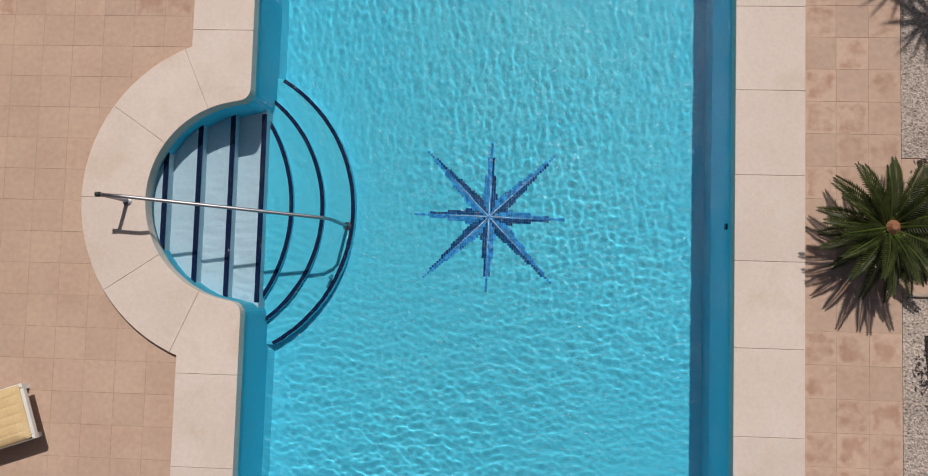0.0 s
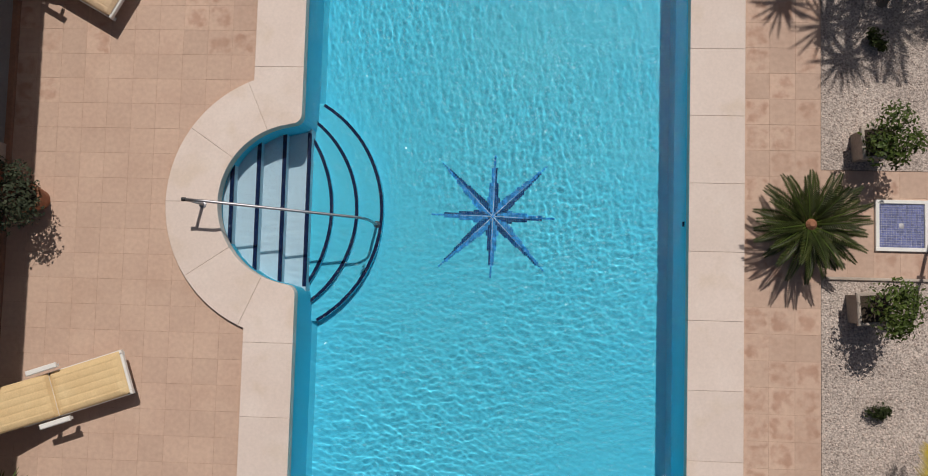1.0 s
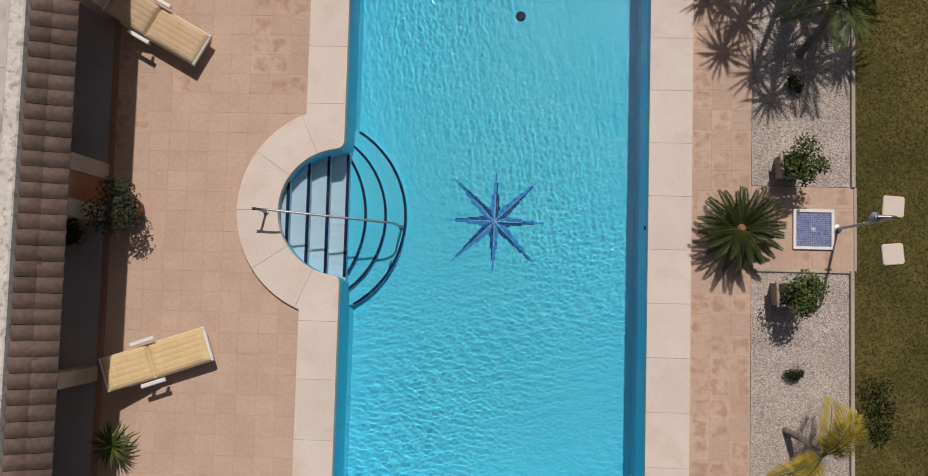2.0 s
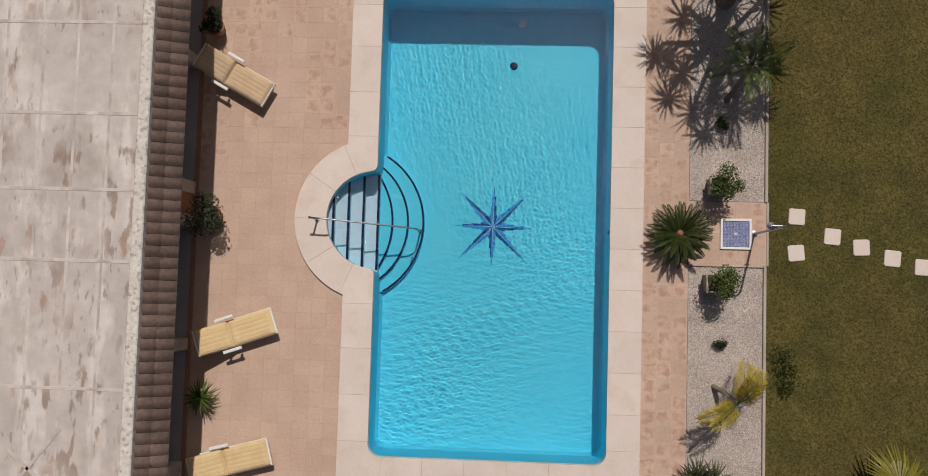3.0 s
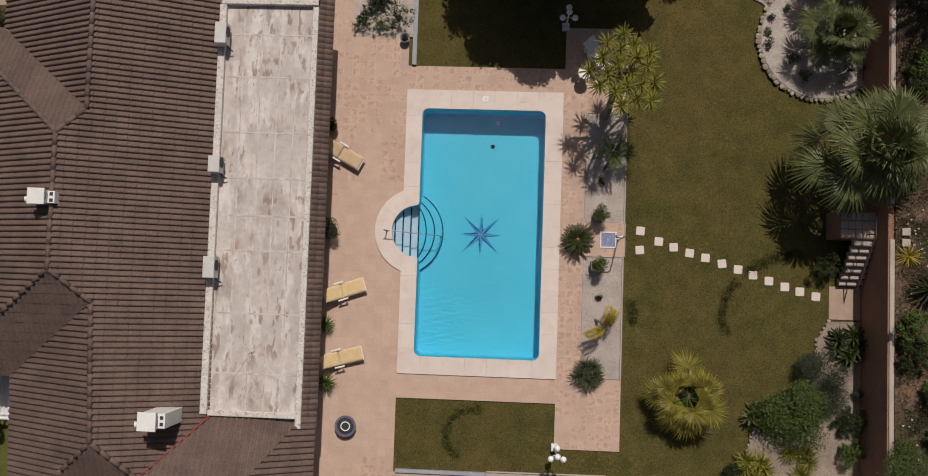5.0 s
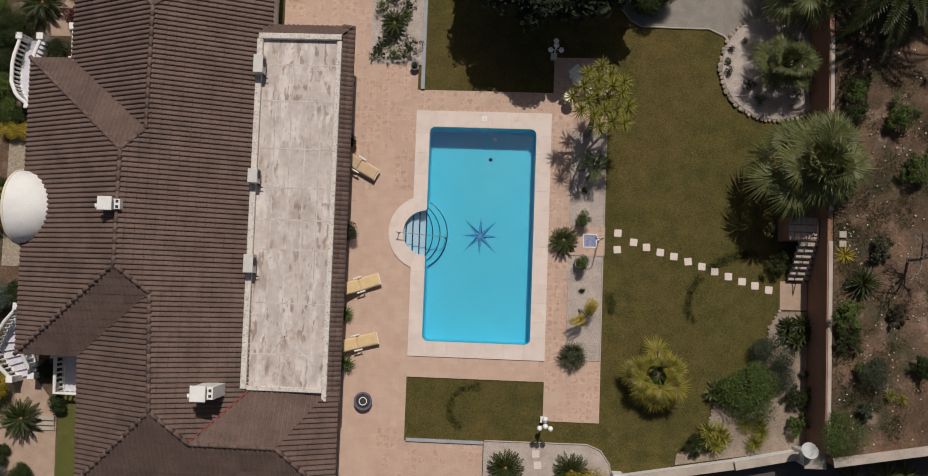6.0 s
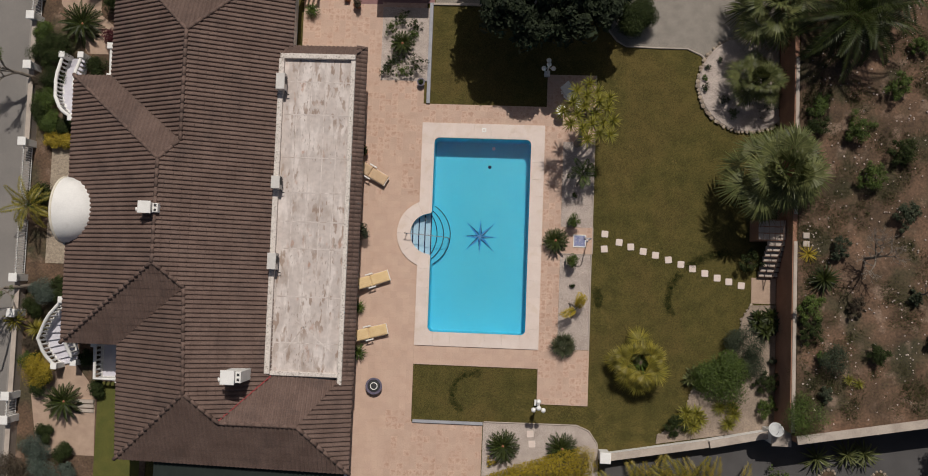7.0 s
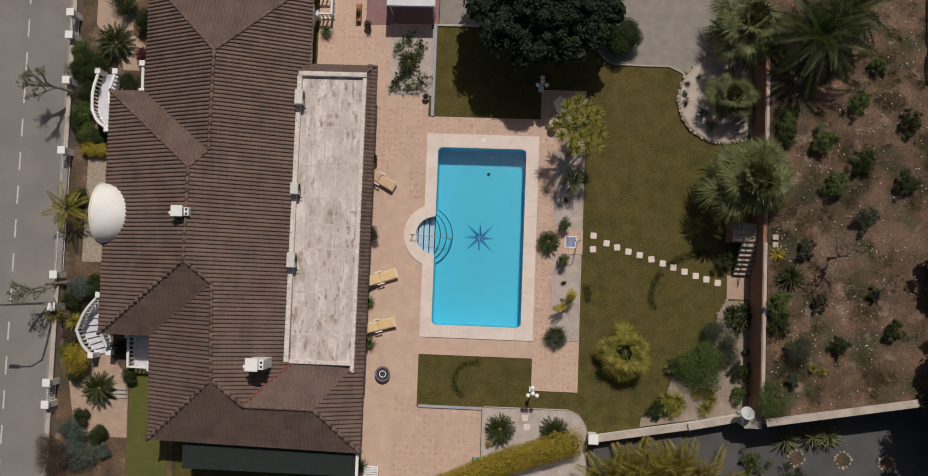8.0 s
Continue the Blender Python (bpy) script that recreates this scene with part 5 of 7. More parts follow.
M["grassblade"] = green("grass blade", (0.11, 0.092, 0.025), (0.075, 0.07, 0.018), 0.8, 0.2)
grass_blades()
fan_palm(8.15, -6.05, -0.06, 0.9, 1.55, "palm", 51, "bushy fan palm with yellow-green leaves on the lawn", n=24, low=-18, high=58)


# ---- on the roofs ----
def ac_unit(x, y, z, w, d, label):
    ob = thing("air_conditioner", pose(x, y, z), label, "air conditioner", "roof air conditioners")
    part("case", Mesh().box(-w / 2, w / 2, -d / 2, d / 2, 0.06, 0.56, 0.015), M["casing"], ob)
    part("grille", Mesh().lathe([(0.2, 0), (0.2, 0.02), (0.16, 0.025), (0.02, 0.02)], sides=16), M["black"], ob, "round dark fan grille", at=pose(w / 2, 0.08, 0.33, 0, 90, 0))
    for s in (-1, 1):
        part("foot", Mesh().box(-w / 2, w / 2, s * d * 0.35 - 0.03, s * d * 0.35 + 0.03, 0, 0.06), M["black"], ob)
    part("pipe", Mesh().tube([(w / 2 - 0.05, -d / 2, 0.2), (w / 2 + 0.02, -d / 2 - 0.12, 0.1), (w / 2 + 0.1, -d / 2 - 0.15, 0.0)], 0.025, 6), M["black"], ob)


for y, d in ((6.85, 0.78), (2.0, 0.6), (-1.75, 0.78)):
    ac_unit(-9.66, y, 3.06, 0.42, d, "white box air conditioner on the parapet of the roof")


def chimney(x, y, z0, z1, w, d, label):
    ob = thing("chimney", pose(x, y, 0), label, "chimney", "chimneys")
    part("chimney_shaft", Mesh().box(-w / 2, w / 2, -d / 2, d / 2, z0, z1 - 0.22), M["white"], ob)
    for sx in (-1, 1):
        for sy in (-1, 1):
            part("pillar", Mesh().box(sx * w / 2 - (0.09 if sx > 0 else 0), sx * w / 2 + (0.09 if sx < 0 else 0), sy * d / 2 - (0.09 if sy > 0 else 0), sy * d / 2 + (0.09 if sy < 0 else 0), z1 - 0.22, z1 - 0.06), M["white"], ob)
    # solid black block gives the flue opening its dark inside
    part("flue", Mesh().box(-w / 2 + 0.1, w / 2 - 0.1, -d / 2 + 0.1, d / 2 - 0.1, z1 - 0.24, z1 - 0.18), M["black"], ob, "black block for the dark inside of a flue opening")
    part("cap", Mesh().box(-w / 2 - 0.05, w / 2 + 0.05, -d / 2 - 0.05, d / 2 + 0.05, z1 - 0.06, z1, 0.015), M["white"], ob)
    # a lower vent block on its east side, black blocks as its two flue holes' darkness, and a round cowl to the west
    part("vent_block", Mesh().box(w / 2 + 0.002, w / 2 + 0.26, -d / 2 + 0.02, d / 2 - 0.02, z0, z1 - 0.3, 0.012), M["white"], ob)
    for sy in (-1, 1):
        part("flue_hole", Mesh().box(w / 2 + 0.08, w / 2 + 0.2, sy * 0.11 - 0.06, sy * 0.11 + 0.06, z1 - 0.32, z1 - 0.294), M["black"], ob, "black block for the dark inside of a flue opening")
    part("cowl", Mesh().tube([(-w / 2 - 0.03, -0.1, z1 - 0.16), (-w / 2 - 0.16, -0.12, z1 - 0.14)], [0.06, 0.11], 12), M["white"], ob)


chimney(-15.0, 0.45, 4.6, 5.7, 0.5, 0.46, "short white rendered chimney on the ridge")
chimney(-11.0, -7.1, 3.0, 5.1, 0.55, 0.55, "tall white rendered chimney above the tiled slope")

house = bpy.data.objects["house"]
for x in (-9.0, -8.3, -7.65, -7.0):
    part("roof_seam", Mesh().box(x - 0.025, x + 0.025, -6.9, 8.05, 2.85, 2.864, 0.002), M["lap"], house, "painted membrane lap on the roof deck")
for y in (-5.6, -3.4, -1.1, 0.2, 1.6, 3.3, 5.4, 7.0):
    part("roof_seam", Mesh().box(-9.62, -6.45, y - 0.03, y + 0.03, 2.85, 2.867, 0.002), M["lap"], house)
for x, y, turn, h in ((-8.35, -5.1, 52, 1.25), (-7.6, -5.3, -40, 1.2)):
    part("roof_seam", Mesh().box(-h, h, -0.03, 0.03, 0, 0.016, 0.002), M["lap"], house, at=pose(x, y, 2.854, 0, 0, turn))
part("roof_flashing", Mesh().tube([(-11.72, -9.28, 3.87), (-9.6, -7.2, 2.92)], 0.035, 6), M["redtrim"], house, "red valley flashing")

# half dome over the street door: its arch looks to the street, its back runs into the roof
def build_half_dome():
    x0, y0, z0, r, h, deep = -20.3, 0.42, 2.5, 1.62, 1.45, 2.0
    dome = thing("porch_dome", pose(x0, y0, 0), "smooth white half dome over the entrance porch", "dome")

    def skin(k):
        m, nu, nv = Mesh(), 28, 10
        m.v = [(deep * k * math.sin(v), r * k * math.cos(v) * math.cos(u), z0 + h * k * math.cos(v) * math.sin(u)) for v in [math.pi / 2 * j / nv for j in range(nv + 1)] for u in [math.pi * i / nu for i in range(nu + 1)]]
        m.f = [(j * (nu + 1) + i, (j + 1) * (nu + 1) + i, (j + 1) * (nu + 1) + i + 1, j * (nu + 1) + i + 1) for j in range(nv) for i in range(nu)]
        return m
    part("shell", skin(1.0), M["white"], dome, smooth=True)
    part("inner_shell", skin(0.94), M["white"], dome, smooth=True)
    part("arch_rim", Mesh().tube([(-0.02, r * 0.985 * math.cos(u), z0 + h * 0.985 * math.sin(u)) for u in [math.pi * i / 28 for i in range(29)]], 0.07, 8), M["rim"], dome, "cream moulding round the arch", smooth=True)
    for sy in (-1, 1):
        part("column", Mesh().lathe([(0.16, 0), (0.16, 0.1), (0.12, 0.15), (0.11, 2.4), (0.16, 2.45), (0.16, 2.5)], 0.05, sy * (r - 0.05), 14), M["white"], dome)


M["rim"] = surf("cream paint", (0.72, 0.66, 0.54), (0.66, 0.60, 0.48), 3, 0.7, 20, 0.05, 0.1)
build_half_dome()

# east front: glazed doors between piers, brown plinth
for y0, y1 in ((-10.6, -9.0), (-8.0, -6.2), (-5.2, -3.3), (-2.9, -0.55), (0.75, 3.0), (3.6, 5.6), (6.0, 7.6)):
    x = -6.42 if y1 < -5.5 else -7.6
    win = part("glazed_door", Mesh().box(x - 0.01, x + 0.02, y0, y1, 0.06, 2.25), M["shutter"], house, "terrace door with its grey roller shutter down")
    for a, b, c, d in ((y0 - 0.06, y0, 0.05, 2.3), (y1, y1 + 0.06, 0.05, 2.3), (y0, y1, 2.25, 2.3)):
        part("door_frame", Mesh().box(x - 0.02, x + 0.04, a, b, c, d, 0.004), M["shutter"], win)
for y, w in ((0.58, 0.13), (-0.12, 0.13), (-2.75, 0.12), (-5.36, 0.13), (3.3, 0.12), (5.8, 0.12), (7.96, 0.13)):
    part("porch_pillar", Mesh().box(-6.66, -6.41, y - w, y + w, 0.04, 2.5, 0.01), M["concrete"], house, "pale rendered porch pillar")
part("pier", Mesh().box(-6.62, -6.43, 0.012, 0.448, 0.04, 2.5, 0.01), M["terracotta"], house, "brick-red pier between pale pillars")
part("plinth", Mesh().box(-6.45, -6.36, -11.1, 8.1, -0.02, 0.056, 0.008), M["ochre"], house, "reddish brown porch edge")
# south side veranda: one dark sheet for the shade (west) and green glass (east)
part("veranda_roof", Mesh().box(-15.3, -6.0, -13.0, -11.3, 2.2, 2.3, 0.01), M["veranda"], house, "dark sheet for the veranda's western shade and eastern green glass")
part("veranda_gutter", Mesh().box(-6.0, -5.85, -13.2, -11.5, 2.2, 2.36, 0.01), M["white"], house)


# ---- north garden ----
kerb(-2.98, -2.80, 6.74, 12.0, "greyrail", 0.12)
kerb(-2.80, 6.2, 11.92, 12.04, "concrete", 0.03)
kerb(-3.05, 0.5, -9.56, -9.42, "greyrail", 0.10)
bed("planting_bed_north", rect(-5.42, -2.985, 7.9, 11.75), 0.006, "gravel", "pale gravel planting bed beside the terrace")
cycad(-4.3, 9.75, 0.0, 0.55, 61, "dark green cycad among roses in gravel")
for k, (x, y, r, h) in enumerate(((-4.9, 10.6, 0.35, 0.6), (-3.75, 10.7, 0.33, 0.6), (-5.05, 8.35, 0.3, 0.5), (-4.25, 8.35, 0.34, 0.6), (-3.6, 8.7, 0.52, 0.8), (-4.55, 9.1, 0.3, 0.5), (-3.8, 10.2, 0.3, 0.5), (-4.95, 8.8, 0.3, 0.45), (-4.4, 11.1, 0.35, 0.5))):
    shrub("rose_bush", x, y, 0.0, r * 1.15, h, "darkleaf" if k % 3 else "leaf", int(420 * r / 0.35), 0.075, 70 + k, "loose dark green rose bush in the gravel bed", group="rose bushes")
plant_pot(-3.28, 7.78, 0.19, 0.32, "rosette", "darkleaf", 81, "purple glazed pot at the corner of the bed", group="", pot="purple", spread=0.12)

gz = thing("gazebo", pose(-4.15, 13.85, 0) @ Matrix.Diagonal((1, 1, 0.74, 1)), "garden gazebo with a flat white cloth canopy", "gazebo")
part("canopy", Mesh().add([(-1.35, -1.5, 2.5), (1.35, -1.5, 2.5), (1.35, 1.5, 2.5), (-1.35, 1.5, 2.5), (-1.3, -1.45, 2.62), (1.3, -1.45, 2.62), (1.3, 1.45, 2.62), (-1.3, 1.45, 2.62), (0, 0, 2.95)],
                          [(0, 1, 5, 4), (1, 2, 6, 5), (2, 3, 7, 6), (3, 0, 4, 7), (4, 5, 8), (5, 6, 8), (6, 7, 8), (7, 4, 8), (3, 2, 1, 0)]), M["tarp"], gz)
for sx in (-1.2, 1.2):
    for sy in (-1.35, 1.35):
        part("post", Mesh().tube([(sx, sy, -0.04), (sx, sy, 2.5)], 0.035, 8), M["plastic"], gz)
solid("gazebo_floor", Mesh().box(-5.45, -2.75, 12.0, 15.2, -0.1, 0.006), M["rug"], "dusky purple paving under the gazebo", "paving", kind="structure")
solid("purple_paving", Mesh().box(-6.9, -5.46, 11.9, 15.0, -0.1, 0.007), M["rug"], "dusky purple paving beside the gazebo", "paving", kind="structure")
plant_pot(-6.75, 11.75, 0.2, 0.3, "bush", "brownleaf", 82, "terracotta pot with a withered bush on the terrace", group="", spread=0.28, tall=0.35)
plant_pot(-9.1, 11.4, 0.2, 0.3, "rosette", "leaf", 83, "pot with a spiky green plant by the white railing", group="", pot="concrete", spread=0.42)
tr = thing("trough_planter", pose(-7.3, 12.5, 0), "long terracotta trough with small plants", "planter")
part("trough", Mesh().box(-0.14, 0.14, -0.5, 0.5, 0, 0.32, 0.015), M["terracotta"], tr)
tm = Mesh()
leaves(tm, (0, 0, 0.4), (0.16, 0.5, 0.16), 260, 0.06, random.Random(5), 5)
part("foliage", tm, M["darkleaf"], tr)


def balustrade(points, label, h=0.82, parts_every=0.24, rail=0.07, group="balustrades", name="balustrade"):
    """A white balustrade along points (x, y, floor height): plinth, turned balusters, top rail and end posts."""
    ob = thing(name, pose(*points[0]), label, "balustrade", group)
    o = Vector(points[0])
    pts = [Vector(p) - o for p in points]
    up = Vector((0, 0, 1))
    part("plinth", Mesh().tube([p + up * 0.05 for p in pts], rail * 1.1, 6), M["white"], ob)
    part("top_rail", Mesh().tube([p + up * h for p in pts], rail * 1.25, 8), M["white"], ob)
    bal = Mesh().lathe([(0.05, 0.1), (0.035, 0.16), (0.065, 0.32), (0.03, 0.56), (0.05, 0.62), (0.05, h - 0.05)], sides=8).data("baluster", M["white"], True)
    run = 0.12
    for a, b in zip(pts, pts[1:]):
        d = (b - a).length
        while run < d:
            q = a.lerp(b, run / d)
            part("baluster", bal, None, ob, at=Matrix.Translation(q))
            run += parts_every
        run -= d
    for p in (pts[0], pts[-1]):
        part("end_post", Mesh().box(-0.13, 0.13, -0.13, 0.13, 0, h + 0.12, 0.02).box(-0.16, 0.16, -0.16, 0.16, h + 0.12, h + 0.18, 0.02), M["white"], ob, at=Matrix.Translation(p))
    return ob


balustrade([(-9.75, 13.4, 0), (-8.75, 13.4, 0), (-8.75, 12.2, 0), (-9.6, 12.2, 0)], "white balustrade round a small stair well by the house")


def pine(x, y):
    rng = random.Random(91)
    ob = thing("pine_tree", pose(x, y, -0.06), "broad dark umbrella pine with a dense crown", "tree")
    part("trunk", Mesh().tube([(0, 0, -0.1), (0.15, 0.1, 1.6), (0.05, 0.2, 3.2), (0.1, 0.1, 4.4)], [0.32, 0.26, 0.2, 0.12], 12), M["bark"], ob)
    m = Mesh()
    for k in range(120):
        a, d = k * 2.39996, 3.85 * math.sqrt((k + 0.5) / 120)
        c = Vector((math.cos(a) * d + rng.uniform(-0.25, 0.25), math.sin(a) * d + rng.uniform(-0.25, 0.25), 5.7 - 0.085 * d * d + rng.uniform(-0.6, 0.4)))
        part("limb", Mesh().tube([(0.08, 0.15, 2.4 + 0.04 * (k % 20)), c * 0.55 + Vector((0, 0, 1.0)), c], [0.09, 0.05, 0.02], 5), M["bark"], ob)
        r = rng.uniform(0.6, 0.95)
        leaves(m, c, (r, r, r * 0.7), 560, 0.19, rng, 4, 0.3)
        leaves(m, c - Vector((0, 0, 0.45)), (r, r, r * 0.5), 130, 0.42, rng, 1, 0.1)
    part("crown", m, M["pine"], ob)


pine(3.1, 12.95)
solid("gravel_yard", Mesh().prism([(6.3, 10.75), (6.7, 10.25), (7.2, 9.97), (9.0, 9.93), (10.3, 9.93), (11.0, 9.6), (11.3, 9.3), (14.9, 10.5), (14.9, 40), (-2.7, 40), (-2.7, 12.06), (6.2, 12.06)], -0.15, -0.03), M["gravelyard"], "grey gravel drive beyond the lawn", "gravel drive", kind="structure")
ky = Mesh()
edge = [(6.28, 11.9), (6.3, 10.75), (6.7, 10.25), (7.2, 9.97), (9.0, 9.92), (10.3, 9.92), (11.0, 9.6), (11.3, 9.28)]
ky.tube([(x, y, -0.02) for x, y in edge], 0.045, 6)
solid("yard_kerb", ky, M["concrete"], "pale curved kerb between gravel and lawn", "kerb", kind="structure")
shrub("round_shrub", 7.55, 11.35, -0.05, 0.98, 1.5, "darkleaf", 13000, 0.09, 92, "round dark green shrub on the gravel drive")
shrub("shrub", 6.5, 12.4, -0.05, 0.7, 1.2, "darkleaf", 2600, 0.09, 93, "grey-green shrub below the pine")


# ---- rocks ----
def rock_mesh(seed, r):
    rng = random.Random(seed)
    bm = bmesh.new()
    bmesh.ops.create_icosphere(bm, subdivisions=1, radius=r)
    for v in bm.verts:
        v.co *= rng.uniform(0.72, 1.12)
        v.co.z *= 0.62
    me = bpy.data.meshes.new("rock")
    bm.to_mesh(me)
    bm.free()
    me.materials.append(M["stone"])
    return me


ROCKS = [rock_mesh(k, 0.13) for k in range(6)]


def rock_row(points, step, label, z, seed, scale=1.0, group="edging rocks"):
    rng = random.Random(seed)
    run = 0.0
    for a, b in zip(points, points[1:]):
        a, b = Vector(a), Vector(b)
        d = (b - a).length
        while run < d:
            p = a.lerp(b, run / d)
            s = scale * rng.uniform(0.75, 1.25)
            ob = solid("edging_rock", ROCKS[rng.randrange(6)], None, label, "rock", group, at=pose(p.x + rng.uniform(-0.04, 0.04), p.y + rng.uniform(-0.04, 0.04), z + 0.03 * s, 0, 0, rng.uniform(0, 360)))
            ob.scale = (s, s * rng.uniform(0.8, 1.2), s)
            run += step * rng.uniform(0.85, 1.2)
        run -= d


solid("rockery_bed", Mesh().prism([p for p in arc(13.35, 8.15, 2.45, 75, 318, 30)] + [(14.93, 6.5), (14.93, 10.3)], -0.15, 0.10, 0.05), M["gravel"], "raised round rockery bed of pale gravel", "bed", kind="structure")
ring = arc(13.35, 8.15, 2.5, 72, 320, 40)
rock_row(ring, 0.19, "pale rough rock edging the round bed", 0.02, 3, 0.9)
fan_palm(13.35, 7.95, 0.1, 1.3, 1.45, "greypalm", 94, "low grey-green fan palm in the rockery", n=26, low=-8)
for k, (x, y, r) in enumerate(((11.35, 8.9, 0.2), (11.25, 7.9, 0.25), (11.2, 8.4, 0.2), (11.85, 9.3, 0.22), (12.1, 7.3, 0.3), (12.6, 6.6, 0.3), (14.3, 6.9, 0.5), (14.5, 7.6, 0.45))):
    shrub("rockery_plant", x, y, 0.1, r, r * 1.2, ("greyleaf", "darkleaf", "leaf")[k % 3], int(900 * r), 0.06, 100 + k, "small low shrub among the rockery gravel", group="rockery plants")

# ---- orchard on the upper level, with its retaining wall and stair ----
UP = 2.2


def south_line(x):
    return -9.25 + (x - 14.9) * 0.175


def build_orchard():
    rng = random.Random(6)
    m = Mesh()
    nx, ny = 90, 110
    for i in range(nx + 1):
        for j in range(ny + 1):
            x = 15.22 + 45.0 * (i / nx) ** 1.6
            y0 = south_line(x) + 0.15
            y = y0 + (45 - y0) * (j / ny) ** 1.3
            near = min(1.0, (x - 15.2) * 1.2)
            z = UP + near * (0.10 * noise.noise((x * 0.5, y * 0.5, 0)) + 0.05 * noise.noise((x * 2.1, y * 2.1, 4)))
            m.v.append((x, y, z))
    w = ny + 1
    m.f = [(i * w + j, (i + 1) * w + j, (i + 1) * w + j + 1, i * w + j + 1) for i in range(nx) for j in range(ny)]
    solid("orchard_ground", m, M["soil"], "dry brown orchard soil with sparse weeds", "soil", kind="structure", smooth=True)
    wall = Mesh().box(14.95, 15.16, -8.9, 40, -0.1, UP + 0.02)
    solid("retaining_wall", wall, M["ochre"], "reddish brown rendered retaining wall below the orchard", "wall", kind="structure")
    cap = Mesh().box(15.0, 15.17, -8.9, 0.1, UP + 0.024, UP + 0.07, 0.01).box(15.0, 15.17, 1.4, 9.0, UP + 0.024, UP + 0.07, 0.01)
    solid("wall_coping", cap, M["concrete"], "pale concrete coping on the retaining wall", "coping", kind="structure")
    # stones and clods
    pebbles("stones", lambda x, y: y > south_line(x) + 0.4, (15.4, 30, -9, 14), 1300, UP + 0.03, 9, 0.04, "pebble")
    st = thing("garden_stair", pose(0, 0, 0), "stone stair with dark shade strips at its edges, climbing to the orchard", "stair")
    n = 7
    for i in range(n):
        y0, z, x0 = -1.62 + i * 0.25, 0.17 * (i + 1), 14.03 + 0.02 * i
        part("step", Mesh().box(x0, 14.94, y0 + 0.03, y0 + 0.28, -0.1 if i == 0 else z - 0.22, z, 0.01), M["concrete"], st)
        # dark strip in the rail's timber colour paints the shade band between treads
        part("edge_board", Mesh().box(x0 - 0.05, 14.942, y0 - 0.01, y0 + 0.04, z - 0.1, z + 0.012, 0.006), M["wood"], st, "dark strip standing in for shade at the step edge")
    part("landing", Mesh().box(13.6, 14.94, 0.15, 1.2, -0.1, 1.33, 0.01), M["ochre"], st)
    for i in range(5):
        for k in range(3):
            part("paving_stone", Mesh().box(13.62 + i * 0.264, 13.855 + i * 0.264 + 0.01 * (k % 2), 0.2 + k * 0.33, 0.49 + k * 0.33 - 0.02 * (i % 2), 1.326, 1.36 + 0.004 * ((i + k) % 3), 0.008), M["concrete"], st)
    part("handrail", Mesh().tube([(14.42, -1.75, 0.85), (14.55, 0.2, 2.15), (14.55, 1.1, 2.2)], 0.024, 6), M["wood"], st)
    for x, y, z in ((14.42, -1.72, 0.0), (14.49, -0.7, 0.6), (14.55, 0.3, 1.34)):
        part("rail_post", Mesh().tube([(x, y, z), (x, y, z + 0.86)], 0.022, 6), M["wood"], st)
    for y in (-0.15, 0.25):
        solid("step_block", Mesh().box(15.42, 15.72, y, y + 0.28, UP - 0.1, UP + 0.1, 0.02), M["concrete"], "pale stone block set in the soil by the stair", "stone block", "blocks by the stair")
    solid("stair_pad", Mesh().box(13.72, 14.93, -2.95, -1.66, -0.15, -0.02, 0.01), M["paving"], "pale paved pad at the foot of the stair", "paving", kind="structure")


build_orchard()
fan_palm(14.0, 3.25, 0.0, 3.3, 2.35, "greypalm", 95, "tall fan palm with a wide grey-green crown by the stair", n=34, low=-40)
shrub("dark_shrub", 13.45, -0.85, -0.05, 0.62, 1.1, "darkleaf", 2600, 0.06, 96, "dark brownish shrub beside the stair")
fan_palm(13.95, 11.7, 0.0, 2.3, 2.2, "greypalm", 98, "wide grey-green fan palm beyond the rockery", n=32, low=-38)
feather_palm(16.9, 10.4, UP, 2.2, 2.7, "cycas", 99, "dark feather palm at the orchard's edge", n=36, droop=1.5, leaflet=0.32, low=-35, vee=0.7)
feather_palm(18.3, 11.8, UP, 2.0, 2.4, "cycas", 110, "dark feather palm at the orchard's edge", n=32, droop=1.5, leaflet=0.32, low=-35, vee=0.7)

def weeds():
    rng, m = random.Random(77), Mesh()
    for k in range(620):
        x, y, r = 15.4 + 11 * rng.random() ** 1.3, rng.uniform(-7.8, 13), rng.uniform(0.12, 0.75)
        if y < south_line(x) + 0.5 or noise.noise((x * 0.35, y * 0.35, 2)) < -0.12:
            continue
        for i in range(int(420 * r)):
            d, a, s, b = r * math.sqrt(abs(rng.gauss(0, 0.55))), rng.uniform(0, 6.28), rng.uniform(0.02, 0.07), rng.uniform(0, 6.28)
            px, py = x + math.cos(a) * d, y + math.sin(a) * d
            u, v = math.cos(b) * 0.014, math.sin(b) * 0.014
            m.add([(px - u, py - v, UP), (px + u, py + v, UP), (px - v * 3, py + u * 3, UP + s + 0.03)], [(0, 1, 2)])
    solid("weeds", m, M["weed"], "sparse grey-green weeds on the orchard soil", "weeds", kind="stuff")


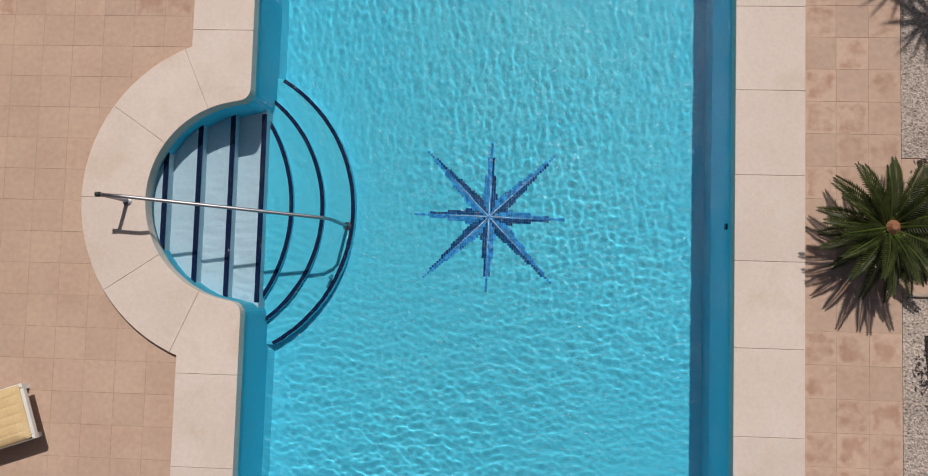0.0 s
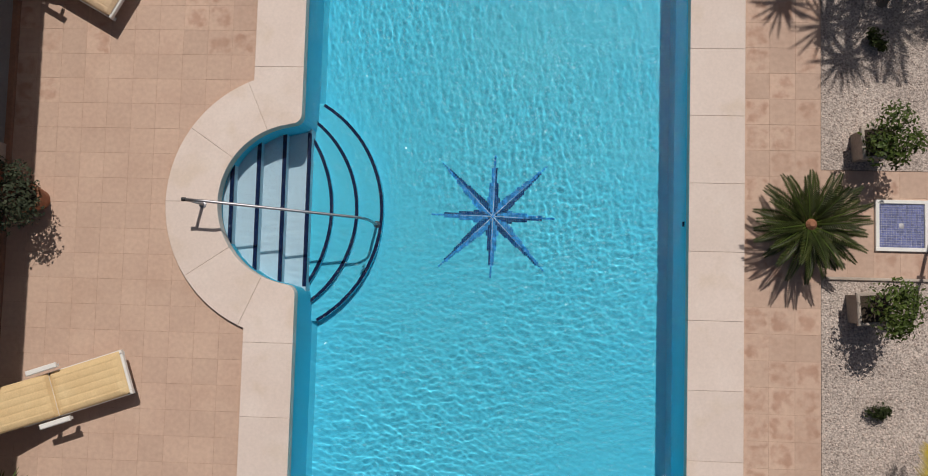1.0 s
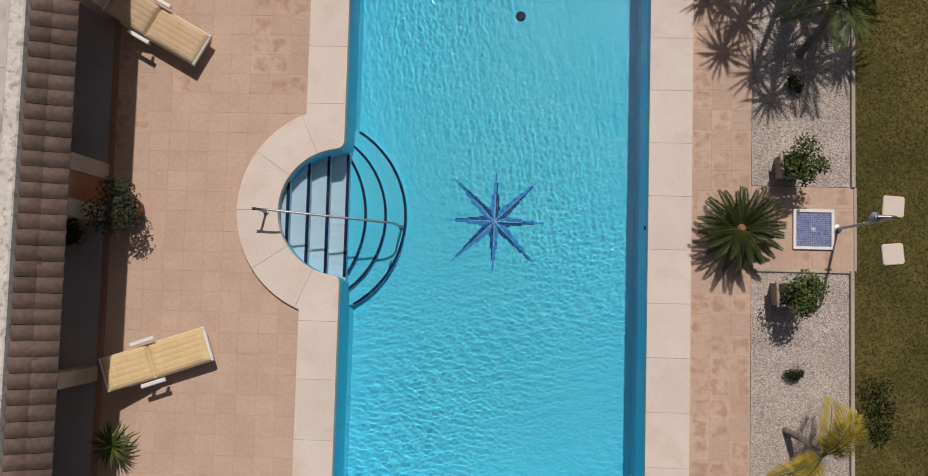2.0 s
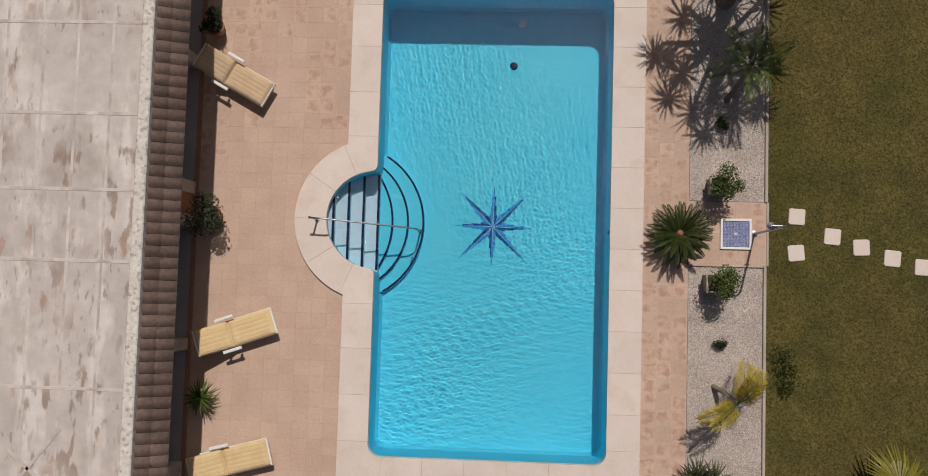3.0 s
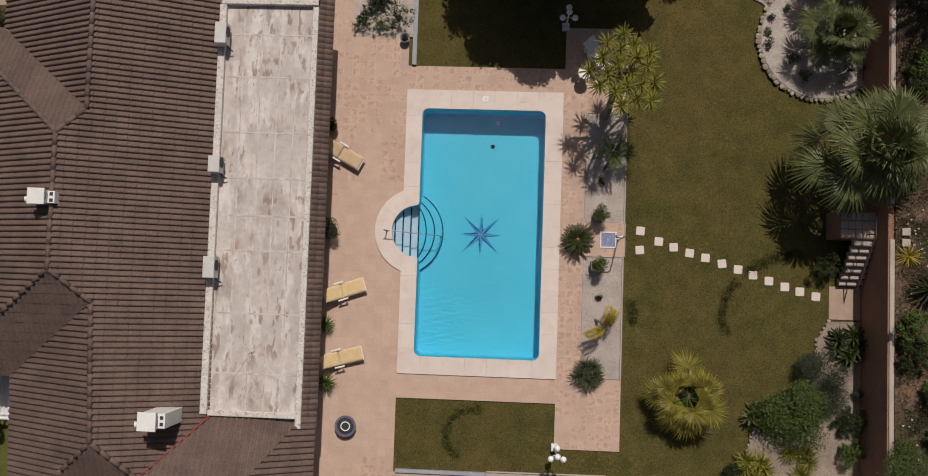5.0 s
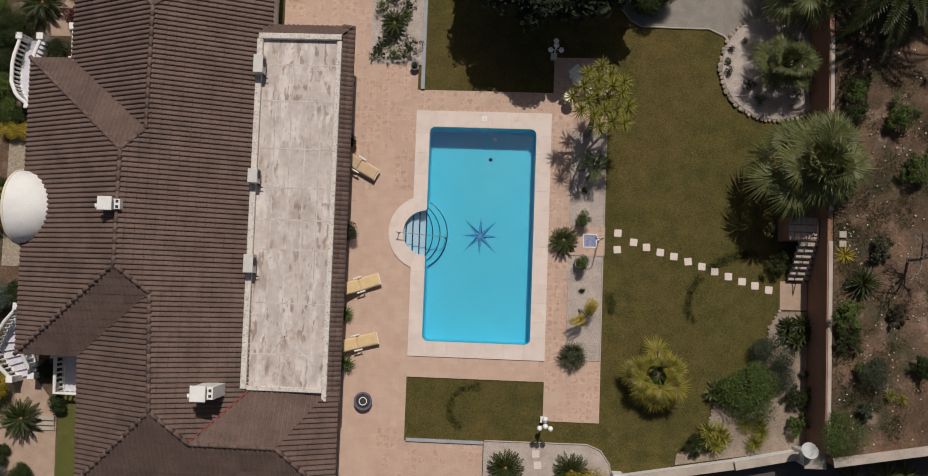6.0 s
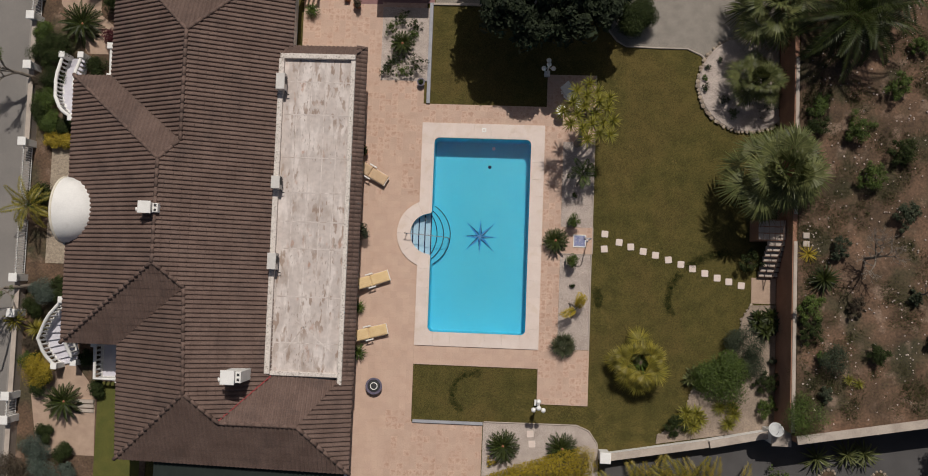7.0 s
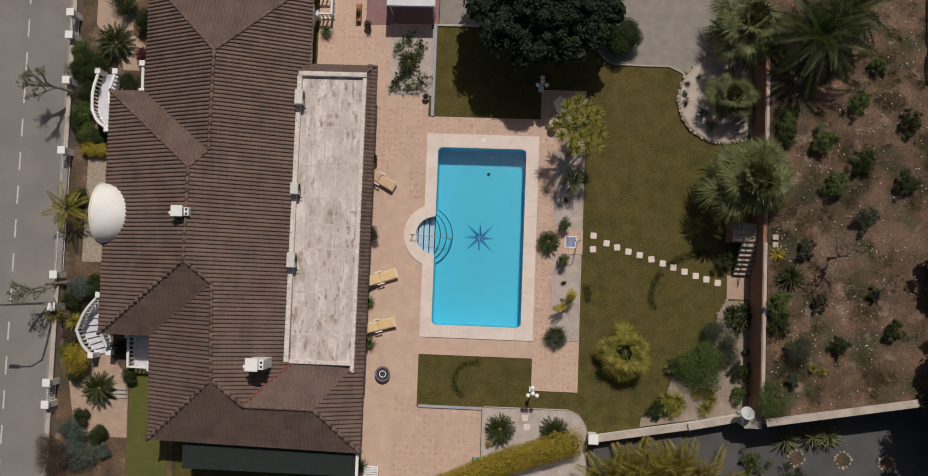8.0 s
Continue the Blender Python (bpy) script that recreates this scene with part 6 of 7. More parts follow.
M["weed"] = green("weed leaf", (0.06, 0.066, 0.024), (0.11, 0.105, 0.04), 0.8)
weeds()
ORCHARD = [(18.33, 3.25, 0.62, "leaf"), (19.9, 4.5, 0.55, "darkleaf"), (17.79, 5.5, 0.6, "leaf"), (19.6, 7.6, 0.55, "leaf"), (22.2, 6.6, 0.5, "darkleaf"), (22.1, 3.4, 0.5, "darkleaf"), (20.0, 1.5, 0.55, "greyleaf"),
           (18.83, -5.13, 0.45, "darkleaf"), (21.5, -4.17, 0.45, "darkleaf"), (15.6, -3.0, 0.55, "leaf"), (15.7, -4.0, 0.5, "darkleaf"), (17.8, -2.9, 0.4, "brownleaf"), (15.8, 5.6, 0.5, "darkleaf"),
           (16.0, 6.6, 0.45, "leaf"), (16.5, -7.0, 0.3, "greyleaf"), (20.6, -2.4, 0.3, "greyleaf"), (17.0, -0.2, 0.45, "greyleaf"), (20.6, 9.6, 0.4, "leaf"), (16.3, -5.3, 0.25, "leaf")]
for k, (x, y, r, mat) in enumerate(ORCHARD):
    shrub("orchard_shrub", x, y, UP, r * 1.2, r * 1.9, mat, int(5200 * r), 0.075, 120 + k, {"leaf": "green leafy fruit bush on dry soil", "darkleaf": "dark green bush on dry soil", "greyleaf": "thin grey-green bush on dry soil", "brownleaf": "dry brownish bush on soil"}[mat], group="orchard bushes")
shrub("ball_shrub", 16.75, -5.4, UP, 0.78, 1.0, "greyleaf", 2600, 0.06, 150, "dense grey-green rounded shrub on dry soil")
shrub("ball_shrub", 15.55, -8.0, UP - 0.1, 1.1, 1.3, "leaf", 4200, 0.06, 151, "big dense green rounded shrub by the boundary wall")
sword_plant("agave", 16.35, -1.65, UP, 0.8, 0.5, "cycas", 152, "dark green spiky agave on dry soil", n=70, width=0.03)
sword_plant("agave", 17.75, -6.5, UP, 0.5, 0.4, "yucca", 153, "yellow-green spiky agave on dry soil", n=40, heads=2)
sword_plant("agave", 15.62, -0.48, UP, 0.55, 0.4, "yellowleaf", 154, "yellow-green spiky plant near the retaining wall", n=40)


def bare_tree(x, y, z, h, spread, seed, label, lean=(0, 0), tufts=0, mat="paleb", leaf="leaf", forks=2):
    rng = random.Random(seed)
    ob = thing("bare_tree", pose(x, y, z), label, "tree")
    m, f = Mesh(), Mesh()

    def grow(p, d, length, r, depth):
        q = p + d * length
        m.tube([p, p.lerp(q, 0.5) + Vector((rng.uniform(-1, 1), rng.uniform(-1, 1), 0)) * length * 0.06, q], [r, r * 0.85, r * 0.65], 6)
        if depth == 0:
            if tufts:
                leaves(f, q, (0.2, 0.2, 0.16), tufts, 0.07, rng, 3)
            return
        for k in range(3 if depth > 1 else 4):
            w = (d + Vector((rng.uniform(-1, 1) * spread, rng.uniform(-1, 1) * spread, rng.uniform(-0.2, 0.5)))).normalized()
            grow(q, w, length * rng.uniform(0.55, 0.8), r * 0.6, depth - 1)
    trunk = Vector((lean[0], lean[1], 1)).normalized()
    m.tube([(0, 0, -0.1), trunk * h * 0.5], [h * 0.035, h * 0.028], 8)
    for k in range(4):
        grow(trunk * h * 0.5, (trunk + Vector((rng.uniform(-1, 1) * spread, rng.uniform(-1, 1) * spread, 0.1))).normalized(), h * 0.3, h * 0.02, forks)
    part("branchwork", m, M[mat], ob)
    if tufts:
        part("foliage", f, M[leaf], ob)


bare_tree(18.3, -0.6, UP, 2.3, 1.0, 155, "leafless grey fruit tree on dry soil", forks=4)
bare_tree(20.8, -2.2, UP, 1.3, 0.8, 156, "small leafless fruit tree on dry soil")


def dark_tree(x, y, z, h, r, seed):
    """A tall evergreen: trunk, limbs and a dense uneven crown."""
    rng = random.Random(seed)
    ob = thing("evergreen_tree", pose(x, y, z), "tall dense dark evergreen tree at the garden's edge", "tree", "evergreen trees")
    part("trunk", Mesh().tube([(0, 0, -0.2), (0.1, 0, h * 0.4), (0, 0.1, h * 0.85)], [0.22, 0.17, 0.06], 10), M["bark"], ob)
    m = Mesh()
    for k in range(56):
        a, t = k * 2.39996, (k + 0.5) / 56
        d = r * (1 - t ** 4) * rng.uniform(0.45, 0.98)
        c = Vector((math.cos(a) * d, math.sin(a) * d, h * (0.22 + 0.75 * t)))
        part("limb", Mesh().tube([(0, 0, c.z * 0.75), c], [0.06, 0.02], 5), M["bark"], ob)
        s = rng.uniform(0.5, 0.85)
        leaves(m, c, (s * 1.2, s * 1.2, s), 420, 0.2, rng, 3, 0.3)
    part("crown", m, M["darkleaf"], ob)


for k, (x, y, z, h, r) in enumerate(((24.6, -0.9, UP, 3.4, 1.3), (25.7, -4.6, UP, 7.0, 2.5), (25.7, -7.3, 0.0, 9.5, 2.7), (26.6, -10.3, 0.0, 9.5, 2.7))):
    dark_tree(x, y, z, h, r, 300 + k)

# stone terrace wall at the far edge of the orchard
sw = Mesh()
rngw = random.Random(7)
for k in range(22):
    for c in range(3):
        y = 8.9 + k * 0.3 + (c % 2) * 0.15
        sw.box(23.25 + rngw.uniform(-0.05, 0.05), 23.6, y, y + 0.27, UP - 0.1 + c * 0.18, UP + 0.06 + c * 0.18, 0.02)
solid("dry_stone_wall", sw, M["stone"], "low dry stone wall at the orchard's edge", "wall", kind="structure")

# ---- planted bank south-east ----
BANK = [(13.73, -3.04), (13.3, -3.7), (13.15, -4.6), (13.0, -5.1), (12.2, -5.9), (11.3, -6.7), (10.85, -7.5), (10.6, -8.3), (10.4, -9.2), (9.9, -9.45), (9.2, -9.65), (9.15, -10.1), (14.94, -9.1), (14.94, -3.0)]
solid("planted_bank", Mesh().prism(BANK, -0.15, 0.03), M["banksoil"], "pale dry soil of the planted bank", "bed", kind="structure")
rock_row(BANK[:11], 0.17, "small pale stone edging the planted bank", -0.03, 5, 0.6)
for k, (x, y, r, h, mat, n, size, lab) in enumerate((
        (12.15, -6.45, 1.15, 1.2, "leaf", 3600, 0.10, "broad bright green spreading shrub on the bank"), (13.25, -4.9, 0.8, 1.0, "greyleaf", 2200, 0.06, "soft grey-green feathery shrub on the bank"),
        (13.65, -6.0, 0.65, 0.8, "greyleaf", 1600, 0.06, "soft grey-green feathery shrub on the bank"), (9.95, -9.15, 0.5, 0.7, "darkleaf", 1100, 0.07, "dark green shrub by the boundary wall"),
        (14.35, -6.8, 0.5, 0.8, "darkleaf", 1000, 0.07, "dark green shrub by the retaining wall"), (14.4, -8.0, 0.45, 0.7, "leaf", 800, 0.07, "green shrub by the retaining wall"), (14.75, -5.7, 0.2, 0.4, "greyleaf", 250, 0.06, "small grey shrub by the retaining wall"))):
    shrub("bank_shrub", x, y, 0.03, r * 1.15, h, mat, int(n * 3.2), size * 0.9, 160 + k, lab, group="bank shrubs", compact=r > 0.6)
sword_plant("aloe", 11.1, -6.75, 0.03, 0.75, 0.4, "greypalm", 170, "pale green aloe clump on the bank", n=26, heads=5, width=0.05)
sword_plant("aloe", 14.3, -3.9, 0.03, 0.85, 0.5, "cycas", 171, "broad green aloe clump near the stair", n=24, heads=6, width=0.05)
sword_plant("yucca", 10.85, -8.75, 0.03, 0.85, 0.8, "yucca", 172, "yellow-green spiky yucca clump on the bank", n=46, heads=5)
sword_plant("yucca", 12.55, -8.45, 0.03, 0.8, 0.7, "yucca", 173, "yellow-green spiky yucca clump on the bank", n=40, heads=4)


def build_boundary():
    pts = [(6.6, -10.75, 0.75), (11.6, -9.85, 0.9), (14.4, -9.25, 1.2)]
    for k, (a, b) in enumerate(zip(pts, pts[1:])):
        d = Vector((b[0] - a[0], b[1] - a[1]))
        t = math.degrees(math.atan2(d.y, d.x))
        ob = solid("boundary_wall", Mesh().box(0, d.length, -0.1, 0.1, -0.3, a[2]), M["white"], "white rendered boundary wall along the drive", "wall", kind="structure", at=pose(a[0], a[1], 0, 0, 0, t))
        part("coping", Mesh().box(-0.02, d.length + 0.02, -0.18, 0.18, a[2] + 0.004, a[2] + 0.07, 0.012), M["concrete"], ob)
    a, b = Vector((15.2, -9.2)), Vector((46.0, -3.81))
    ob = solid("boundary_wall", Mesh().box(0, (b - a).length, -0.14, 0.14, -0.3, UP + 0.3), M["ochre"], "tall boundary wall below the orchard", "wall", kind="structure", at=pose(a.x, a.y, 0, 0, 0, math.degrees(math.atan2(b.y - a.y, b.x - a.x))))
    part("coping", Mesh().box(-0.02, (b - a).length, -0.2, 0.2, UP + 0.304, UP + 0.38, 0.012), M["concrete"], ob)
    pier = thing("wall_pier", pose(14.75, -9.3, -0.1), "white wall pier carrying a satellite dish", "pier")
    part("shaft", Mesh().box(-0.4, 0.4, -0.3, 0.3, 0, 1.75, 0.02), M["white"], pier)
    part("cap", Mesh().box(-0.46, 0.46, -0.36, 0.36, 1.75, 1.83, 0.02), M["concrete"], pier)
    dish = thing("satellite_dish", pose(14.3, -8.85, 1.1), "white satellite dish on a steel mast", "satellite dish")
    part("mast", Mesh().tube([(0.25, -0.2, 0.55), (0.25, -0.2, 1.0), (0.05, 0, 1.1)], 0.03, 8), M["steel"], dish)
    part("reflector", Mesh().lathe([(0.02, 0.0), (0.18, 0.02), (0.30, 0.07), (0.36, 0.11), (0.35, 0.12), (0.29, 0.085), (0.18, 0.035), (0.01, 0.015)], sides=28), M["greydish"], dish, smooth=True, at=pose(0, 0.02, 1.1, -28, 0, 0))
    part("feed_arm", Mesh().tube([(0, -0.35, 1.0), (0, 0.05, 1.55)], 0.015, 6), M["steel"], dish)
    gp = thing("wall_pier", pose(6.55, -10.72, -0.1), "white square pier at the end of the wall", "pier")
    part("shaft", Mesh().box(-0.22, 0.22, -0.22, 0.22, 0, 1.1, 0.02), M["white"], gp)
    part("cap", Mesh().box(-0.27, 0.27, -0.27, 0.27, 1.1, 1.17, 0.02), M["white"], gp)


M["greydish"] = surf("dull grey dish paint", (0.50, 0.50, 0.49), (0.42, 0.42, 0.41), 4, 0.6, 40, 0.06, 0)
build_boundary()
solid("drive", Mesh().prism([(6.4, -40), (60, -40), (60, -2.2), (15.2, -9.1), (6.4, -10.9)], -0.15, -0.04), M["darkasphalt"], "dark asphalt drive south of the wall", "drive", kind="structure")
for cx, cy in ((17.6, -11.4), (20.1, -11.4), (22.4, -11.5)):
    rock_row(arc(cx, cy, 0.42, 0, 360, 18), 0.2, "pale rock ringing a tree pit in the drive", -0.04, int(cx), 0.7, "tree pit rocks")
    solid("tree_pit", Mesh().prism(arc(cx, cy, 0.4, 0, 340, 16), -0.1, -0.03), M["soil"], "round tree pit of bare soil", "tree pit", "tree pits")
for k, (x, y) in enumerate(((16.95, -10.1), (18.35, -9.85), (19.2, -9.8))):
    sword_plant("agave", x, y - 0.3, -0.04, 0.85, 1.0, "greypalm", 180 + k, "grey-green agave at the foot of the wall", n=36, group="agaves by the drive", width=0.035)
shrub("drive_shrub", 15.2, -11.6, -0.04, 0.8, 0.9, "leaf", 1300, 0.09, 185, "loose green shrub beside the drive")
shrub("drive_shrub", 17.3, -12.4, -0.04, 0.8, 0.9, "darkleaf", 1300, 0.09, 186, "loose green shrub beside the drive")

# ---- south garden ----
solid("gravel_bed_round", Mesh().prism([(0.52, -13.6), (6.3, -13.6), (6.33, -10.9), (6.2, -10.2), (5.8, -9.65), (5.2, -9.4), (0.52, -9.43)], -0.15, -0.02), M["gravel"], "pale gravel bed with two cycads", "bed", kind="structure")
solid("bed_kerb", Mesh().tube([(6.36, -10.9, 0.0), (6.23, -10.2, 0.0), (5.82, -9.62, 0.0), (5.2, -9.37, 0.0), (0.55, -9.40, 0.0)], 0.035, 6), M["concrete"], "pale curved kerb of the gravel bed", "kerb", kind="structure")
cycad(1.55, -10.5, 0.0, 0.72, 62, "dark green cycad in the gravel bed")
cycad(4.5, -10.5, 0.0, 0.72, 63, "dark green cycad in the gravel bed")
shrub("small_shrub", 0.95, -11.35, -0.02, 0.3, 0.4, "hedge", 420, 0.05, 190, "small yellow-green tuft beside a cycad")
for x, y in ((3.0, -10.4), (2.9, -9.9)):
    solid("stepping_stone", ss, None, "pale square stepping stone sunk in the gravel", "stepping stone", "stepping stones", at=pose(x, y, -0.01, 0, 0, 4))


def build_hedge():
    ob = thing("hedge", pose(0, 0, -0.05), "clipped golden-yellow hedge curving along the drive", "hedge")
    rng = random.Random(44)
    path = [Vector(p) for p in ((-1.8, -13.9), (-0.5, -13.35), (1.0, -12.6), (2.5, -12.0), (4.0, -11.5), (5.2, -11.1), (5.75, -10.95))]
    core, m = Mesh(), Mesh()
    for a, b in zip(path, path[1:]):
        steps = int((b - a).length / 0.16)
        for i in range(steps):
            p = a.lerp(b, i / steps)
            g = 1 + 0.12 * noise.noise((p.x * 1.2, p.y * 1.2, 0))
            leaves(m, (p.x, p.y, 0.68 * g), (0.74 * g, 0.80 * g, 0.60 * g), 520, 0.085, rng, 1, 0.82, 0.05)
        part("stem", Mesh().tube([(a.x, a.y, 0), (a.x + 0.05, a.y, 0.8)], [0.04, 0.02], 6), M["bark"], ob)
        core.tube([(a.x, a.y, 0.55), (b.x, b.y, 0.55)], 0.36, 10)
    part("core", core, M["bark"], ob)
    part("crown", m, M["hedge"], ob)


build_hedge()
for k, (x, y) in enumerate(((7.6, -13.0), (8.7, -12.4), (9.7, -12.7), (10.6, -12.2), (11.6, -12.6), (12.7, -13.0), (9.2, -13.6), (11.2, -13.7))):
    feather_palm(x, y, -0.05, 0.5, 2.0, "goldpalm" if k % 3 else "palm", 200 + k, "yellowish young palm with long upright leaves", n=15, droop=0.8, leaflet=0.40, low=18, vee=0.5)

# ---- street side ----
solid("road", Mesh().box(-60, -24.25, -60, 60, -0.2, -0.045), M["asphalt"], "grey asphalt street", "road", kind="structure")
solid("pavement", Mesh().box(-24.25, -23.75, -60, 60, -0.2, 0.02, 0.02), M["pavement"], "narrow pale pavement beside the street", "pavement", kind="structure")
dash = Mesh().box(-0.045, 0.045, -0.52, 0.52, -0.05, -0.041).data("lane_mark", M["paint"])
for k in range(-12, 12):
    solid("lane_mark", dash, None, "white dash painted on the street", "lane mark", "lane marks", at=pose(-26.65, 1.5 + k * 1.95 * 1.0, 0))
solid("front_garden", Mesh().box(-23.74, -16.7, -20, 30, -0.2, -0.01), M["soil"], "dry brown soil of the front garden", "soil", kind="structure")
solid("front_path", Mesh().prism([(-22.4, -12.0), (-19.4, -12.0), (-19.5, -8.7), (-20.6, -7.4), (-22.3, -7.2), (-22.9, -9.0)], -0.1, 0.01), M["paving"], "beige paved front path", "path", kind="structure")
solid("front_path_north", Mesh().prism([(-22.6, 11.6), (-21.0, 8.9), (-19.6, 8.9), (-19.4, 10.2), (-20.4, 11.0), (-20.6, 14), (-22.6, 14)], -0.1, 0.01), M["paving"], "beige paved front path", "path", kind="structure")
solid("front_lawn", Mesh().box(-19.38, -17.0, -20, -8.2, -0.1, 0.006), M["frontlawn"], "bright green front lawn", "lawn", kind="structure")
solid("entry_paving", Mesh().box(-22.6, -19.3, -2.2, 4.0, -0.1, 0.012), M["cobble"], "stone paving at the entrance", "paving", kind="structure")
fw = [(-20, -10.3), (-8.9, -3.1), (3.95, 10.5), (12.0, 30)]
for a, b in fw:
    ob = solid("front_wall", Mesh().box(-23.74, -23.52, a, b, -0.1, 0.62), M["concrete"], "low front garden wall along the street", "wall", kind="structure")
    part("coping", Mesh().box(-23.76, -23.50, a, b, 0.624, 0.66, 0.01), M["concrete"], ob)
for y in (-10.2, -9.0, -4.8, -3.0, 4.0, 8.0, 10.6, 11.9):
    pl = thing("gate_pillar", pose(-23.63, y, 0), "white square gate pillar with a cap", "pillar", "gate pillars")
    part("shaft", Mesh().box(-0.17, 0.17, -0.17, 0.17, -0.05, 1.05, 0.015), M["white"], pl)
    part("cap", Mesh().box(-0.22, 0.22, -0.22, 0.22, 1.05, 1.12, 0.02), M["white"], pl)


def gate(y0, y1, label):
    ob = thing("gate", pose(-23.62, (y0 + y1) / 2, 0), label, "gate", "front gates")
    h = (y1 - y0) / 2 - 0.2
    part("frame", Mesh().box(-0.02, 0.02, -h, h, 0.08, 0.13).box(-0.02, 0.02, -h, h, 0.85, 0.9).box(-0.02, 0.02, -h, -h + 0.04, 0.13, 0.85).box(-0.02, 0.02, h - 0.04, h, 0.13, 0.85), M["plastic"], ob)
    bar = Mesh().tube([(0, 0, 0.1), (0, 0, 1.0)], 0.014, 6).data("bar", M["plastic"])
    n = int(2 * h / 0.13)
    for i in range(1, n):
        part("bar", bar, None, ob, at=pose(0, -h + 2 * h * i / n, 0))


gate(-10.2, -9.0, "white barred metal garden gate")
gate(10.6, 11.9, "white barred metal garden gate")
gate(1.0, 4.0, "wide white barred driveway gate")
gate(-3.0, 0.2, "wide white barred driveway gate")


def front_stair(outer, inner, label):
    """A curved stair between two balustrades; rises from its first point."""
    n = 9
    ob = thing("front_stair", pose(0, 0, 0), label, "stair", "front stairs")

    def at(pts, t):
        s = t * (len(pts) - 1)
        i = min(int(s), len(pts) - 2)
        return Vector(pts[i]).lerp(Vector(pts[i + 1]), s - i)
    for i in range(n):
        a, b, c, d = at(outer, i / n), at(outer, (i + 1) / n), at(inner, (i + 1) / n), at(inner, i / n)
        ring = [tuple(a), tuple(d), tuple(c), tuple(b)]
        area = sum(ring[k][0] * ring[(k + 1) % 4][1] - ring[(k + 1) % 4][0] * ring[k][1] for k in range(4))
        part("step", Mesh().prism(ring if area > 0 else ring[::-1], -0.02, 0.13 * (i + 1), 0.008), M["lilac"], ob)
    for pts in (outer, inner):
        balustrade([(*at(pts, i / 10), 1.15 * i / 10) for i in range(11)], "white curved balustrade beside the front stair", h=0.8)


front_stair([(-21.9, 8.6), (-22.05, 7.4), (-21.85, 6.3), (-21.4, 5.6), (-20.6, 5.1)], [(-20.9, 8.6), (-21.1, 7.5), (-20.9, 6.7), (-20.5, 6.2), (-20.0, 5.9)], "curved white front stair with balustrades")
front_stair([(-21.3, -7.4), (-21.75, -6.8), (-21.95, -6.0), (-21.4, -4.9), (-20.5, -4.0)], [(-20.3, -7.2), (-20.6, -6.4), (-20.65, -5.8), (-20.4, -5.2), (-19.9, -4.7)], "curved white front stair with balustrades")
balustrade([(-19.25, -6.2, 0.02), (-19.2, -7.95, 0.02), (-17.9, -7.95, 0.02)], "white balustrade round a small terrace")
solid("small_terrace", Mesh().box(-19.3, -17.0, -7.95, -5.6, -0.05, 0.03), M["lilac"], "pale lilac tiled terrace by the house", "terrace", kind="structure")
balustrade([(-19.35, 9.1, 0.0), (-19.3, 7.5, 0.0)], "white straight balustrade beside the house")

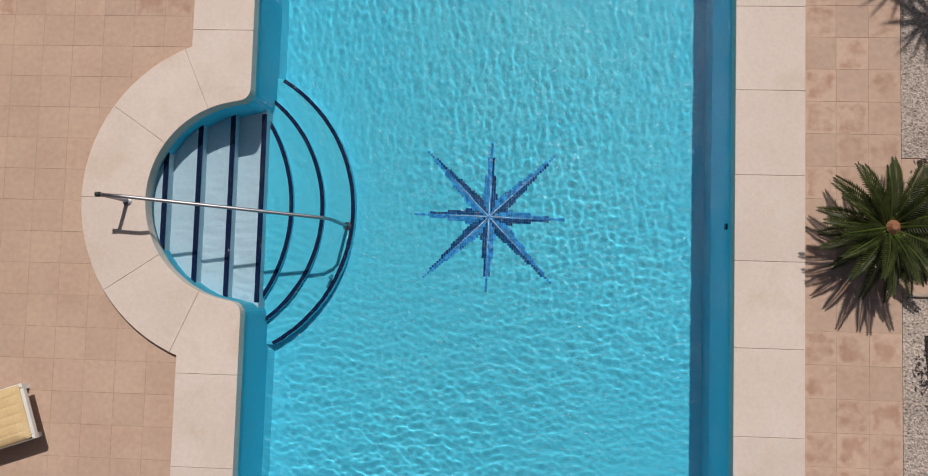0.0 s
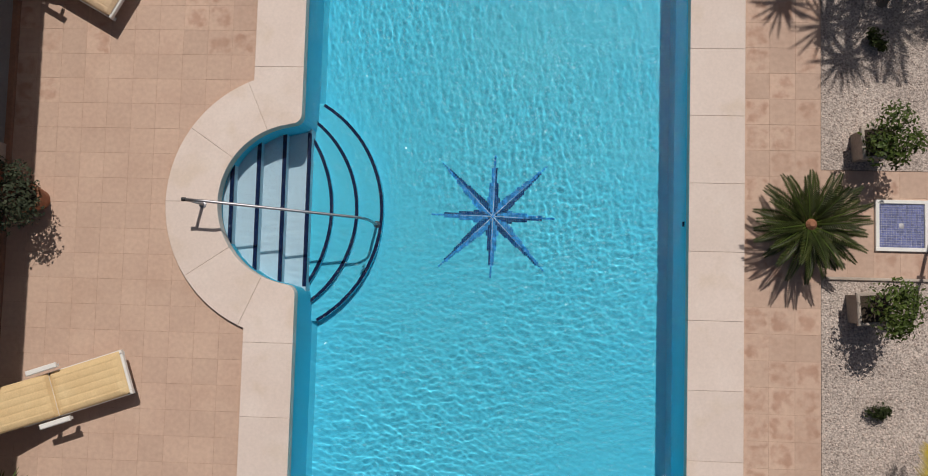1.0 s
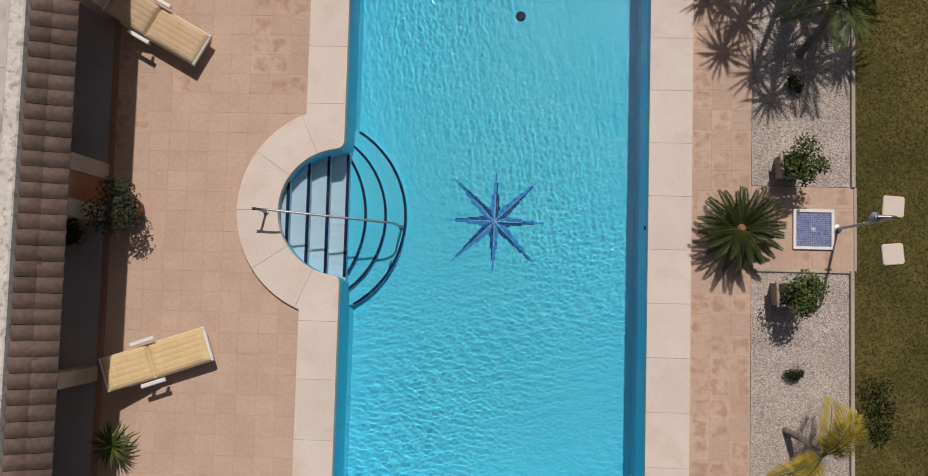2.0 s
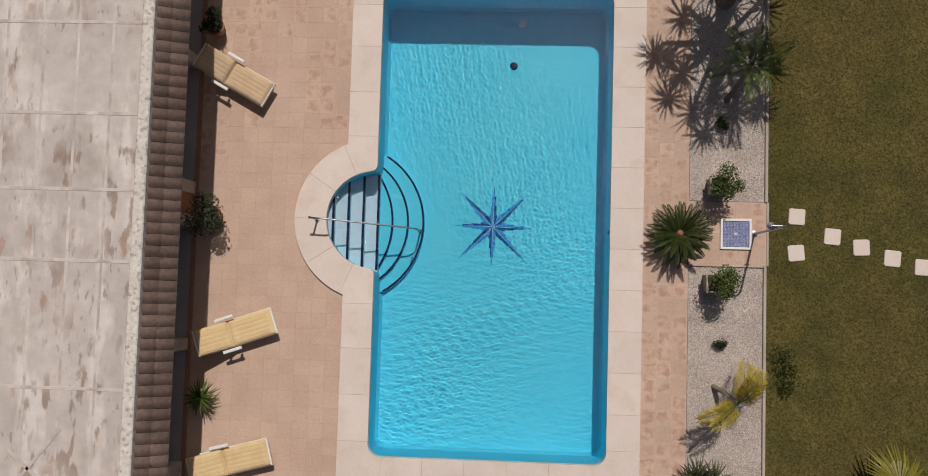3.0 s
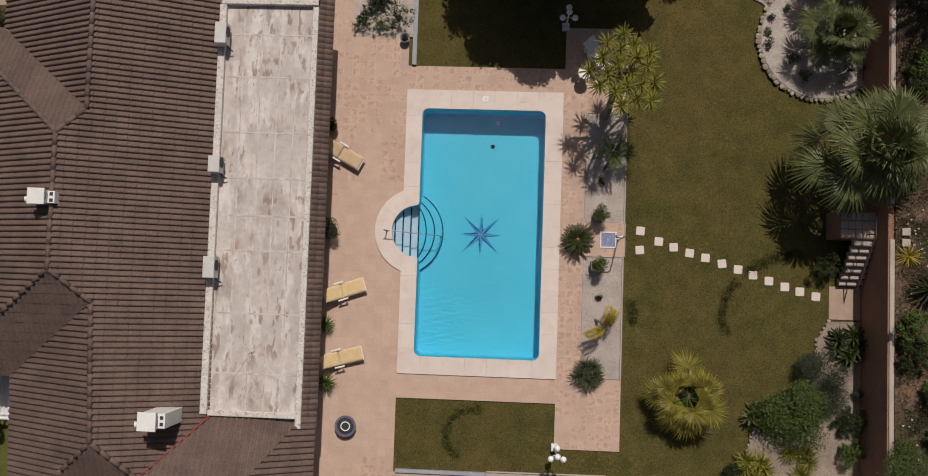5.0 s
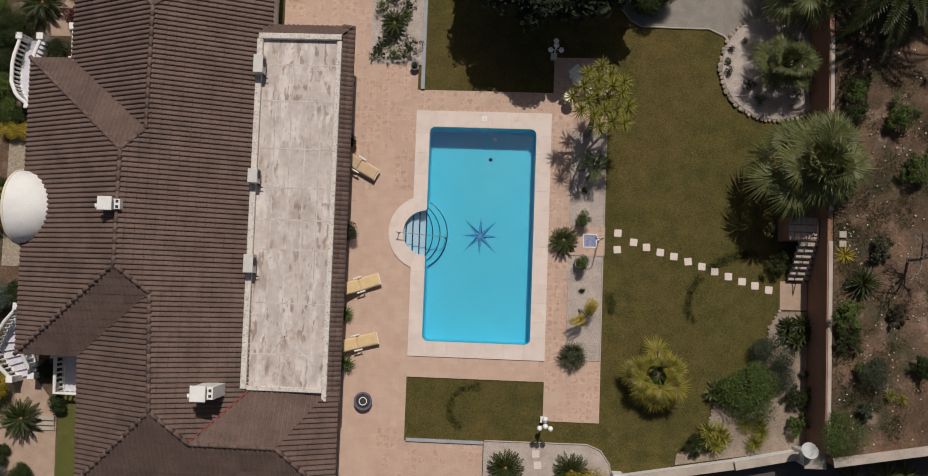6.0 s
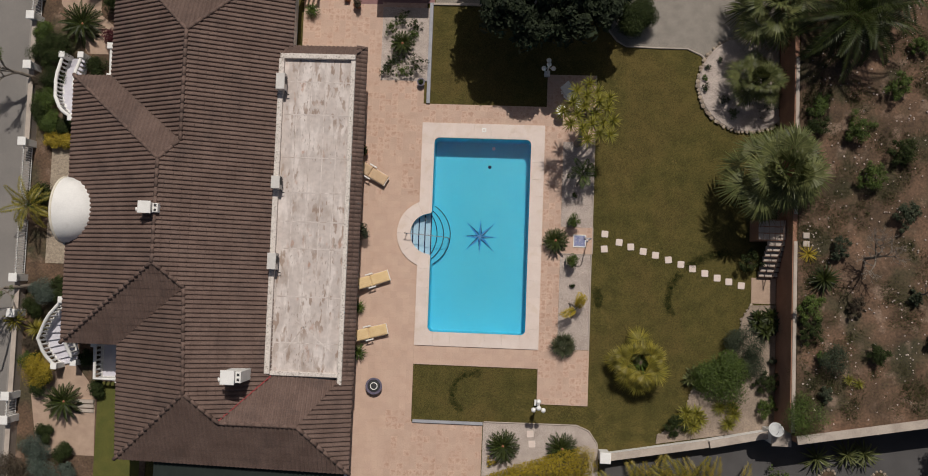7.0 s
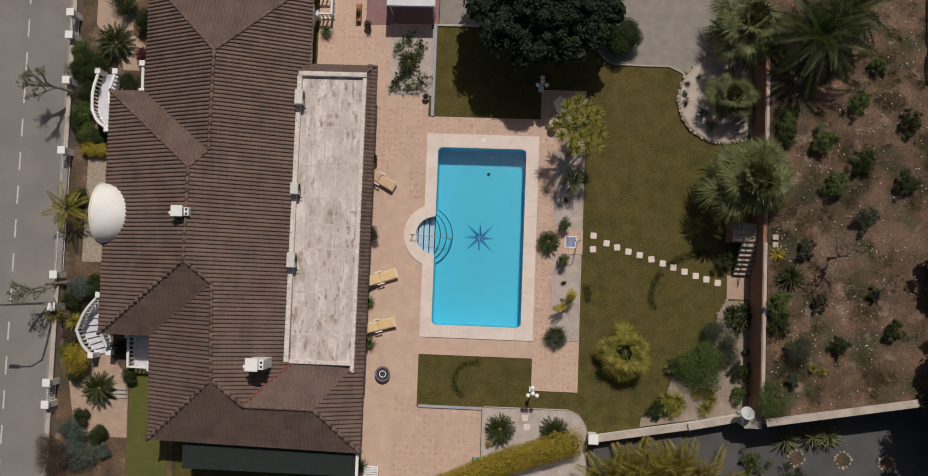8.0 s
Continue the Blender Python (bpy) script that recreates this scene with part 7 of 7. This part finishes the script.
steps = thing("path_steps", pose(-19.95, -9.5, 0.0), "three low pale steps in the front path", "steps")
for i in range(3):
    part("step", Mesh().box(-0.45, 0.45, -0.3 + i * 0.24, -0.12 + i * 0.24, 0.0, 0.08 + 0.05 * i, 0.01), M["concrete"], steps)
cycad(-21.2, 10.4, 0.0, 1.0, 64, "large dark green cycad in the front garden")
cycad(-20.95, -9.25, 0.0, 0.85, 65, "large dark green cycad on the front path")
FRONT = [(-22.4, 9.2, 0.75, 1.2, "darkleaf", "dark green front garden bush"), (-22.5, 7.6, 0.6, 1.0, "darkleaf", "dark green front garden bush"), (-22.8, 6.4, 0.6, 1.0, "leaf", "green front garden bush"), (-20.25, 8.05, 0.55, 0.8, "darkleaf", "clipped dark green bush by the stair"),
         (-22.6, 5.2, 0.6, 0.9, "leaf", "green hedge plant by the street wall"), (-21.8, 5.0, 0.5, 0.7, "darkleaf", "dark green bush by the stair"), (-22.4, 4.25, 0.4, 0.6, "yellowleaf", "yellow-flowering low bush by the wall"), (-21.6, 4.2, 0.4, 0.6, "yellowleaf", "yellow-flowering low bush by the wall"),
         (-22.3, -3.6, 0.65, 1.0, "blueleaf", "grey-green rounded front garden bush"), (-21.4, -3.55, 0.6, 0.9, "darkleaf", "dark green rounded front garden bush"), (-22.2, -7.6, 0.85, 1.1, "hedge", "golden yellow rounded conifer by the path"), (-22.3, -8.3, 0.6, 0.8, "darkleaf", "dark green rounded front garden bush"),
         (-22.2, -11.7, 0.7, 0.9, "blueleaf", "blue-grey rounded front garden bush"), (-23.2, -12.9, 0.95, 1.2, "brownleaf", "brownish dense rounded bush"), (-21.7, -12.9, 0.75, 0.9, "blueleaf", "blue-grey feathery front garden bush"), (-20.85, -11.8, 0.5, 0.6, "darkleaf", "dark green rounded front garden bush"),
         (-21.9, -10.9, 0.45, 0.5, "darkleaf", "low dark green front garden bush"), (-20.6, -12.7, 0.4, 0.5, "blueleaf", "blue-grey low front garden bush"), (-19.5, 9.7, 0.4, 0.8, "redleaf", "dark red-leaved bush by the house"), (-19.3, -8.5, 0.4, 0.55, "darkleaf", "dark green bush below the balustrade"), (-19.95, -7.0, 0.35, 0.5, "darkleaf", "small clipped dark bush by the stair"),
         (-22.7, -6.3, 0.5, 0.7, "brownleaf", "dry brownish bush by the wall"), (-22.8, 1.2, 0.6, 0.9, "darkleaf", "dark green bush below a palm"),
         (-23.1, 9.8, 0.55, 1.0, "leaf", "green bush by the street wall"), (-23.1, 8.6, 0.55, 1.0, "darkleaf", "dark green bush by the street wall"), (-23.1, 7.2, 0.5, 0.9, "brownleaf", "dry brownish bush by the wall"), (-23.1, 5.6, 0.5, 0.9, "darkleaf", "dark green bush by the street wall"),
         (-21.6, 5.9, 0.4, 0.6, "darkleaf", "dark green bush by the stair"), (-22.9, -4.5, 0.5, 0.8, "darkleaf", "dark green bush by the street wall"), (-20.8, 12.6, 0.6, 1.0, "darkleaf", "dark green bush by the house wall"), (-19.4, 11.6, 0.55, 1.1, "darkleaf", "dark green bush by the house wall"), (-22.9, -7.2, 0.5, 0.7, "leaf", "green bush by the street wall")]
for k, (x, y, r, h, mat, lab) in enumerate(FRONT):
    shrub("front_bush", x, y, 0.0, r * 1.2, h * 1.1, mat, int(7000 * r), 0.07, 210 + k, lab, group="front garden bushes", compact=True)
sword_plant("yucca", -23.2, -5.6, 0.0, 1.1, 1.8, "palm", 240, "spiky green yucca by the street wall", n=44, heads=2)
feather_palm(-22.9, 0.7, 0.0, 1.3, 1.35, "palm", 241, "young palm with yellow-green leaves by the street", n=14, droop=1.2)
bare_tree(-23.2, 7.4, 0.0, 3.0, 0.9, 242, "pruned street tree with sparse leaf tufts", (-0.45, 0.05), 26)
bare_tree(-23.2, -3.4, 0.0, 3.0, 0.9, 243, "pruned street tree with sparse leaf tufts", (-0.45, -0.1), 26)
sl = thing("street_lamp", pose(-23.85, -4.6, 0.0), "grey street lamp reaching over the road", "street lamp")
part("pole", Mesh().tube([(0, 0, 0), (0, 0, 5.2), (-0.5, 0.02, 5.9), (-1.3, 0.02, 6.0)], [0.08, 0.05, 0.04, 0.035], 8), M["steel"], sl)
part("head", Mesh().box(-0.3, 0.3, -0.1, 0.1, 0, 0.09, 0.03), M["greyrail"], sl, at=pose(-1.5, 0.02, 5.95))
